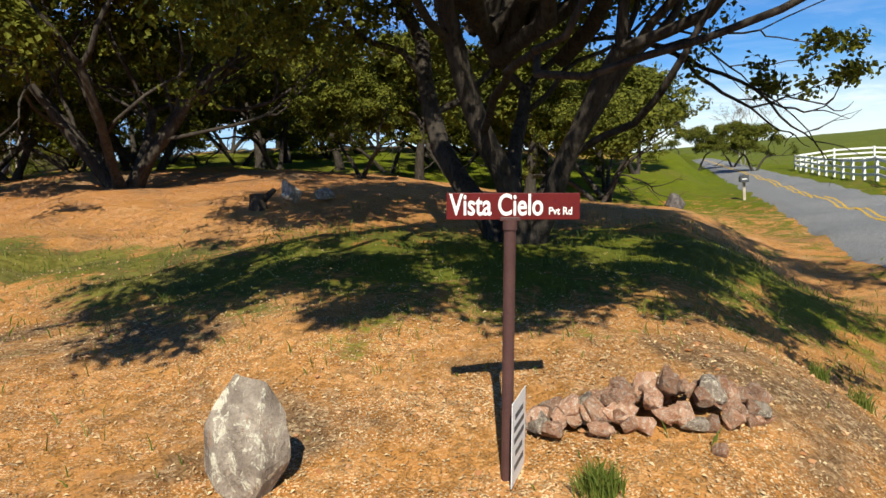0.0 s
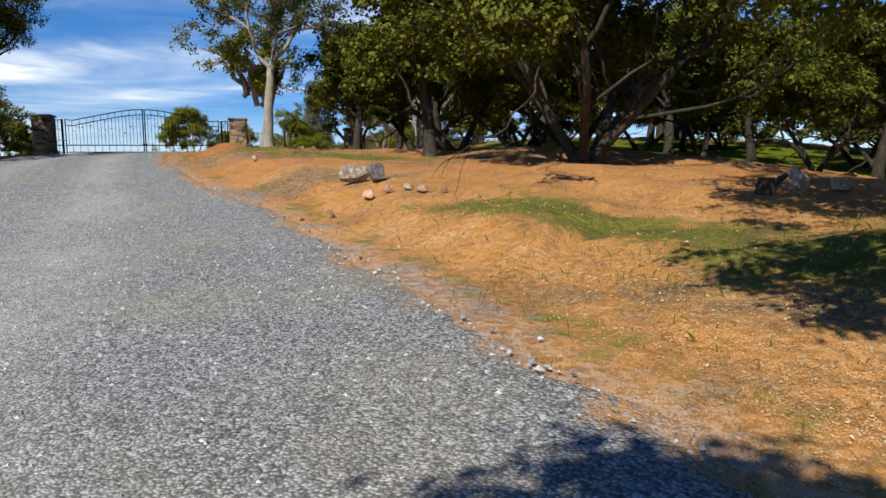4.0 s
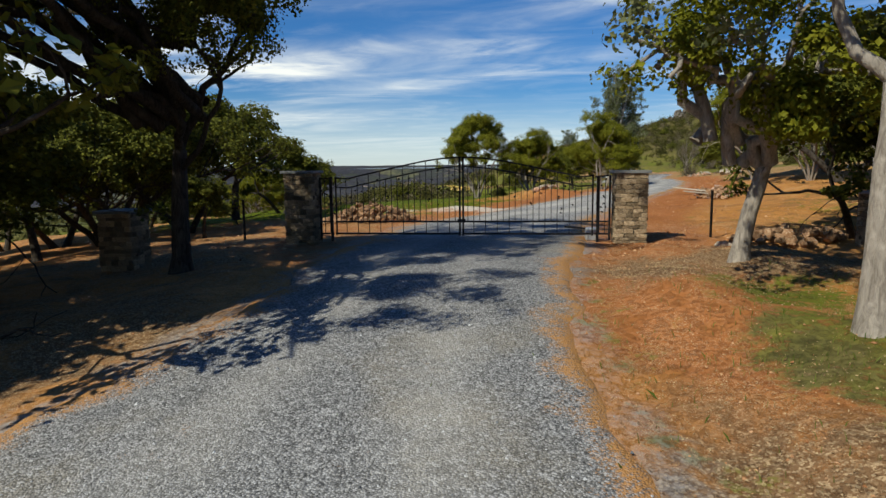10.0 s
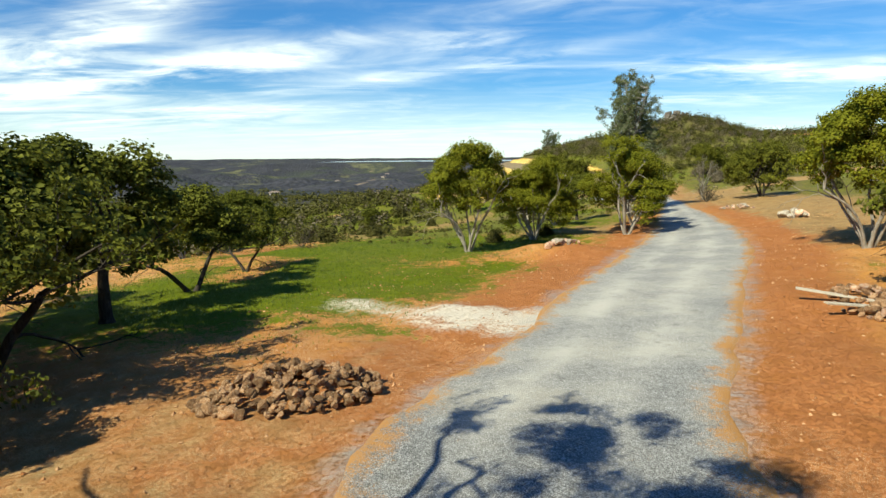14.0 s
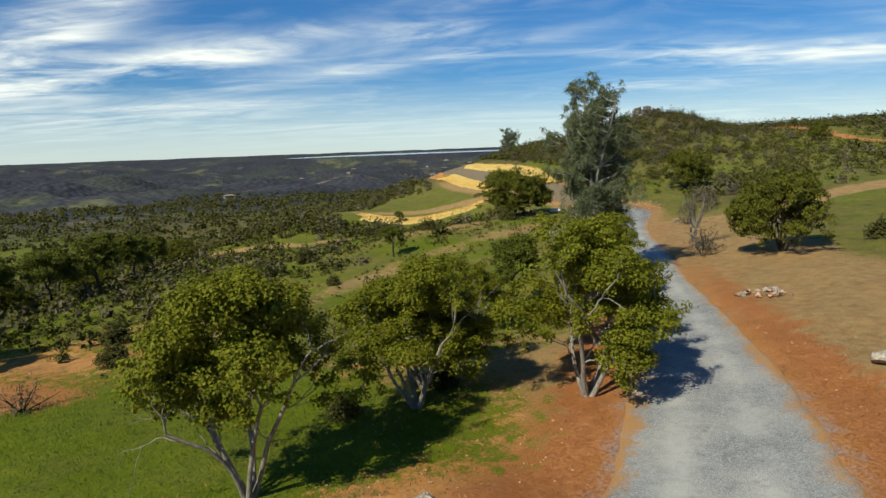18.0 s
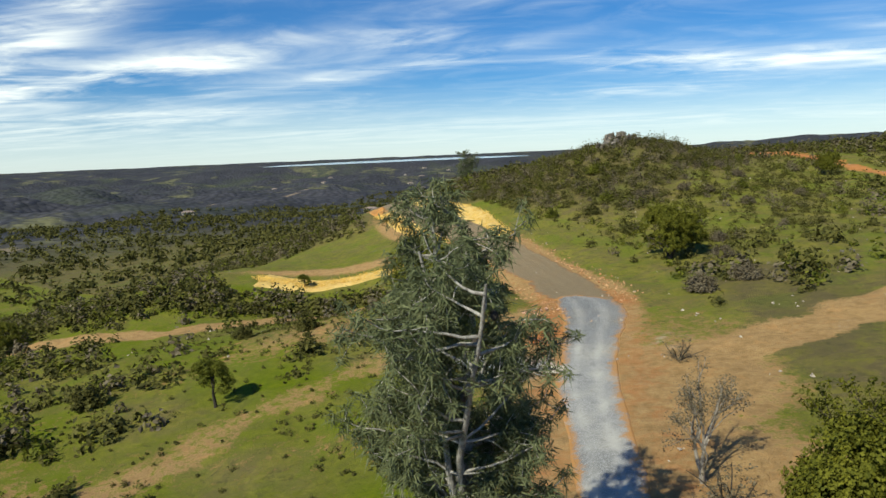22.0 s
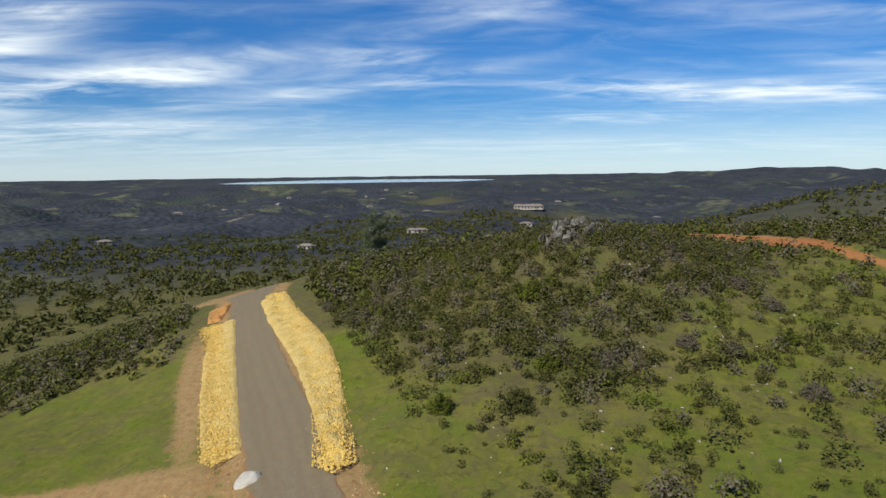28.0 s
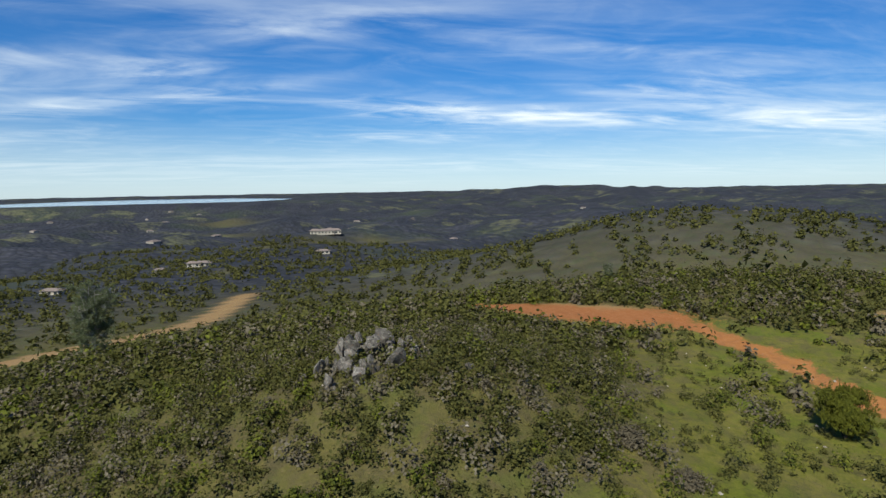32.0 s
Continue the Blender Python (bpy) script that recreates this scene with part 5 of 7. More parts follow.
# a wood closes the view behind the grove
for k, (x, y) in enumerate(((-28, 52), (-20, 62), (-13, 53), (-6, 60), (-1, 46), (4, 66), (9, 52), (13, 64), (17, 84), (-9, 38), (-20, 39), (6.5, 44))):
    place_copy(grove_oak if k % 2 else wood_oak, x, y, 71 * k, 1.15 + 0.1 * (k % 3))
for k, (x, y, size) in enumerate(((-26, 46, 0.62), (-17, 41, 0.5), (-7.5, 43, 0.55), (1.5, 49, 0.6), (-12.5, 58, 0.75), (8, 58, 0.7))):
    place_copy(bush_oak, x, y, 67 * k, size)
# beyond the public road
for x, y, turn, size in ((27, 71, 10, 0.8), (34, 78, 100, 0.9), (29, 62, 200, 0.75)):
    place_copy(grove_oak, x, y, turn, size)
# dark bushy oaks on the hillside
for x, y, turn, size, tall in ((-55.2, 83.4, 150, 0.60, 0.78), (-84.0, 130.4, 10, 0.64, 0.86), (-82.7, 189.4, 200, 0.36, 0.56)):
    place_copy(bush_oak, x, y, turn, size).scale = (size, size, tall)


def pine(name, x, y, seed, high, label):
    """A grey pine: a forked trunk, upswept limbs and drooping needle tufts."""
    r = np.random.RandomState(seed)
    pieces, tufts = [], []
    main, mr, d = limb(r, (0, 0, 0), (0.02, 0.02, 1), high * 0.45, 0.30, 0.22, 0.04, 0.05, 8)
    pieces.append(tube(main, mr, 10))
    leaders = []
    for k, (a, out) in enumerate(((0.4, 0.10), (2.3, 0.30), (4.3, 0.34), (5.4, 0.44), (1.3, 0.42), (3.4, 0.48))):
        s = main[-1] if k < 2 else main[4 + k % 4]
        p, q, d = limb(r, s, (math.cos(a) * out, math.sin(a) * out, 1), high * (0.57 if k < 2 else 0.64 - 0.028 * k), 0.17 if k < 2 else 0.11, 0.03, 0.07, 0.05, 9)
        pieces.append(tube(p, q, 7))
        leaders.append(p)
    for p in [main[1:]] + leaders:
        for i in range(1, len(p)):
            for _ in range(3 if len(p) == 9 else 9):
                a = r.rand() * 6.283
                up_ = 0.25 + 0.5 * r.rand()
                low = 1 - min(1.0, p[i][2] / high)
                L = (0.6 + 0.8 * r.rand()) * (1.15 + 2.4 * min(low, 0.62) ** 1.3)
                b, br, bd = limb(r, p[i] - (p[i] - p[i - 1]) * r.rand(), (math.cos(a), math.sin(a), up_ * 0.6 - 0.1), L, 0.045, 0.014, 0.20, 0.06, 6)
                pieces.append(tube(b, br, 4))
                tufts += [b[-1], b[-2], b[-3] + r.randn(3) * 0.1]
                for _ in range(5):
                    t2, tr2, _d = limb(r, b[r.randint(3, 6)], unit(r.randn(3)) + np.array([0, 0, 0.25]), 0.35 + 0.45 * r.rand(), 0.015, 0.007, 0.2, 0.08, 4)
                    pieces.append(tube(t2, tr2, 3))
                    tufts.append(t2[-1])
    tufts = np.array(tufts)
    # needles: long thin blades that spread from a tuft and hang
    per = 40
    t = np.repeat(tufts, per, axis=0)
    t = t + r.randn(len(t), 3) * 0.09
    n = len(t)
    w = r.randn(n, 3); w[:, 2] = w[:, 2] * 0.7 - 0.45
    w /= np.linalg.norm(w, axis=1, keepdims=True)
    L = 0.20 + 0.16 * r.rand(n, 1)
    s = np.cross(w, r.randn(n, 3)); s /= np.linalg.norm(s, axis=1, keepdims=True)
    tip = t + w * L + np.array([0, 0, -0.5]) * L * 0.35
    v = np.stack([t - s * 0.018, t + s * 0.018, tip], 1).reshape(-1, 3)
    f = np.arange(n * 3).reshape(-1, 3)
    base = tree(name, x, y, r, pieces, [(v, f)], BARK_PINE, NEEDLE, label, "pine tree")
    # cones near the leaders' ends
    cone = bmesh.new()
    bmesh.ops.create_icosphere(cone, subdivisions=1, radius=0.09, matrix=Matrix.Diagonal((1, 1, 1.4, 1)))
    first = part("cone", cone, BARK_DARK, base, "brown pine cone")
    first.location = leaders[0][-2] + np.array([0.15, 0.1, -0.1])
    for p in leaders:
        for i in (-2, -3, -4):
            c = new("cone", first.data)
            c.parent, c.location = base, p[i] + r.randn(3) * 0.18
    return base


grey_pine = pine("pine_tree", -63.5, 73.3, 3, 12.6, "tall open grey pine with drooping needles beside the drive")
place_copy(grey_pine, -173.5, 198.8, 100, 0.98, label="lone grey pine standing behind the hill")
place_copy(grey_pine, -110, 252, 210, 0.30, label="small lone tree on the crest")


def bare_tree(x, y, seed, high, label, bark=BARK_PINE):
    """A leafless tree: fine grey twigs still closed in bud."""
    r = np.random.RandomState(seed)
    pieces, tips = [], []
    for k in range(3):
        a = 2.1 * k + r.rand()
        branching(r, (0.1 * math.cos(a), 0.1 * math.sin(a), 0), (0.35 * math.cos(a), 0.35 * math.sin(a), 1), high * 0.34, 0.10, 3, pieces, tips, 0.16, 0.10, (3, 3), 0.55, 0.74)
    return tree("bare_tree", x, y, r, pieces, [leaves(r, tips, 12, 0.25, 0.075)], bark, LEAF_GREYBUSH, label)


bare_tree(37, 82, 5, 9.5, "leafless grey tree in the field beyond the road")
bare_tree(-62.9, 87.0, 9, 4.9, "leafless grey-brown tree on bare soil beside the drive", BARK_GREY)
bare_tree(-27.5, 40.5, 6, 6.5, "leafless grey tree standing behind the grove")


# ---- stones ----
def stone_mesh(name, seed, mat, flat=0.75, rough=0.22, level=2, facets=5, deep=0.24):
    """A broken stone about one metre across: a ball cut by flat faces and roughened."""
    r = np.random.RandomState(seed)
    bm = bmesh.new()
    bmesh.ops.create_icosphere(bm, subdivisions=level, radius=0.5)
    cuts = [(unit(r.randn(3)), deep + 0.15 * r.rand()) for _ in range(facets + 6)]
    for v in bm.verts:
        p = np.array(v.co)
        for nrm, d in cuts:
            k = p @ nrm - d
            if k > 0:
                p = p - nrm * k
        p = p * (1 + rough * 0.5 * noise.noise(Vector(p * 3.0) + Vector((seed * 3.1, 0, 0))))
        v.co = Vector((p[0] * 1.15, p[1] * 0.95, p[2] * flat * 1.2))
    me = bpy.data.meshes.new(name)
    bm.to_mesh(me)
    bm.free()
    me.materials.append(mat)
    return me


BROWN_STONES = [stone_mesh("stone", 70 + k, ROCK_BROWN, 0.7, level=2) for k in range(5)]
RED_STONES = [stone_mesh("stone", 10 + k, ROCK_RED, 0.8, 0.10, 2, 8, 0.19) for k in range(6)]
PALE_STONES = [stone_mesh("stone", 30 + k, ROCK_PALE, 0.7, level=2) for k in range(4)]
GREY_STONES = [stone_mesh("stone", 50 + k, ROCK_GREY, 0.9, 0.30, 3, 9, 0.17) for k in range(5)]


def one_stone(name, me, x, y, size, turn, sink, label, category="rock", squash=(1, 1, 1), group="", tip=0.0):
    ob = new(name, me)
    ob.matrix_world = pose(x, y, float(surface_z(x, y)) + size * squash[2] * (0.42 - sink), tip, tip * 0.6, turn) @ Matrix.Diagonal((size * squash[0], size * squash[1], size * squash[2], 1))
    return tagged(ob, label, category, group)


def stone_pile(name, x, y, turn, long, broad, high, count, size, meshes, label, seed, category="rock pile"):
    """A heap of loose stones, each lying on those below."""
    r = np.random.RandomState(seed)
    base = empty(name, pose(x, y, float(surface_z(x, y))), label, category)
    c, s = math.cos(radians(turn)), math.sin(radians(turn))
    for k in range(count):
        a, q = r.rand() * 6.283, math.sqrt(r.rand())
        u, v = math.cos(a) * q * long / 2, math.sin(a) * q * broad / 2
        dome = max(0.0, 1 - q ** 1.5)
        dx, dy = u * c - v * s, u * s + v * c
        z = float(surface_z(x + dx, y + dy)) - float(surface_z(x, y)) + high * dome * (0.55 + 0.45 * r.rand())
        w = size * (0.6 + 0.8 * r.rand())
        ob = new("stone", meshes[r.randint(len(meshes))])
        ob.parent = base
        ob.matrix_local = pose(dx, dy, z + 0.26 * w, r.randint(-35, 35), r.randint(-35, 35), r.randint(0, 360)) @ Matrix.Diagonal((w, w * (0.75 + 0.4 * r.rand()), w * (0.7 + 0.5 * r.rand()), 1))
    return base


one_stone("boulder", stone_mesh("boulder", 3, ROCK_PALE, 0.95, 0.16, 4, 7), -1.14, 3.16, 0.635, 20, 0.10, "pale lichen-covered boulder standing in the leaf litter by the sign", "boulder", (0.81, 0.76, 1.32))
stone_pile("rock_pile", 1.04, 3.66, 4, 1.6, 0.40, 0.20, 120, 0.165, RED_STONES * 2 + PALE_STONES[:2], "low heap of reddish fieldstones beside the street sign", 4)
one_stone("rock", RED_STONES[1], 1.30, 3.25, 0.12, 40, 0.1, "small grey-brown stone on the litter")
one_stone("boulder", stone_mesh("boulder", 5, ROCK_PALE, 0.8, 0.08, 3, 5, 0.20), -11.75, 11.15, 0.60, 35, 0.10, "flat-faced pale boulder on the bank beside the drive", "boulder", (1.2, 0.85, 1.0))
one_stone("boulder", stone_mesh("boulder", 8, ROCK_DARK, 0.9, 0.14, 3, 7), -11.05, 10.85, 0.50, 80, 0.12, "dark angular boulder on the bank", "boulder", (1.0, 0.8, 1.0))
for x, y, w, k in ((-10.6, 9.95, 0.34, 0), (-10.3, 10.2, 0.3, 1), (-10.85, 9.05, 0.24, 2), (-10.0, 10.4, 0.22, 3), (-9.6, 10.3, 0.28, 0), (-9.2, 10.5, 0.2, 1), (-11.2, 8.6, 0.16, 2), (-17.5, 13.9, 0.22, 3), (-17.35, 13.75, 0.17, 1), (-17.8, 14.2, 0.14, 0)):
    one_stone("rock", (RED_STONES + PALE_STONES)[k * 2 % 10], x, y, w, 50 * k, 0.12, "reddish stone fallen on the clay bank")
one_stone("boulder", stone_mesh("boulder", 13, ROCK_PALE, 0.9, 0.14, 3, 6), -3.2, 13.5, 0.52, 10, 0.05, "grey boulder with pale lichen under the oaks", "boulder", (0.8, 0.8, 1.15))
one_stone("boulder", stone_mesh("boulder", 14, ROCK_PALE, 0.7, 0.14, 3, 6), -2.5, 13.5, 0.48, 60, 0.08, "low grey boulder with white patches under the oaks", "boulder", (1.1, 0.9, 0.75))
one_stone("boulder", stone_mesh("boulder", 15, ROCK_DARK, 0.7, 0.14, 3, 6), 8.4, 24.5, 1.2, 60, 0.2, "dark boulder in the shade of the oaks by the road", "boulder")
stone_pile("rock_pile", -41.3, 24.2, 62, 4.2, 2.8, 0.75, 290, 0.25, BROWN_STONES, "heap of broken brown fieldstones beyond the gate", 21)
stone_pile("rock_pile", -34.6, 40.6, 110, 4.4, 2.2, 0.35, 90, 0.28, BROWN_STONES + RED_STONES[:3], "spread heap of reddish rubble on bare soil", 22)
stone_pile("rock_pile", -52.0, 70.9, 20, 2.6, 1.8, 0.35, 46, 0.28, PALE_STONES[:2] + RED_STONES[:4], "scatter of pale stones on bare orange ground", 23)
stone_pile("rock_pile", -44.3, 61.4, 20, 1.6, 1.2, 0.2, 8, 0.6, PALE_STONES + RED_STONES[:2], "few pale rocks on bare ground by the drive", 24)
stone_pile("rock_pile", -50.6, 46.3, 60, 2.4, 1.4, 0.2, 12, 0.5, RED_STONES + PALE_STONES[:2], "rocks on a low mound of orange soil", 25)
stone_pile("rock_pile", -83.8, 103.2, 40, 4.2, 2.6, 0.4, 90, 0.36, BROWN_STONES, "heap of reddish stones at the turnout", 26)
stone_pile("rock_pile", -85.5, 108.3, 40, 4, 2, 0.1, 22, 0.3, RED_STONES, "loose stones strewn on red soil", 27)
stone_pile("rock_pile", -25.2, 25.9, 60, 3.6, 1.1, 0.30, 50, 0.34, BROWN_STONES, "low rubble wall of fieldstones beside the gate pillar", 28)
one_stone("rock", PALE_STONES[1], -26.1, 24.5, 0.4, 30, 0.15, "flat pale stone near the gate pillar", "rock", (1.2, 0.8, 0.7))


# ---- rock outcrop on the hilltop ----
def outcrop(x, y, spread, tall, count, seed, label):
    r = np.random.RandomState(seed)
    base = empty("rock_outcrop", pose(x, y, float(surface_z(x, y))), label, "rock outcrop")
    for k in range(count):
        u = r.randn(2) * spread * 0.34
        near = max(0.15, 1 - np.hypot(*u) / spread)
        w = (0.40 + 0.6 * r.rand()) * tall * 0.48
        ob = new("crag", GREY_STONES[k % 5])
        ob.parent = base
        ob.matrix_local = pose(u[0], u[1], float(surface_z(x + u[0], y + u[1]) - surface_z(x, y)) + tall * near * 0.55 * r.rand(), r.randint(-25, 25), r.randint(-25, 25), r.randint(0, 360)) @ Matrix.Diagonal((w, w * 0.8, w * (0.9 + 0.6 * r.rand()), 1))
    return base


outcrop(-114.3, 173.6, 4.6, 4.2, 44, 61, "grey weathered rock outcrop among brush on the hilltop")
outcrop(-107.5, 176.5, 2.6, 1.8, 9, 62, "smaller grey rock outcrop in the brush")
outcrop(-64.7, 135.8, 3.0, 1.2, 12, 63, "pale rocks breaking through the grass on the slope")
outcrop(-67.0, 131.0, 2.2, 0.8, 8, 64, "low pale rocks in the grass")

# ---- street sign ----
sign = empty("street_sign", pose(0.155, 3.182, 0.45, 0, 5.4, 3), "dark red street-name sign on a brown steel post", "street sign")
SIGN_TOP = 1.56


def box(w, d, h, bevel=0.0, at=(0, 0, 0)):
    bm = bmesh.new()
    bmesh.ops.create_cube(bm, size=1, matrix=Matrix.Translation(at) @ Matrix.Diagonal((w, d, h, 1)))
    if bevel:
        bmesh.ops.bevel(bm, geom=bm.edges[:], offset=bevel, segments=2, affect="EDGES", profile=0.6)
    return bm


def rod(r, h, at=(0, 0, 0), sides=16, r2=None):
    bm = bmesh.new()
    bmesh.ops.create_cone(bm, cap_ends=True, segments=sides, radius1=r, radius2=r if r2 is None else r2, depth=h, matrix=Matrix.Translation(at))
    return bm


def lettering(words, size, mat, parent, at, name, label, turn=(90, 0, 0), depth=0.0008, align="LEFT", bold=0.0):
    cu = bpy.data.curves.new(name, "FONT")
    cu.body, cu.size, cu.extrude, cu.align_x, cu.offset = words, size, depth, align, bold
    tmp = bpy.data.objects.new(name, cu)
    me = bpy.data.meshes.new_from_object(tmp)
    bpy.data.objects.remove(tmp)
    me.name = name
    me.materials.clear()
    me.materials.append(mat)
    ob = new(name, me)
    ob.parent = parent
    ob.matrix_local = pose(*at, *turn)
    return tagged(ob, label)


post_h = SIGN_TOP - 0.07
part("post", rod(0.030, post_h + 0.3, (0, 0, post_h / 2 - 0.15)), POST_PAINT, sign, "brown painted steel pipe post")
part("bracket", rod(0.036, 0.05, (0, 0, post_h - 0.02)), POST_PAINT, sign, "brown sign bracket")
part("bracket_lip", box(0.10, 0.02, 0.02, 0.004, (0, 0, post_h + 0.008)), POST_PAINT, sign, "steel clamp under the plate")
plate = part("plate", box(0.655, 0.006, 0.130, 0.0025, (0.016, 0, SIGN_TOP)), SIGN_RED, sign, "dark red sign plate with white lettering")
lettering("Vista Cielo", 0.128, WHITE, plate, (-0.296, -0.0042, SIGN_TOP - 0.042), "street_name", "white letters reading Vista Cielo", bold=0.0022)
lettering("Pvt Rd", 0.052, WHITE, plate, (0.188, -0.0042, SIGN_TOP - 0.040), "street_suffix", "small white letters reading Pvt Rd", bold=0.001)
for o in sign.children_recursive:
    if o.name.startswith("street_name"):
        w = o.dimensions.x
        o.scale = (0.46 / max(w, 0.01), 1.15, 1)
    if o.name.startswith("street_suffix"):
        o.scale = (0.115 / max(o.dimensions.x, 0.01), 1, 1)
notice = part("notice_plate", box(0.30, 0.004, 0.43, 0.0015), WHITE, sign, "white printed notice plate on the post")
notice.matrix_local = pose(0.055, -0.015, 0.40, 0, 0, 68)
for k, (w, z) in enumerate(((0.18, 0.13), (0.22, 0.07), (0.22, 0.01), (0.16, -0.06), (0.20, -0.13))):
    part("print_bar", box(w, 0.001, 0.028, 0, (0, -0.003, z)), INK, notice, "dark line of print")
r_ = np.random.RandomState(9)
stump = empty("tree_stump", pose(-3.75, 12.9, float(surface_z(-3.75, 12.9)) - 0.05), "short weathered tree stump on red soil", "stump")
v_, f_ = joined([tube(*limb(r_, (0, 0, 0), (0.1, 0, 1), 0.36, 0.20, 0.15, 0.05, 0, 5)[:2], 10), tube(*limb(r_, (0.1, 0, 0.2), (0.7, 0.1, 0.5), 0.35, 0.08, 0.05, 0.1, 0, 5)[:2], 7)])
linked("bole", v_, f_, BARK_DARK, stump, True)

# ---- mailbox and the white fence along the road ----
mx, my = 13.9, 30.8
mailbox = empty("mailbox", pose(mx, my, float(surface_z(mx, my)), 0, 0, -18), "dark roadside mailbox on a wooden post", "mailbox")
part("post", box(0.12, 0.12, 1.0, 0.01, (0, 0, 0.35)), TIMBER, mailbox, "timber post")
mb = bmesh.new()
bmesh.ops.create_cone(mb, cap_ends=True, segments=20, radius1=0.19, radius2=0.19, depth=0.62, matrix=pose(0, 0, 1.02, 90))
for v in mb.verts:
    if v.co.z < 1.02:
        v.co.z = 1.02 - 0.16
        v.co.x *= 1.0
part("box", mb, MAILBOX_PAINT, mailbox, "rounded dark metal box")
part("door", box(0.36, 0.015, 0.30, 0.006, (0, -0.32, 1.02)), MAILBOX_PAINT, mailbox)
part("flag", box(0.01, 0.05, 0.2, 0.002, (0.2, -0.1, 1.12)), SIGN_RED, mailbox, "small red flag")
part("address_bar", box(0.2, 0.002, 0.05, 0, (0, -0.330, 1.0)), WHITE, mailbox, "plain pale bar")


def fence_run(points, gap, label):
    """A white board fence: posts and three rails a bay."""
    base = empty("board_fence", pose(*points[0], float(surface_z(*points[0]))), label, "fence")
    inv = base.matrix_world.inverted()
    post_me = rail_me = None
    spots = []
    for (ax, ay), (bx, by) in zip(points[:-1], points[1:]):
        n = max(1, round(math.hypot(bx - ax, by - ay) / gap))
        spots += [(ax + (bx - ax) * k / n, ay + (by - ay) * k / n) for k in range(n)]
    spots.append(points[-1])
    for k, (x, y) in enumerate(spots):
        z = float(surface_z(x, y))
        if post_me is None:
            ob = part("post", box(0.14, 0.14, 1.5, 0.012, (0, 0, 0.55)), WHITE, base)
            post_me = ob.data
            rb = part("rail", box(1.0, 0.04, 0.15, 0.006), WHITE, base)
            rail_me = rb.data
            rb.scale = (0.01, 1, 1)
            scene.collection.objects.unlink(rb)
            bpy.data.objects.remove(rb)
        else:
            ob = new("post", post_me)
            ob.parent = base
        ob.matrix_local = inv @ pose(x, y, z)
        if k + 1 < len(spots):
            x2, y2 = spots[k + 1]
            z2, L = float(surface_z(x2, y2)), math.hypot(x2 - x, y2 - y)
            for h in (0.35, 0.75, 1.15):
                rl = new("rail", rail_me)
                rl.parent = base
                rl.matrix_local = inv @ pose((x + x2) / 2, (y + y2) / 2, (z + z2) / 2 + h, 0, -math.degrees(math.atan2(z2 - z, L)), math.degrees(math.atan2(y2 - y, x2 - x))) @ Matrix.Diagonal((L, 1, 1, 1))
    return base


fence_run([road_point(s, 6.4) for s in (-6, 20, 52)], 2.4, "white three-rail board fence along the road's verge")
fence_run([road_point(52, 6.4), road_point(56, 40), road_point(50, 90)], 3.0, "white three-rail board fence across the field")


# ---- gate ----
GL, GR = Vector((-34.74, 17.81, 0)), Vector((-28.32, 23.85, 0))
ALONG = (GR - GL).normalized()
TURN_GATE = math.degrees(math.atan2(ALONG.y, ALONG.x))
HALF = (GR - GL).length / 2 - 0.47
GC = (GL + GR) / 2


def unit_stone(seed):
    """A lumpy bevelled block, one metre on each side."""
    r = np.random.RandomState(seed)
    bm = bmesh.new()
    bmesh.ops.create_cube(bm, size=1)
    bmesh.ops.bevel(bm, geom=bm.edges[:], offset=0.12, segments=1, affect="EDGES")
    for v in bm.verts:
        v.co += Vector(r.randn(3) * 0.035)
    me = bpy.data.meshes.new("stone")
    bm.to_mesh(me)
    bm.free()
    me.materials.append(STONE_PILLAR)
    return me


BLOCKS = [unit_stone(80 + k) for k in range(6)]


def pillar(x, y, wide, tall, label, seed, turn=TURN_GATE):
    r = np.random.RandomState(seed)
    z0 = float(surface_z(x, y)) - 0.12
    p = empty("stone_pillar", pose(x, y, z0, 0, 0, turn), label, "gate pillar", "stone pillars at the gate")
    part("core", box(wide - 0.10, wide - 0.10, tall + 0.10, 0, (0, 0, tall / 2 + 0.05)), MORTAR, p, "dark mortar core")
    z = 0.0
    while z < tall + 0.06:
        h = min(0.07 + 0.085 * r.rand(), tall + 0.12 - z)
        if h < 0.04:
            break
        for side in range(4):
            u = -wide / 2 + (0.05 if side % 2 else 0.0)
            end = wide / 2 - (0.05 if side % 2 else 0.0)
            while u < end - 0.03:
                w = min(0.12 + 0.19 * r.rand(), end - u)
                if end - u - w < 0.07:
                    w = end - u
                ob = new("stone", BLOCKS[r.randint(6)])
                ob.parent = p
                d = 0.10 + 0.035 * r.rand()
                ob.matrix_local = pose(0, 0, 0, 0, 0, 90 * side) @ Matrix.Translation((u + w / 2, -(wide / 2 - 0.045), z + h / 2)) @ pose(0, 0, 0, r.randint(-5, 6), r.randint(-8, 9), r.randint(-6, 7)) @ Matrix.Diagonal((w - 0.008, d, h - 0.006, 1))
                u += w
        z += h
    cap = box(wide + 0.14, wide + 0.14, 0.075, 0.015, (0, 0, tall + 0.155))
    for v in cap.verts:
        v.co += Vector((0, 0, 0.012 * noise.noise(v.co * 4)))
    part("cap", cap, SLATE, p, "grey slate cap slab")
    return p


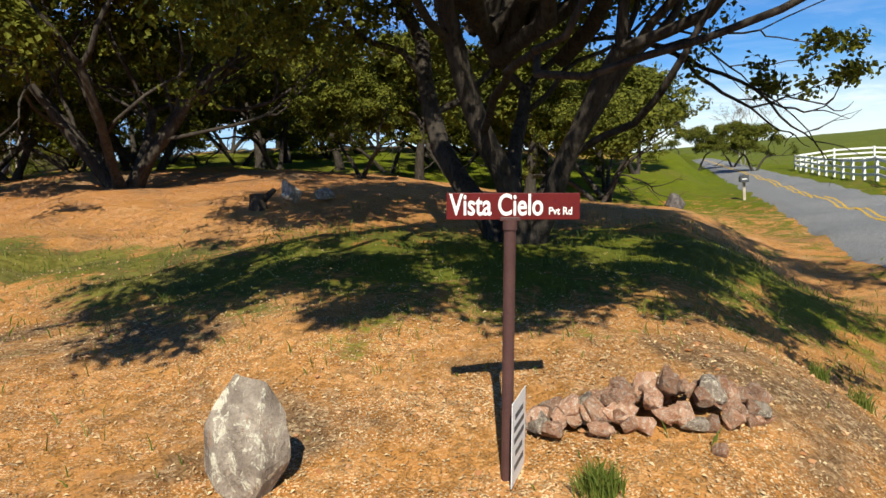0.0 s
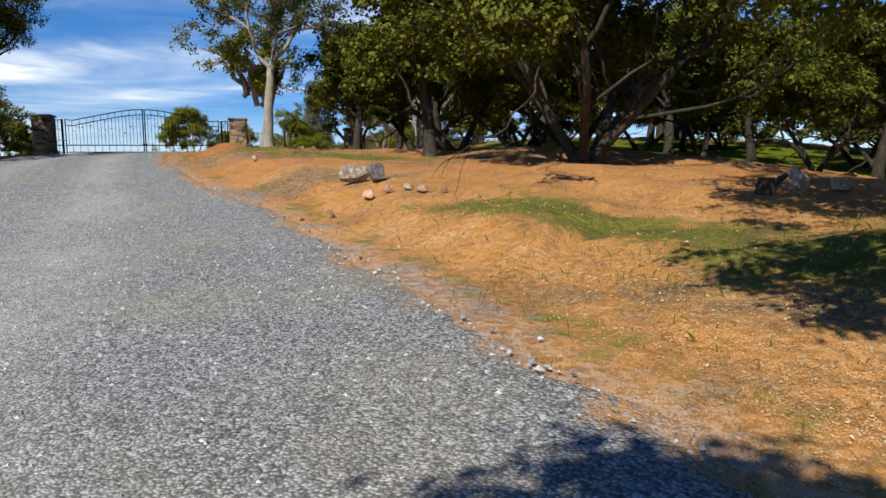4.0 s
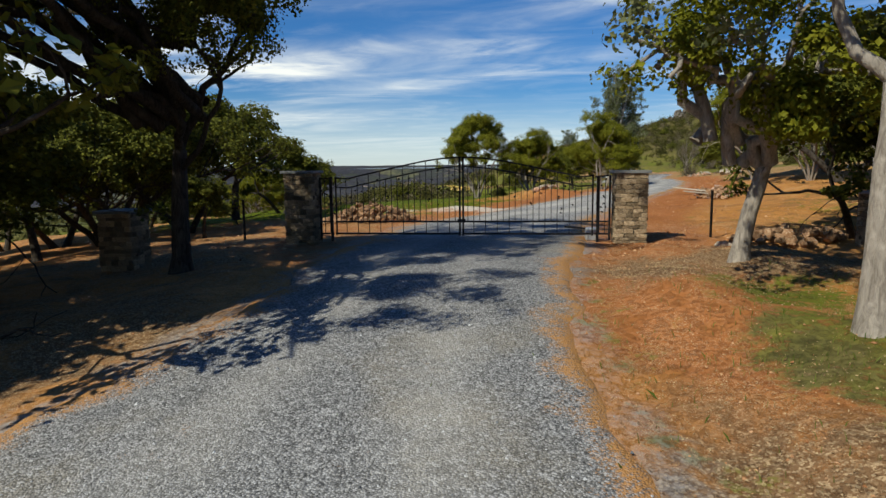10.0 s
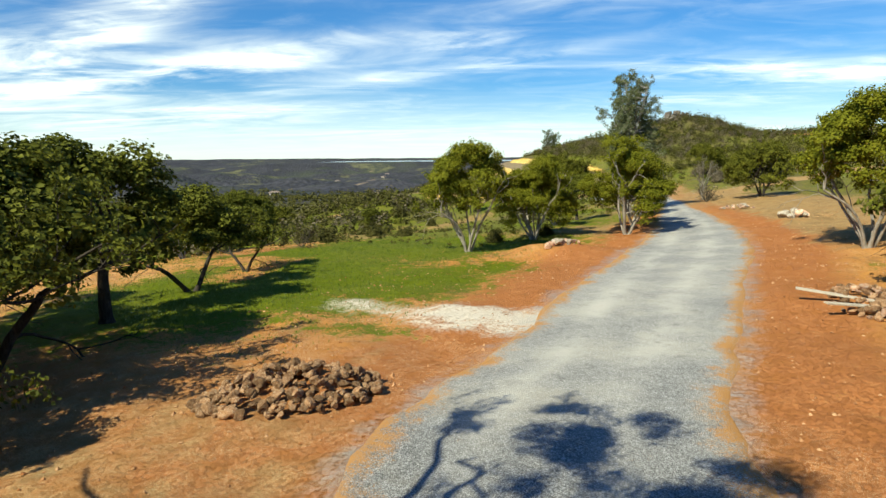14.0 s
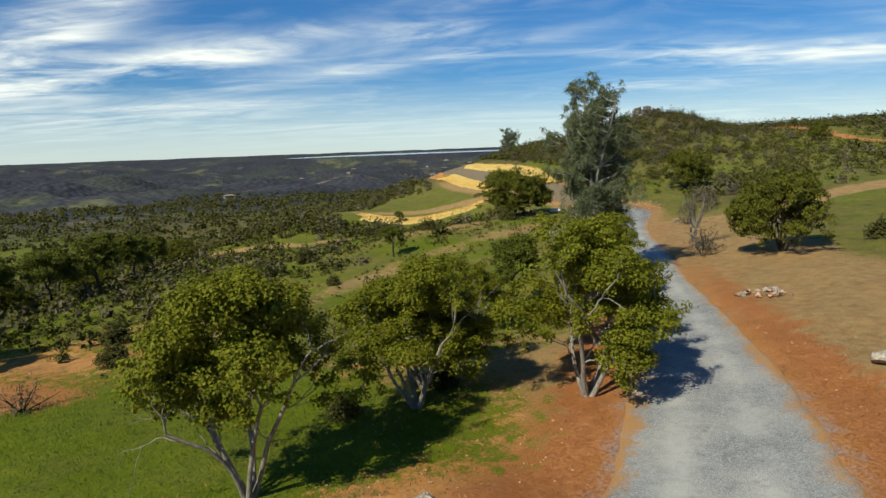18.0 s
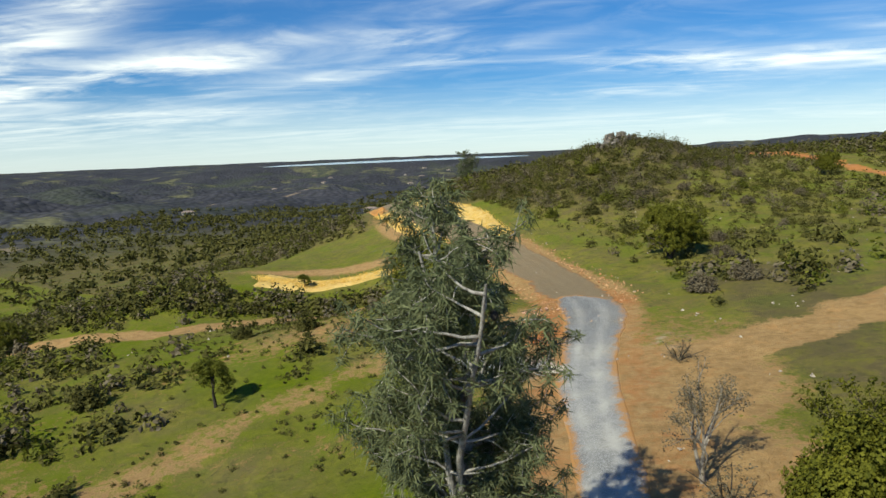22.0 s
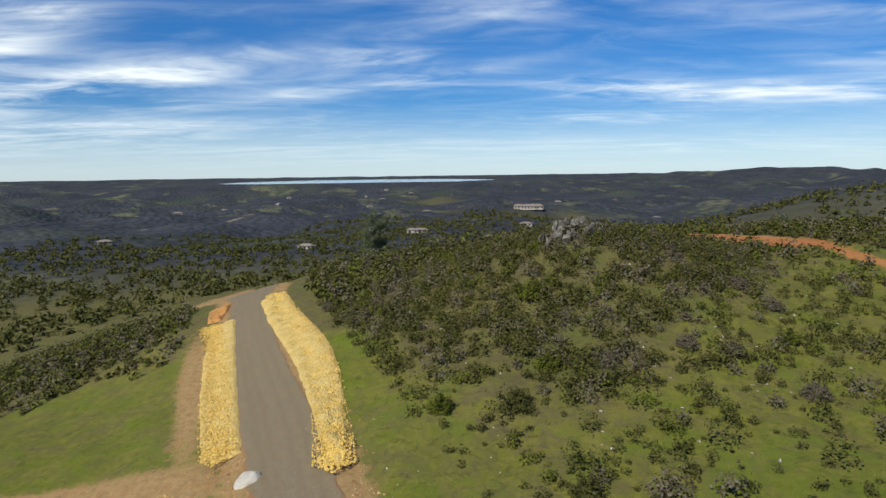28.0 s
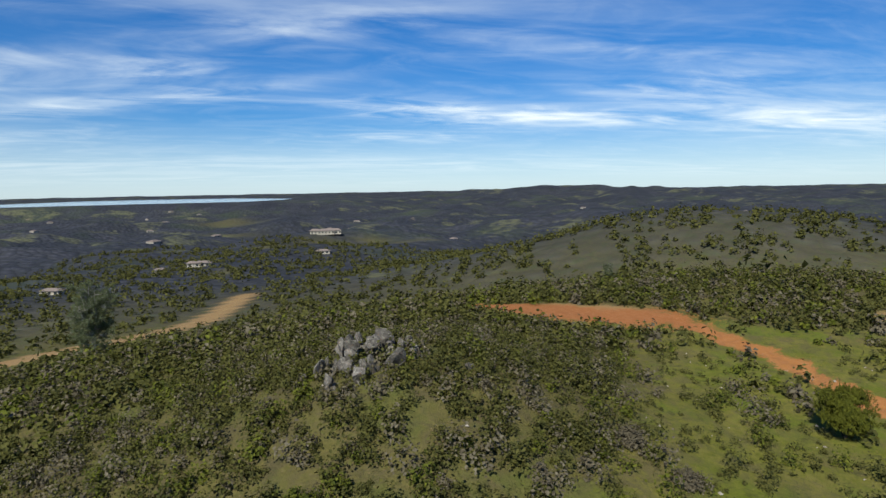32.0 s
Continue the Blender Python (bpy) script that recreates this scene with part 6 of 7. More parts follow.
pillar(GL.x, GL.y, 0.80, 1.96, "square ledgestone gate pillar with a slate cap, in shade", 1)
pillar(GR.x, GR.y, 0.80, 1.80, "square ledgestone gate pillar with a slate cap, in sun", 2)
pillar(-36.1, 13.5, 0.86, 1.45, "shorter ledgestone wing pillar under the oak", 3)
pillar(-23.4, 26.9, 0.86, 1.25, "shorter ledgestone wing pillar among the grove", 4)

Z_GATE = 3.60


def bar(a, b, w, d):
    """A square bar between two points in the gate's plane (x along, z up)."""
    a, b = Vector(a), Vector(b)
    bm = bmesh.new()
    L = (b - a).length
    q = (b - a).to_track_quat("Z", "Y").to_matrix().to_4x4()
    bmesh.ops.create_cube(bm, size=1, matrix=Matrix.Translation((a + b) / 2) @ q @ Matrix.Diagonal((w, d, L, 1)))
    return bm


def arch(v, top):
    """Height of the gate's rails, v from the hinge (0) to the meeting stile (1)."""
    u = max(0.0, min(1.0, (v - 0.12) / 0.88))
    s = u * u * (3 - 2 * u) * 0.55 + (1 - (1 - u) ** 2) * 0.45
    return top + 0.06 + 0.51 * s - 0.03 * math.sin(min(1, v / 0.2) * math.pi)


def curved_rail(top, length, w):
    bm = bmesh.new()
    n = 26
    rings = []
    for i in range(n + 1):
        v = i / n
        x, z = v * length, arch(v, top)
        rings.append([bm.verts.new((x, dy * w * 0.5, z + dz * w * 0.4)) for dy, dz in ((-1, -1), (1, -1), (1, 1), (-1, 1))])
    for a, b in zip(rings[:-1], rings[1:]):
        for k in range(4):
            bm.faces.new((a[k], a[(k + 1) % 4], b[(k + 1) % 4], b[k]))
    bm.faces.new(rings[0]); bm.faces.new(rings[-1][::-1])
    bmesh.ops.recalc_face_normals(bm, faces=bm.faces[:])
    return bm


def iron_leaf():
    bm = bmesh.new()
    pts = ((0, 0), (0.03, 0.035), (0.02, 0.05), (0.035, 0.075), (0, 0.11), (-0.035, 0.075), (-0.02, 0.05), (-0.03, 0.035))
    f = bm.faces.new([bm.verts.new((x, -0.004, z)) for x, z in pts])
    e = bmesh.ops.extrude_face_region(bm, geom=[f])
    bmesh.ops.translate(bm, verts=[g for g in e["geom"] if isinstance(g, bmesh.types.BMVert)], vec=(0, 0.008, 0))
    bmesh.ops.recalc_face_normals(bm, faces=bm.faces[:])
    me = bpy.data.meshes.new("iron_leaf")
    bm.to_mesh(me)
    bm.free()
    me.materials.append(IRON)
    return me


LEAF_ME = iron_leaf()


def gate_leaf(mirror, label):
    """One leaf, built from its hinge post; mirrored for the other."""
    sgn = -1 if mirror else 1
    side = 0.44
    L = HALF - side - 0.015
    hinge = -HALF + side if not mirror else HALF - side
    m = pose(GC.x, GC.y, Z_GATE, 0, 0, TURN_GATE) @ Matrix.Translation((hinge, 0, 0)) @ Matrix.Diagonal((sgn, 1, 1, 1))
    rot = pose(GC.x, GC.y, Z_GATE, 0, 0, TURN_GATE) @ Matrix.Translation((hinge, 0, 0)) @ (pose(0, 0, 0, 0, 0, 180) if mirror else Matrix.Identity(4))
    g = empty("gate_leaf", rot, label, "gate", "double driveway gate")
    r = np.random.RandomState(70 + mirror)
    part("hinge_stile", bar((0.03, 0, 0.02), (0.03, 0, arch(0.0, 1.55)), 0.04, 0.04), IRON, g)
    part("meeting_stile", bar((L - 0.03, 0, 0.02), (L - 0.03, 0, arch(1, 1.55) + 0.01), 0.05, 0.05), IRON, g)
    part("top_rail", curved_rail(1.55, L, 0.05), IRON, g, "curved iron top rail")
    part("second_rail", curved_rail(1.30, L, 0.045), IRON, g, "curved iron second rail")
    part("mid_rail", bar((0, 0, 0.40), (L, 0, 0.40), 0.045, 0.045), IRON, g)
    part("bottom_rail", bar((0, 0, 0.07), (L, 0, 0.07), 0.05, 0.05), IRON, g)
    n = 22
    for k in range(1, n):
        v = k / n
        long = k % 2 == 0
        top = arch(v, 1.55) if long else arch(v, 1.30)
        low = 0.07 if long else 0.40
        part("picket", bar((v * L, 0, low), (v * L, 0, top), 0.018, 0.018), IRON, g)
        if r.rand() < 0.85:
            for _ in range(r.randint(1, 4)):
                o = new("iron_leaf", LEAF_ME)
                o.parent = g
                zz = top - 0.1 - r.rand() * (0.75 if r.rand() < 0.7 else 1.1)
                o.matrix_local = pose(v * L + 0.04 * r.randn(), -0.02, max(0.5, zz), 0, r.randint(0, 360), r.randint(-40, 40)) @ Matrix.Scale(0.7, 4)
    part("latch", box(0.12, 0.06, 0.10, 0.008, (L - 0.03, -0.02, 0.42)), IRON, g, "iron latch")
    return g


def side_panel(mirror, label):
    x0, x1 = (-HALF, -HALF + 0.44) if not mirror else (HALF - 0.44, HALF)
    g = empty("gate_side_panel", pose(GC.x, GC.y, Z_GATE, 0, 0, TURN_GATE), label, "gate panel")
    r = np.random.RandomState(90 + mirror)
    post = x1 - 0.03 if not mirror else x0 + 0.03
    wall = x0 + 0.03 if not mirror else x1 - 0.03
    part("wall_post", bar((wall, 0, -0.1), (wall, 0, 1.62), 0.05, 0.05), IRON, g)
    part("gate_post", bar((post - 0.035 * (1 if not mirror else -1) * 2, 0, -0.15), (post - 0.035 * (1 if not mirror else -1) * 2, 0, 1.58), 0.065, 0.065), IRON, g, "iron hinge post")
    for z in (1.57, 0.40, 0.07):
        part("rail", bar((x0 + 0.02, 0, z), (x1 - 0.05, 0, z + (0.04 if z > 1 else 0)), 0.04, 0.04), IRON, g)
    for u in (0.33, 0.66):
        x = x0 + (x1 - x0) * u
        part("picket", bar((x, 0, 0.07), (x, 0, 1.57), 0.018, 0.018), IRON, g)
        for _ in range(6):
            o = new("iron_leaf", LEAF_ME)
            o.parent = g
            o.matrix_local = pose(x + 0.06 * r.randn(), -0.02, 0.6 + 0.9 * r.rand(), 0, r.randint(0, 360), r.randint(-40, 40)) @ Matrix.Scale(0.7, 4)
    return g


gate_leaf(0, "black wrought-iron gate leaf with vine leaves and an arched top")
gate_leaf(1, "black wrought-iron gate leaf with vine leaves, closed against its pair")
side_panel(0, "narrow fixed iron panel beside the shaded pillar")
side_panel(1, "narrow fixed iron panel beside the sunlit pillar")
opener = empty("gate_opener", pose(GR.x - 0.95, GR.y - 0.35, float(surface_z(GR.x - 0.95, GR.y - 0.35)), 0, 0, TURN_GATE), "small grey gate opener box at the pillar's foot", "gate opener")
part("housing", box(0.30, 0.28, 0.34, 0.03, (0, 0, 0.17)), STEEL, opener)
part("arm", bar((0, 0, 0.3), (-0.7, 0.05, 0.36), 0.05, 0.05), IRON, opener)


def t_post(x, y, label):
    p = empty("fence_post", pose(x, y, float(surface_z(x, y))), label, "fence post", "steel fence posts")
    part("stake", box(0.045, 0.045, 1.45, 0.006, (0, 0, 0.55)), IRON, p)
    part("fin", box(0.012, 0.075, 1.45, 0.002, (0.02, 0, 0.55)), IRON, p)
    return p


for x, y in ((-27.2, 26.0), (-37.9, 17.4), (-24.9, 30.0), (-40.8, 16.2), (-21.6, 33.5)):
    t_post(x, y, "thin dark steel fence post on bare soil")


# ---- straw mulch, heaps, pallet and pipe along the earth road ----
def heap_strip(name, rows, mat, tall, label, category, seed, across=12):
    """A long low heap of loose stuff over the ground."""
    r = np.random.RandomState(seed)
    a = smooth_rows(rows, 3)
    L = np.hypot(*np.diff((a[:, :2] + a[:, 2:]) / 2, axis=0).T).sum()
    n = int(L / (0.35 if L > 5 else 0.12))
    verts = []
    for i in range(n):
        k = i * (len(a) - 1.001) / (n - 1)
        row = a[int(k)] * (1 - k % 1) + a[int(k) + 1] * (k % 1)
        p, q = row[:2], row[2:]
        end = min(1, i / 4, (n - 1 - i) / 4)
        wob = 0.25 * noise.noise(Vector((i * 0.12, seed, 0)))
        for j in range(across + 1):
            u = j / across
            x, y = p + (q - p) * (u + wob * 0.25 * (1 if j in (0, across) else 0.5))
            lump = 0.55 + 0.45 * noise.noise(Vector((x * 0.9, y * 0.9, seed))) + 0.35 * noise.noise(Vector((x * 2.7, y * 2.7, seed)))
            z = float(surface_z(x, y)) + (tall * (4 * u * (1 - u)) ** 0.6 * lump * end + 0.03 if 0 < j < across else -0.1)
            verts.append((x, y, z))
    faces = [(i * (across + 1) + j, (i + 1) * (across + 1) + j, (i + 1) * (across + 1) + j + 1, i * (across + 1) + j + 1) for i in range(n - 1) for j in range(across)]
    ob = linked(name, verts, faces, mat, None, True)
    return tagged(ob, label, category)


heap_strip("straw_mulch", [(-139, 113.8, -135, 108.6), (-131.5, 116.5, -128.8, 112.8), (-126, 121.2, -124.3, 118.7), (-119.5, 127, -118.3, 125.2)], MULCH, 0.5, "band of yellow straw mulch below the cleared pad", "straw mulch", 1)
heap_strip("straw_mulch", [(-157, 152, -155.2, 154.9), (-147, 145.2, -144.3, 148.1), (-134, 137.4, -131.5, 140.3), (-121.5, 130.6, -119.0, 132.8)], MULCH, 0.5, "long heap of yellow straw mulch along the earth road", "straw mulch", 2)
heap_strip("straw_mulch", [(-157.3, 160.1, -158.5, 165.5), (-147.3, 154.3, -146.5, 158.6), (-127.9, 144.7, -127.2, 149.2), (-115, 136.6, -113.6, 138.6), (-110, 133.8, -109.2, 134.8)], MULCH, 0.7, "broad bank of pale yellow straw mulch on the road's cut", "straw mulch", 3)
heap_strip("gravel_heap", [(-116.2, 130.7, -115.9, 130.1), (-115.8, 131.3, -115.3, 129.6), (-115.0, 131.6, -114.5, 129.8), (-114.3, 131.3, -114.1, 130.7)], CHALK, 0.55, "small heap of white crushed rock on the earth road", "gravel heap", 4)
heap_strip("dirt_mound", [(-168, 158, -166, 161), (-163, 155, -161, 157), (-160.5, 153.5, -159, 155)], GROUND, 0.9, "mound of dug red soil at the road's end", "dirt mound", 5)
pallet = empty("pallet", pose(-76.5, 96.4, float(surface_z(-76.5, 96.4)) + 0.05, 0, 0, 25), "weathered wooden pallet lying at the drive's edge", "pallet")
for k in range(7):
    part("slat", box(1.7, 0.16, 0.03, 0.004, (0, -0.66 + 0.22 * k, 0.15)), TIMBER, pallet)
for k in range(3):
    part("bearer", box(0.09, 1.45, 0.11, 0.004, (-0.75 + 0.75 * k, 0, 0.075)), TIMBER, pallet)
pipe = empty("drain_pipe", pose(-95.3, 113.6, float(surface_z(-95.3, 113.6)), 0, 0, 20), "short pale culvert pipe beside a bush", "pipe")
pb = bmesh.new()
bmesh.ops.create_cone(pb, cap_ends=False, segments=20, radius1=0.32, radius2=0.32, depth=1.6, matrix=pose(0, 0, 0.3, 0, 90, 0))
bmesh.ops.solidify(pb, geom=pb.faces[:], thickness=0.05)
part("barrel", pb, STEEL, pipe)
for k, (x, y, a) in enumerate(((-35.2, 39.6, 20), (-34.4, 39.1, 55))):
    plank = empty("plank", pose(x, y, float(surface_z(x, y)) + 0.28, 4, 6, a), "grey weathered plank lying on the rubble", "plank")
    part("board", box(2.2, 0.2, 0.05, 0.006), TIMBER, plank)


# ---- far houses and the lake ----
def house(x, y, w, d, h, turn, label, wings=1):
    b = empty("house", pose(x, y, float(surface_z(x, y)) - 0.3, 0, 0, turn), label, "house", "houses in the valley")
    for k in range(wings):
        ox, s = (0, 1.0) if k == 0 else ((-1) ** k * w * 0.62, 0.6)
        part("wall", box(w * s, d * s, h, 0, (ox, 0, h / 2)), STUCCO, b, "cream stucco wall")
        rb = bmesh.new()
        e, rh = 0.7, h * 0.5
        pts = [rb.verts.new(p) for p in ((ox - w * s / 2 - e, -d * s / 2 - e, h), (ox + w * s / 2 + e, -d * s / 2 - e, h), (ox + w * s / 2 + e, d * s / 2 + e, h), (ox - w * s / 2 - e, d * s / 2 + e, h), (ox - w * s * 0.25, 0, h + rh), (ox + w * s * 0.25, 0, h + rh))]
        for f in ((0, 1, 5, 4), (1, 2, 5), (2, 3, 4, 5), (3, 0, 4), (3, 2, 1, 0)):
            rb.faces.new([pts[i] for i in f])
        part("roof", rb, ROOF, b, "brown hipped roof")
        for j in range(int(w * s / 3.2)):
            part("window", box(1.5, 0.12, 1.4, 0, (ox - w * s / 2 + 2 + 3.2 * j, -d * s / 2 - 0.03, h * 0.55)), GLASS_DARK, b, "dark window")
    return b


for x, y, w, d, h, t, k in ((-446, 672, 26, 14, 5.5, 35, 3), (-379, 566, 17, 10, 3.6, 30, 1), (-418, 478, 18, 9, 4, 40, 2), (-451, 472, 11, 8, 3.2, 50, 1), (-408, 361, 16, 9, 3.6, 20, 1), (-1165, 668, 26, 14, 6, 60, 1), (-591, 313, 15, 9, 4, 70, 1)):
    house(x, y, 0.62 * w, 0.62 * d, 0.7 * h, t, "cream stucco house with a brown hipped roof in the wooded valley" if k > 1 else "small pale house among the far woods", k)
r_ = np.random.RandomState(202)
for k in range(34):
    a, d = radians(-62 + 66 * r_.rand()), 620 + 1700 * r_.rand() ** 1.3
    house(-90 + d * math.sin(a), 134 + d * math.cos(a), 9 + 8 * r_.rand(), 7 + 3 * r_.rand(), 3 + 1.2 * r_.rand(), 180 * r_.rand(), "small pale house among the far woods")
lake_rim = [(math.radians(a), d) for a, d in ((-60, 2750), (-57, 2480), (-53, 2330), (-48, 2330), (-44, 2330), (-40, 2420), (-37, 2800), (-36, 3100), (-38, 3400), (-41, 3900), (-46, 4120), (-52, 4050), (-58, 3300))]
WATER = mottled("lake_water", (0.30, 0.36, 0.42), (0.34, 0.40, 0.46), 0.01, 0.2, 0.12, 0, 0.02, 0.01)
lake = linked("water", [(-90 + d * math.sin(a), 134 + d * math.cos(a), -4.0) for a, d in lake_rim], [tuple(range(len(lake_rim)))[::-1]], WATER)
tagged(lake, "pale distant lake in the valley", "lake", kind="structure")


# ---- brush, grass, litter and loose gravel ----
def open_ground(x, y):
    """Nought on roads, tracks, pads and heaps, one elsewhere."""
    k = smooth(-inside_strip(DRIVE, x, y), 1.8, 4.2) * smooth(-inside_strip(EARTH_ROAD, x, y), 5.0, 7.5)
    k = k * smooth(line_distance(TRACK_LOW, x, y), 1.6, 2.6) * smooth(line_distance(TRACK_EAST, x, y), 4.2, 6) * smooth(line_distance(TRACK_HILL, x, y), 1.6, 3.2) * smooth(line_distance(TRACK_FAR, x, y), 9, 14)
    pad = np.maximum.reduce([spot(x, y, -140, 128, 24, 15, 38), spot(x, y, -131, 119, 18, 7, 40), spot(x, y, -108, 212, 13, 6, 5), spot(x, y, -70, 222, 5, 2.5)])
    return k * (1 - smooth(pad, 0.22, 0.42))


def brush_density(x, y):
    c = 0.5 + 0.5 * waves(x, y, 17, 31)
    p = 0.20 * smooth(y - 0.2 * x, 142, 165) * (0.2 + c)
    p = np.maximum(p, 0.95 * smooth(y, 140, 158) * smooth(-x, 92, 104) * (0.70 + 0.6 * c))
    p = np.maximum(p, 0.9 * spot(x, y, -140, 190, 34, 26, 0))
    p = np.maximum(p, 0.75 * spot(x, y, -120, 161, 22, 9, -10) * (0.4 + c))
    p = np.maximum(p, 0.85 * smooth(y, 206, 222) * (0.5 + c))
    p = np.maximum(p, 0.95 * smooth(-x + 0.15 * y, 172, 200))
    hedge = line_distance([(-158, 84), (-131, 103), (-110, 115)], x, y)
    p = np.maximum(p, 1.0 * (1 - smooth(hedge, 3.2, 5.5)))
    p = np.maximum(p, 0.62 * smooth(-x - 0.25 * y, 116, 146) * (0.25 + c))
    p = np.maximum(p, 0.55 * smooth(-x - 0.2 * y, 66, 92) * (y < 112) * c)
    p = np.maximum(p, 0.30 * spot(x, y, -72, 126, 14, 9) * (0.4 + c))
    p = np.maximum(p, 0.38 * (y < 60) * smooth(-x, 95, 120) * (0.2 + c))
    near_meadow = smooth(x + 0.3 * y, -75, -60) * (y < 105)
    turnout = 1 - 0.93 * smooth(spot(x, y, -106, 95, 19, 9, 28), 0.15, 0.45)
    return p * open_ground(x, y) * (1 - near_meadow) * turnout


def clump_mesh(r, x, y, wide, tall, cards, leaf):
    """Leaf cards of many bushes at once: positions per bush, in lumpy domes."""
    idx = np.repeat(np.arange(len(x)), cards)
    n = len(idx)
    d = r.randn(n, 3)
    d /= np.linalg.norm(d, axis=1, keepdims=True)
    d[:, 2] = np.abs(d[:, 2])
    ph = idx * 1.7
    lump = 0.78 + 0.22 * np.sin(d[:, 0] * 5 + ph) * np.cos(d[:, 1] * 5 - ph) + 0.12 * r.randn(n)
    rad = lump * r.rand(n) ** 0.25
    z0 = surface_z(x, y)
    c = np.stack([x[idx] + d[:, 0] * rad * wide[idx] / 2, y[idx] + d[:, 1] * rad * wide[idx] / 2, z0[idx] + 0.05 + d[:, 2] * rad * tall[idx]], 1)
    nr = d * 0.9 + r.randn(n, 3) * 0.45 + np.array([0, 0, 0.25])
    nr /= np.linalg.norm(nr, axis=1, keepdims=True)
    a = np.cross(nr, r.randn(n, 3)); a /= np.linalg.norm(a, axis=1, keepdims=True)
    b = np.cross(nr, a)
    s = (leaf * (0.7 + 0.6 * r.rand(n)))[:, None] * np.clip(wide[idx], 0.6, 9)[:, None] ** 0.5
    v = np.stack([c - a * s * 0.5, c + b * s * 0.36 + nr * s * 0.12, c + a * s * 0.5, c - b * s * 0.36 + nr * s * 0.12], 1).reshape(-1, 3)
    return v, np.arange(n * 4).reshape(-1, 4)


def scattered(r, n, x0, x1, y0, y1, density):
    x, y = x0 + (x1 - x0) * r.rand(n), y0 + (y1 - y0) * r.rand(n)
    ok = r.rand(n) < density(x, y)
    return x[ok], y[ok]


r5 = np.random.RandomState(77)
bx, by = scattered(r5, 46000, -215, -20, 25, 300, brush_density)
kind = r5.rand(len(bx))
close_by = spot(bx, by, -104, 158, 32, 40, 0) > 0.35
for lo, hi, mat, name, label in ((0.0, 0.66, LEAF_BUSH, "chaparral", "dark green chaparral bushes covering the hillsides"), (0.66, 0.88, LEAF_GREYBUSH, "grey_brush", "grey leafless and sage brush among the green"), (0.88, 1.0, LEAF_OAK, "scrub_oak", "brighter green scrub oak bushes on the slopes")):
    sets = []
    for sel, cards, leaf in ((close_by, 110, 0.155), (~close_by, 34, 0.31)):
        k = (kind >= lo) & (kind < hi) & sel
        w = 1.05 + 2.2 * r5.rand(int(k.sum())) ** 1.6
        sets.append(clump_mesh(r5, bx[k], by[k], w, w * (0.62 + 0.30 * r5.rand(len(w))), cards, leaf))
    v, f = joined(sets)
    tagged(linked(name, v, f, mat), label, "brush", kind="stuff")
# knee-high brush dotted over the open slope
sx, sy = scattered(r5, 3600, -132, -58, 128, 206, lambda x, y: (0.25 + 0.75 * (waves(x, y, 9, 35) > 0)) * open_ground(x, y) * smooth(y - 0.2 * x, 142, 160))
w = 0.45 + 0.9 * r5.rand(len(sx)) ** 1.5
v, f = clump_mesh(r5, sx, sy, w, w * 0.7, 40, 0.16)
tagged(linked("low_brush", v, f, LEAF_BUSH), "low dark brush dotted over the grassy slope", "brush", kind="stuff")
hx2, hy2 = scattered(r5, 5200, -122, -58, 46, 116, lambda x, y: (0.12 + 0.5 * (waves(x, y, 8, 36) > 0.3) + 0.3 * smooth(y, 84, 92)) * open_ground(x, y) * smooth(-x - 0.5 * y, 22, 34) * smooth(-inside_strip(DRIVE, x, y), 4, 8))
w = 0.25 + 0.75 * r5.rand(len(hx2)) ** 2.2
v, f = clump_mesh(r5, hx2, hy2, w, w * 0.55, 30, 0.15)
tagged(linked("low_brush", v, f, LEAF_BUSH), "low herbs and small brush dotted over the meadow", "brush", kind="stuff")
# woods further down the slopes
fx, fy = scattered(r5, 24000, -620, 60, -60, 640, lambda x, y: 0.46 * smooth(np.hypot(x + 80, y - 110), 128, 165) * (0.35 + 0.65 * (waves(x, y, 70, 33) > -0.2)) * ((x < -150) | (y > 250)) * open_ground(x, y))
w = 3.0 + 3.6 * r5.rand(len(fx))
v, f = clump_mesh(r5, fx, fy, w, w * (0.6 + 0.3 * r5.rand(len(w))), 20, 0.64)
tagged(linked("far_woods", v, f, LEAF_BUSH), "dark evergreen woods on the slopes below the hill", "woods", kind="stuff")


# single bushes that stand apart
def bush(seed, mat, label, wide, tall, cards, leaf):
    r = np.random.RandomState(seed)
    base = empty("bush", pose(0, 0, 0), label, "bush", "bushes on the slope")
    stems = [tube(*limb(r, (0.1 * r.randn(), 0.1 * r.randn(), -0.1), (r.randn() * 0.5, r.randn() * 0.5, 1), tall * 0.8, 0.05, 0.015, 0.2, 0.02, 5)[:2], 5) for _ in range(7)]
    v, f = joined(stems)
    linked("stem", v, f, BARK_DARK, base, True)
    n = cards
    d = r.randn(n, 3); d /= np.linalg.norm(d, axis=1, keepdims=True); d[:, 2] = np.abs(d[:, 2])
    rad = (0.8 + 0.25 * np.sin(d[:, 0] * 6 + seed) * np.cos(d[:, 1] * 6) + 0.1 * r.randn(n)) * r.rand(n) ** 0.3
    tips = np.stack([d[:, 0] * rad * wide / 2, d[:, 1] * rad * wide / 2, 0.12 + d[:, 2] * rad * tall], 1)
    v, f = leaves(r, tips, 6, 0.13, leaf, d)
    linked("foliage", v, f, mat, base)
    return base


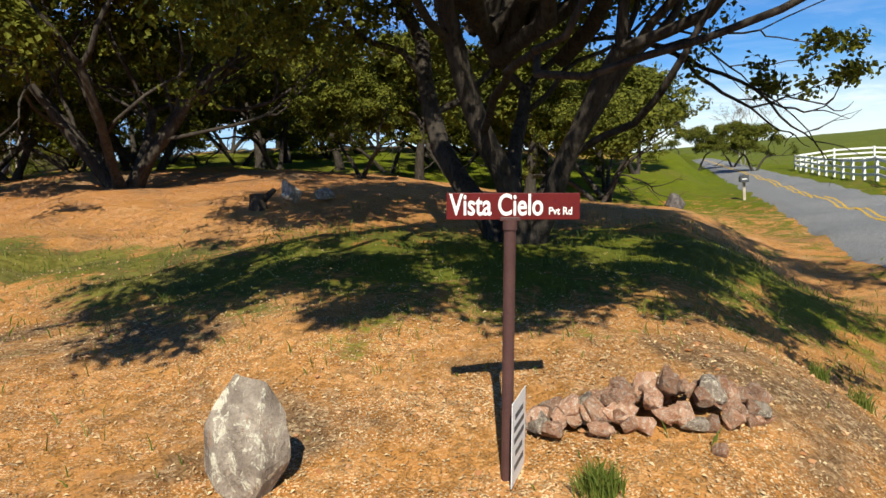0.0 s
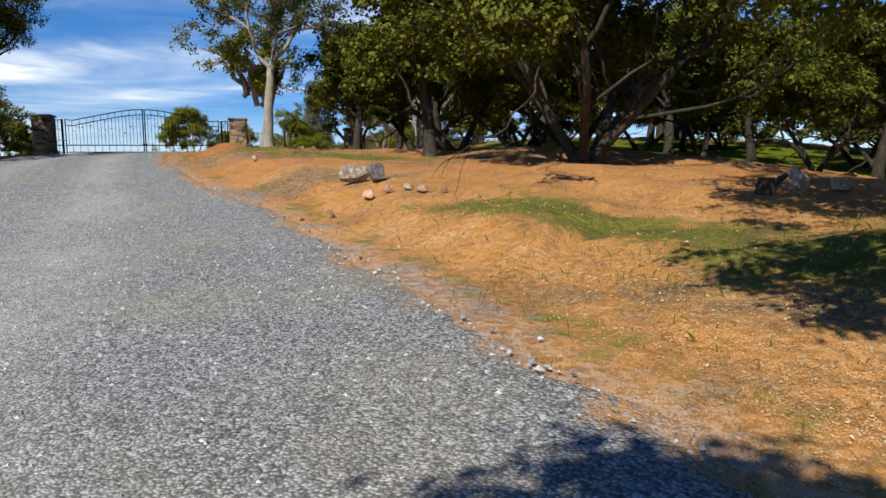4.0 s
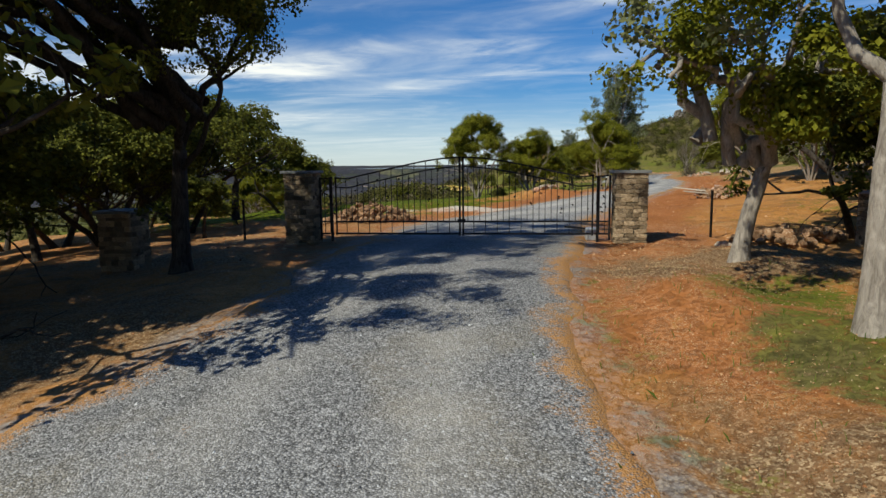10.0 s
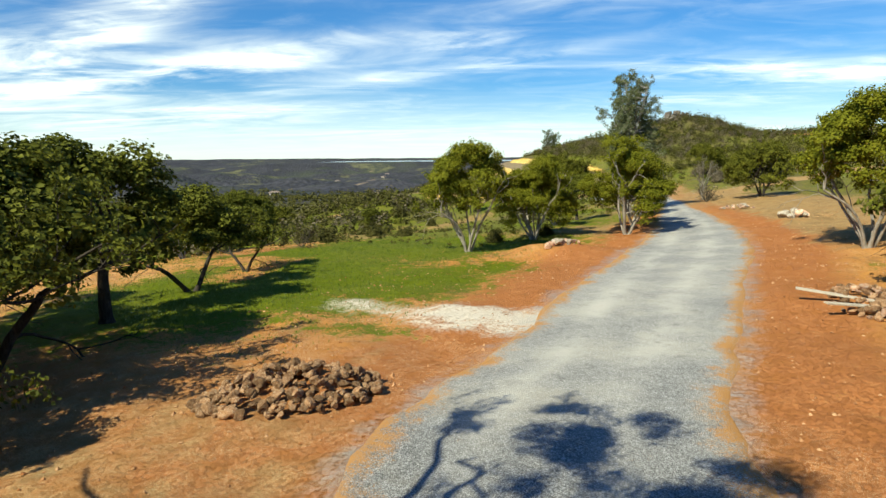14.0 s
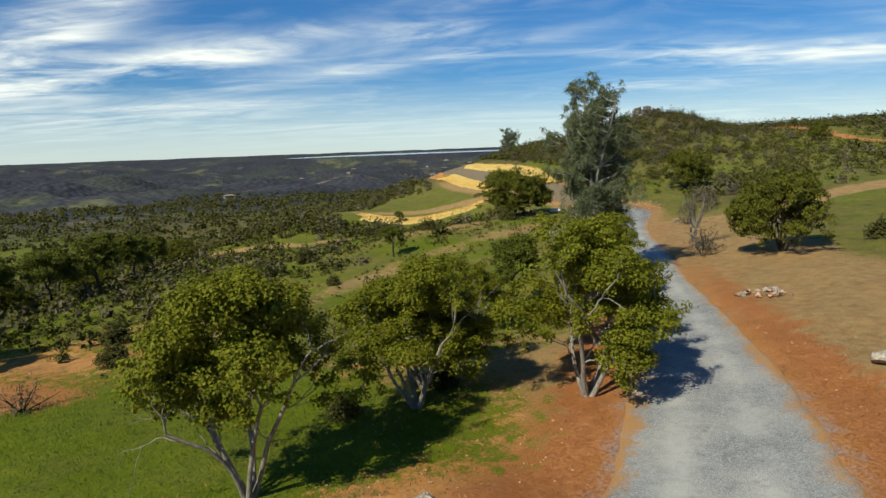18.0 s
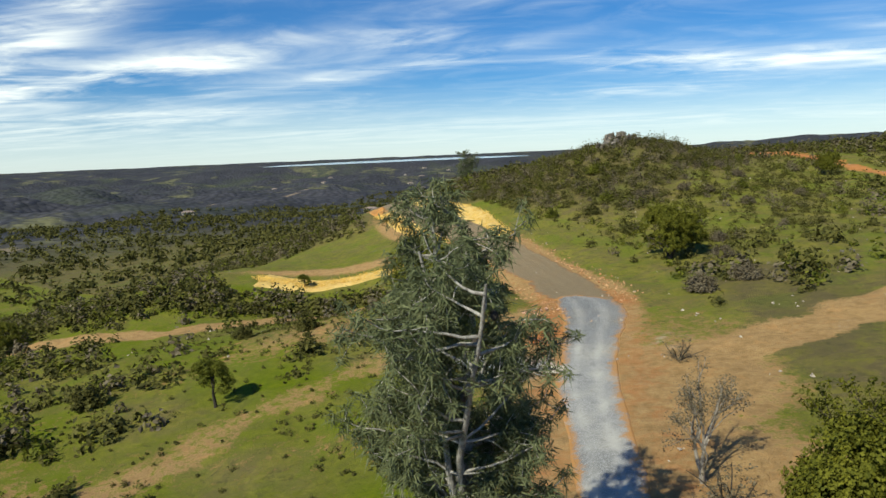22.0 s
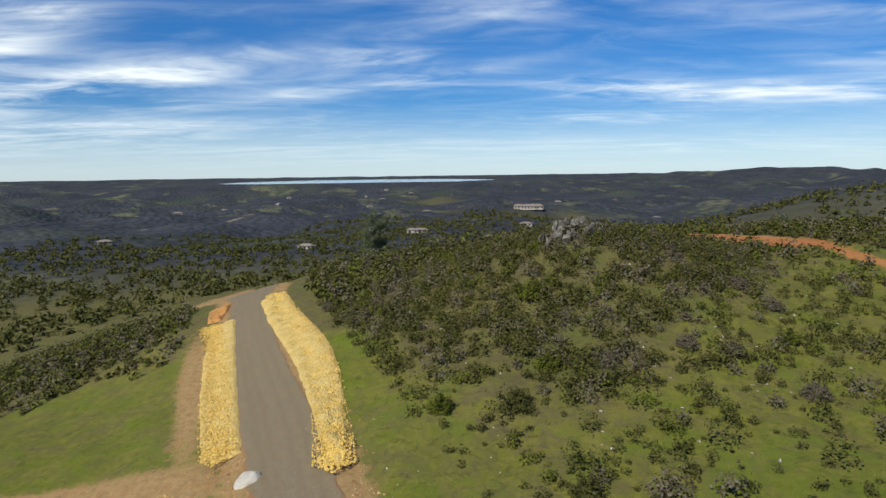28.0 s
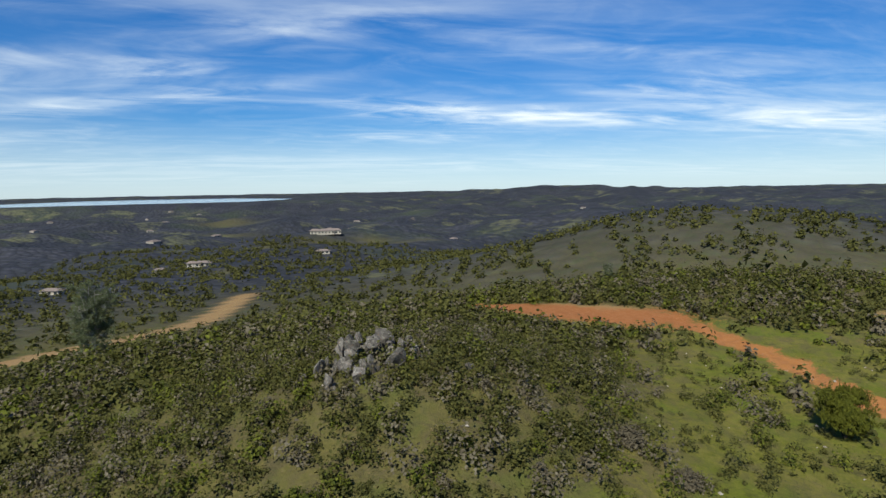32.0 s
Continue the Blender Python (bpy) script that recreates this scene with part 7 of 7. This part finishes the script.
green_bush = bush(1, LEAF_OAK, "rounded green bush on the grassy slope", 2.6, 1.7, 700, 0.13)
grey_bush = bush(2, LEAF_GREYBUSH, "grey-leaved bush on the grassy slope", 2.4, 1.4, 700, 0.11)
dark_bush = bush(3, LEAF_BUSH, "dark green chaparral bush", 2.6, 1.8, 700, 0.13)
bare_bush = bush(4, LEAF_GREYBUSH, "sparse leafless bush on bare soil beside the drive", 3.0, 2.8, 160, 0.10)
protos = {"g": green_bush, "s": grey_bush, "d": dark_bush, "b": bare_bush}
for k, (kind_, x, y, size) in enumerate((
        ("s", -100.3, 155.3, 1.05), ("s", -96.3, 162, 0.95), ("s", -92.9, 163.2, 1.0), ("d", -125.4, 155.3, 1.1), ("s", -93.1, 175.6, 0.95), ("g", -111.1, 160.9, 1.3), ("s", -81.8, 169.8, 0.9),
        ("s", -138.0, 157.2, 1.0), ("g", -104, 152, 1.0), ("d", -99.5, 173.7, 1.1), ("s", -96.7, 177.4, 1.1), ("g", -90, 169, 0.9), ("s", -86, 160, 1.0), ("d", -103, 146, 1.0), ("g", -108, 143, 0.9),
        ("s", -75.6, 118, 1.35), ("s", -73.1, 122, 1.3), ("s", -78.6, 131, 1.2), ("d", -103.6, 96, 1.1), ("d", -94, 101.5, 1.0), ("g", -70, 126, 1.1), ("d", -88, 137, 1.0), ("d", -94, 140, 0.9), ("s", -82, 139, 1.0),
        ("b", -61.2, 85.0, 1.0), ("b", -60.4, 82.8, 0.8), ("b", -70.2, 101.4, 0.8), ("b", -71.5, 42.0, 0.72), ("d", -50.5, 88.5, 0.9), ("d", -47.6, 90, 0.7), ("d", -58.9, 49.5, 0.6), ("d", -57.8, 53.6, 0.55), ("g", -37.5, 60, 0.8),
        ("d", -77, 47.5, 0.8), ("d", -86, 50.5, 1.0), ("d", -83, 57, 0.9), ("d", -101, 70, 1.1), ("d", -104, 77, 1.2), ("d", -96, 91, 0.8), ("d", -108, 92, 0.9), ("d", -76, 55, 0.5), ("d", -70, 50.8, 0.45), ("d", -90, 71, 0.6))):
    place_copy(protos[kind_], x, y, 37 * k, size, 0.05)
for p in protos.values():
    p.location = (-150 + 3 * list(protos.values()).index(p), 172, float(surface_z(-150 + 3 * list(protos.values()).index(p), 172)))


def blades(name, r, x, y, tall, wide, mat, label):
    n = len(x)
    z = surface_z(x, y)
    lean = r.randn(n, 2) * 0.35
    h = tall * (0.5 + 0.9 * r.rand(n))
    a = r.rand(n) * 6.283
    w = wide * (0.6 + 0.8 * r.rand(n))
    b = np.stack([x, y, z - 0.01], 1)
    s = np.stack([np.cos(a) * w, np.sin(a) * w, 0 * a], 1)
    mid = b + np.stack([lean[:, 0] * h * 0.3, lean[:, 1] * h * 0.3, h * 0.6], 1)
    tip = b + np.stack([lean[:, 0] * h, lean[:, 1] * h, h], 1)
    v = np.stack([b - s, b + s, mid + s * 0.7, tip, mid - s * 0.7], 1).reshape(-1, 3)
    f = np.arange(n * 5).reshape(-1, 5)
    return tagged(linked(name, v, f, mat), label, "grass", kind="stuff")


def grassy(x, y):
    return np.maximum.reduce([spot(x, y, 1.5, 8.5, 6.0, 3.0, 12), 0.8 * spot(x, y, -5.6, 9.0, 3.2, 1.1, -8), 0.7 * spot(x, y, -3.0, 7.4, 2.0, 1.1, -30), 0.5 * spot(x, y, -16.5, 17.2, 5, 1.3, 25), 0.6 * spot(x, y, -20.5, 17.6, 3, 1.8, 20), 0.4 * spot(x, y, -22.5, 19.6, 2.4, 1.4, 45)]) * (waves(x, y, 1.3, 41) > -0.35)


gxx, gyy = scattered(r5, 60000, -26, 9, 3, 22, grassy)
blades("grass", r5, gxx, gyy, 0.10, 0.005, BLADE, "green and drying grass blades under the oaks")
tx, ty = np.repeat(np.array([0.60, 0.63, 0.57, 3.0, 2.8]), 120), np.repeat(np.array([2.92, 2.96, 2.98, 4.8, 5.0]), 120)
blades("grass_tuft", r5, tx + 0.035 * r5.randn(600), ty + 0.035 * r5.randn(600), 0.13, 0.004, BLADE, "bright green grass tufts by the stones")
mxx, myy = scattered(r5, 70000, -80, -44, 24, 66, lambda x, y: np.maximum.reduce([spot(x, y, -58, 31, 9, 12, 25), spot(x, y, -66, 44, 13, 8, 30), spot(x, y, -58, 47, 7, 8)]) * smooth(-inside_strip(DRIVE, x, y), 3, 5))
blades("meadow_grass", r5, mxx, myy, 0.10, 0.014, BLADE, "fresh green meadow grass")


def litter_density(x, y):
    a = np.maximum.reduce([0.95 * spot(x, y, 0.5, 3.9, 6.0, 2.6), 0.55 * spot(x, y, -4, 5.5, 4.5, 2.5), 0.6 * spot(x, y, -14.5, 11.9, 4.0, 1.0, 32), 0.7 * spot(x, y, -24.5, 21.3, 3.4, 2.6, 40), 0.4 * spot(x, y, -20, 16, 5, 2, 35), 0.4 * spot(x, y, -8, 8, 3, 2)])
    return a * smooth(-inside_strip(DRIVE, x, y), 0.2, 0.9) * (0.45 + 0.55 * (waves(x, y, 1.1, 43) > -0.2))


lx, ly = scattered(r5, 420000, -30, 7, 1.2, 25, litter_density)
n = len(lx)
c = np.stack([lx, ly, surface_z(lx, ly) + 0.012], 1)
a = r5.randn(n, 3); a[:, 2] *= 0.35; a /= np.linalg.norm(a, axis=1, keepdims=True)
b = np.cross(a, np.array([0, 0, 1.0]) + 0.5 * r5.randn(n, 3)); b /= np.linalg.norm(b, axis=1, keepdims=True)
s = (0.007 + 0.012 * r5.rand(n))[:, None]
v = np.stack([c - a * s, c + b * s * 0.45, c + a * s, c - b * s * 0.45], 1)
v[:, 1::2, 2] += 0.006
tagged(linked("leaf_litter", v.reshape(-1, 3), np.arange(n * 4).reshape(-1, 4), LITTER), "pale dry oak leaves strewn over the soil", "leaf litter", kind="stuff")


def pebbles(name, r, x, y, size, mat, label, lift=0.0):
    n = len(x)
    s = size * (0.45 + 0.9 * r.rand(n) ** 2)
    base = np.array([[1, 0, 0], [0, 1, 0], [-1, 0, 0], [0, -1, 0], [0, 0, 0.8], [0, 0, -0.8]], float)
    p = base[None] * s[:, None, None] * (0.7 + 0.6 * r.rand(n, 6, 1)) + r.randn(n, 6, 3) * s[:, None, None] * 0.18
    p[..., 0] += x[:, None]; p[..., 1] += y[:, None]; p[..., 2] += (surface_z(x, y) + lift + s * 0.25)[:, None]
    tri = np.array([[0, 1, 4], [1, 2, 4], [2, 3, 4], [3, 0, 4], [1, 0, 5], [2, 1, 5], [3, 2, 5], [0, 3, 5]])
    f = (tri[None] + 6 * np.arange(n)[:, None, None]).reshape(-1, 3)
    return tagged(linked(name, p.reshape(-1, 3), f, mat), label, "gravel", kind="stuff")


def island_tone(name, a, b, rough=0.85):
    m, nn, l, bs = material(name, rough)
    g = nn.new("ShaderNodeNewGeometry")
    l.new(mixed(nn, l, g.outputs["Random Per Island"], a, b), bs.inputs["Base Color"])
    return m


CHIP = island_tone("crushed_stone", (0.12, 0.125, 0.135), (0.50, 0.51, 0.52))
CLOD = island_tone("clay_clods", (0.30, 0.12, 0.045), (0.55, 0.33, 0.18))
px_, py_ = scattered(r5, 110000, -27, -3.5, -5, 16, lambda x, y: smooth(inside_strip(DRIVE, x, y), -0.25, 0.5) * np.maximum(0.85 * spot(x, y, -8, 2, 8, 6), 0.45 * spot(x, y, -18, 9, 9, 6)))
pebbles("loose_gravel", r5, px_, py_, 0.024, CHIP, "loose grey crushed stone on the drive", 0.03)
cx_, cy_ = scattered(r5, 34000, -30, 4, 1, 26, lambda x, y: smooth(-inside_strip(DRIVE, x, y), -0.1, 0.6) * (0.18 + 0.5 * (waves(x, y, 2.2, 45) > 0.5)) * (spot(x, y, 1.5, 8.5, 6, 3, 12) < 0.4))
pebbles("soil_clods", r5, cx_, cy_, 0.020, CLOD, "small clods and stones on the clay bank")
dx_, dy_ = scattered(r5, 16000, -60, -26, 15, 66, lambda x, y: smooth(-inside_strip(DRIVE, x, y), 0.1, 0.9) * (1 - smooth(-inside_strip(DRIVE, x, y), 6, 12)) * (0.2 + 0.6 * (waves(x, y, 3.1, 49) > 0.2)))
pebbles("soil_clods", r5, dx_, dy_, 0.040, CLOD, "clods and small stones on the dug soil beside the drive")
hx_, hy_ = scattered(r5, 9000, -125, -62, 85, 205, lambda x, y: 0.25 * (waves(x, y, 6, 47) > 0.55))
pebbles("field_stones", r5, hx_, hy_, 0.13, ROCK_PALE, "pale stones scattered in the grass of the slope")

# loose clumps of straw on the mulch, broken rock along the road's cut
STRAW = island_tone("loose_straw", (0.55, 0.34, 0.07), (0.80, 0.55, 0.16))
for rows, count, seed in (([(-157, 152), (-146, 146.4), (-133, 138.6), (-120.5, 131.5)], 4200, 1), ([(-157.5, 163), (-146.7, 156.8), (-127.4, 147.3), (-114.3, 137.6), (-110, 134.2)], 6500, 2), ([(-137, 111.2), (-130.2, 114.6), (-125.2, 120), (-119, 126)], 3000, 3)):
    a = smooth_rows([(x, y, x, y) for x, y in rows], 3)[:, :2]
    k = r5.rand(count) * (len(a) - 1.001)
    i = k.astype(int)
    p = a[i] + (a[i + 1] - a[i]) * (k - i)[:, None] + np.clip(r5.randn(count, 2), -1.3, 1.3) * 0.8
    pebbles("straw_clumps", r5, p[:, 0], p[:, 1], 0.085, STRAW, "loose tufts of yellow straw on the mulch", 0.34)
qx, qy = scattered(r5, 9000, -120, -80, 104, 142, lambda x, y: 0.8 * smooth(inside_strip(EARTH_ROAD, x, y), -3.0, -0.8) * (1 - smooth(inside_strip(EARTH_ROAD, x, y), -0.5, 0.2)))
pebbles("cut_rubble", r5, qx, qy, 0.11, CLOD, "broken red soil and stones along the road's cut")
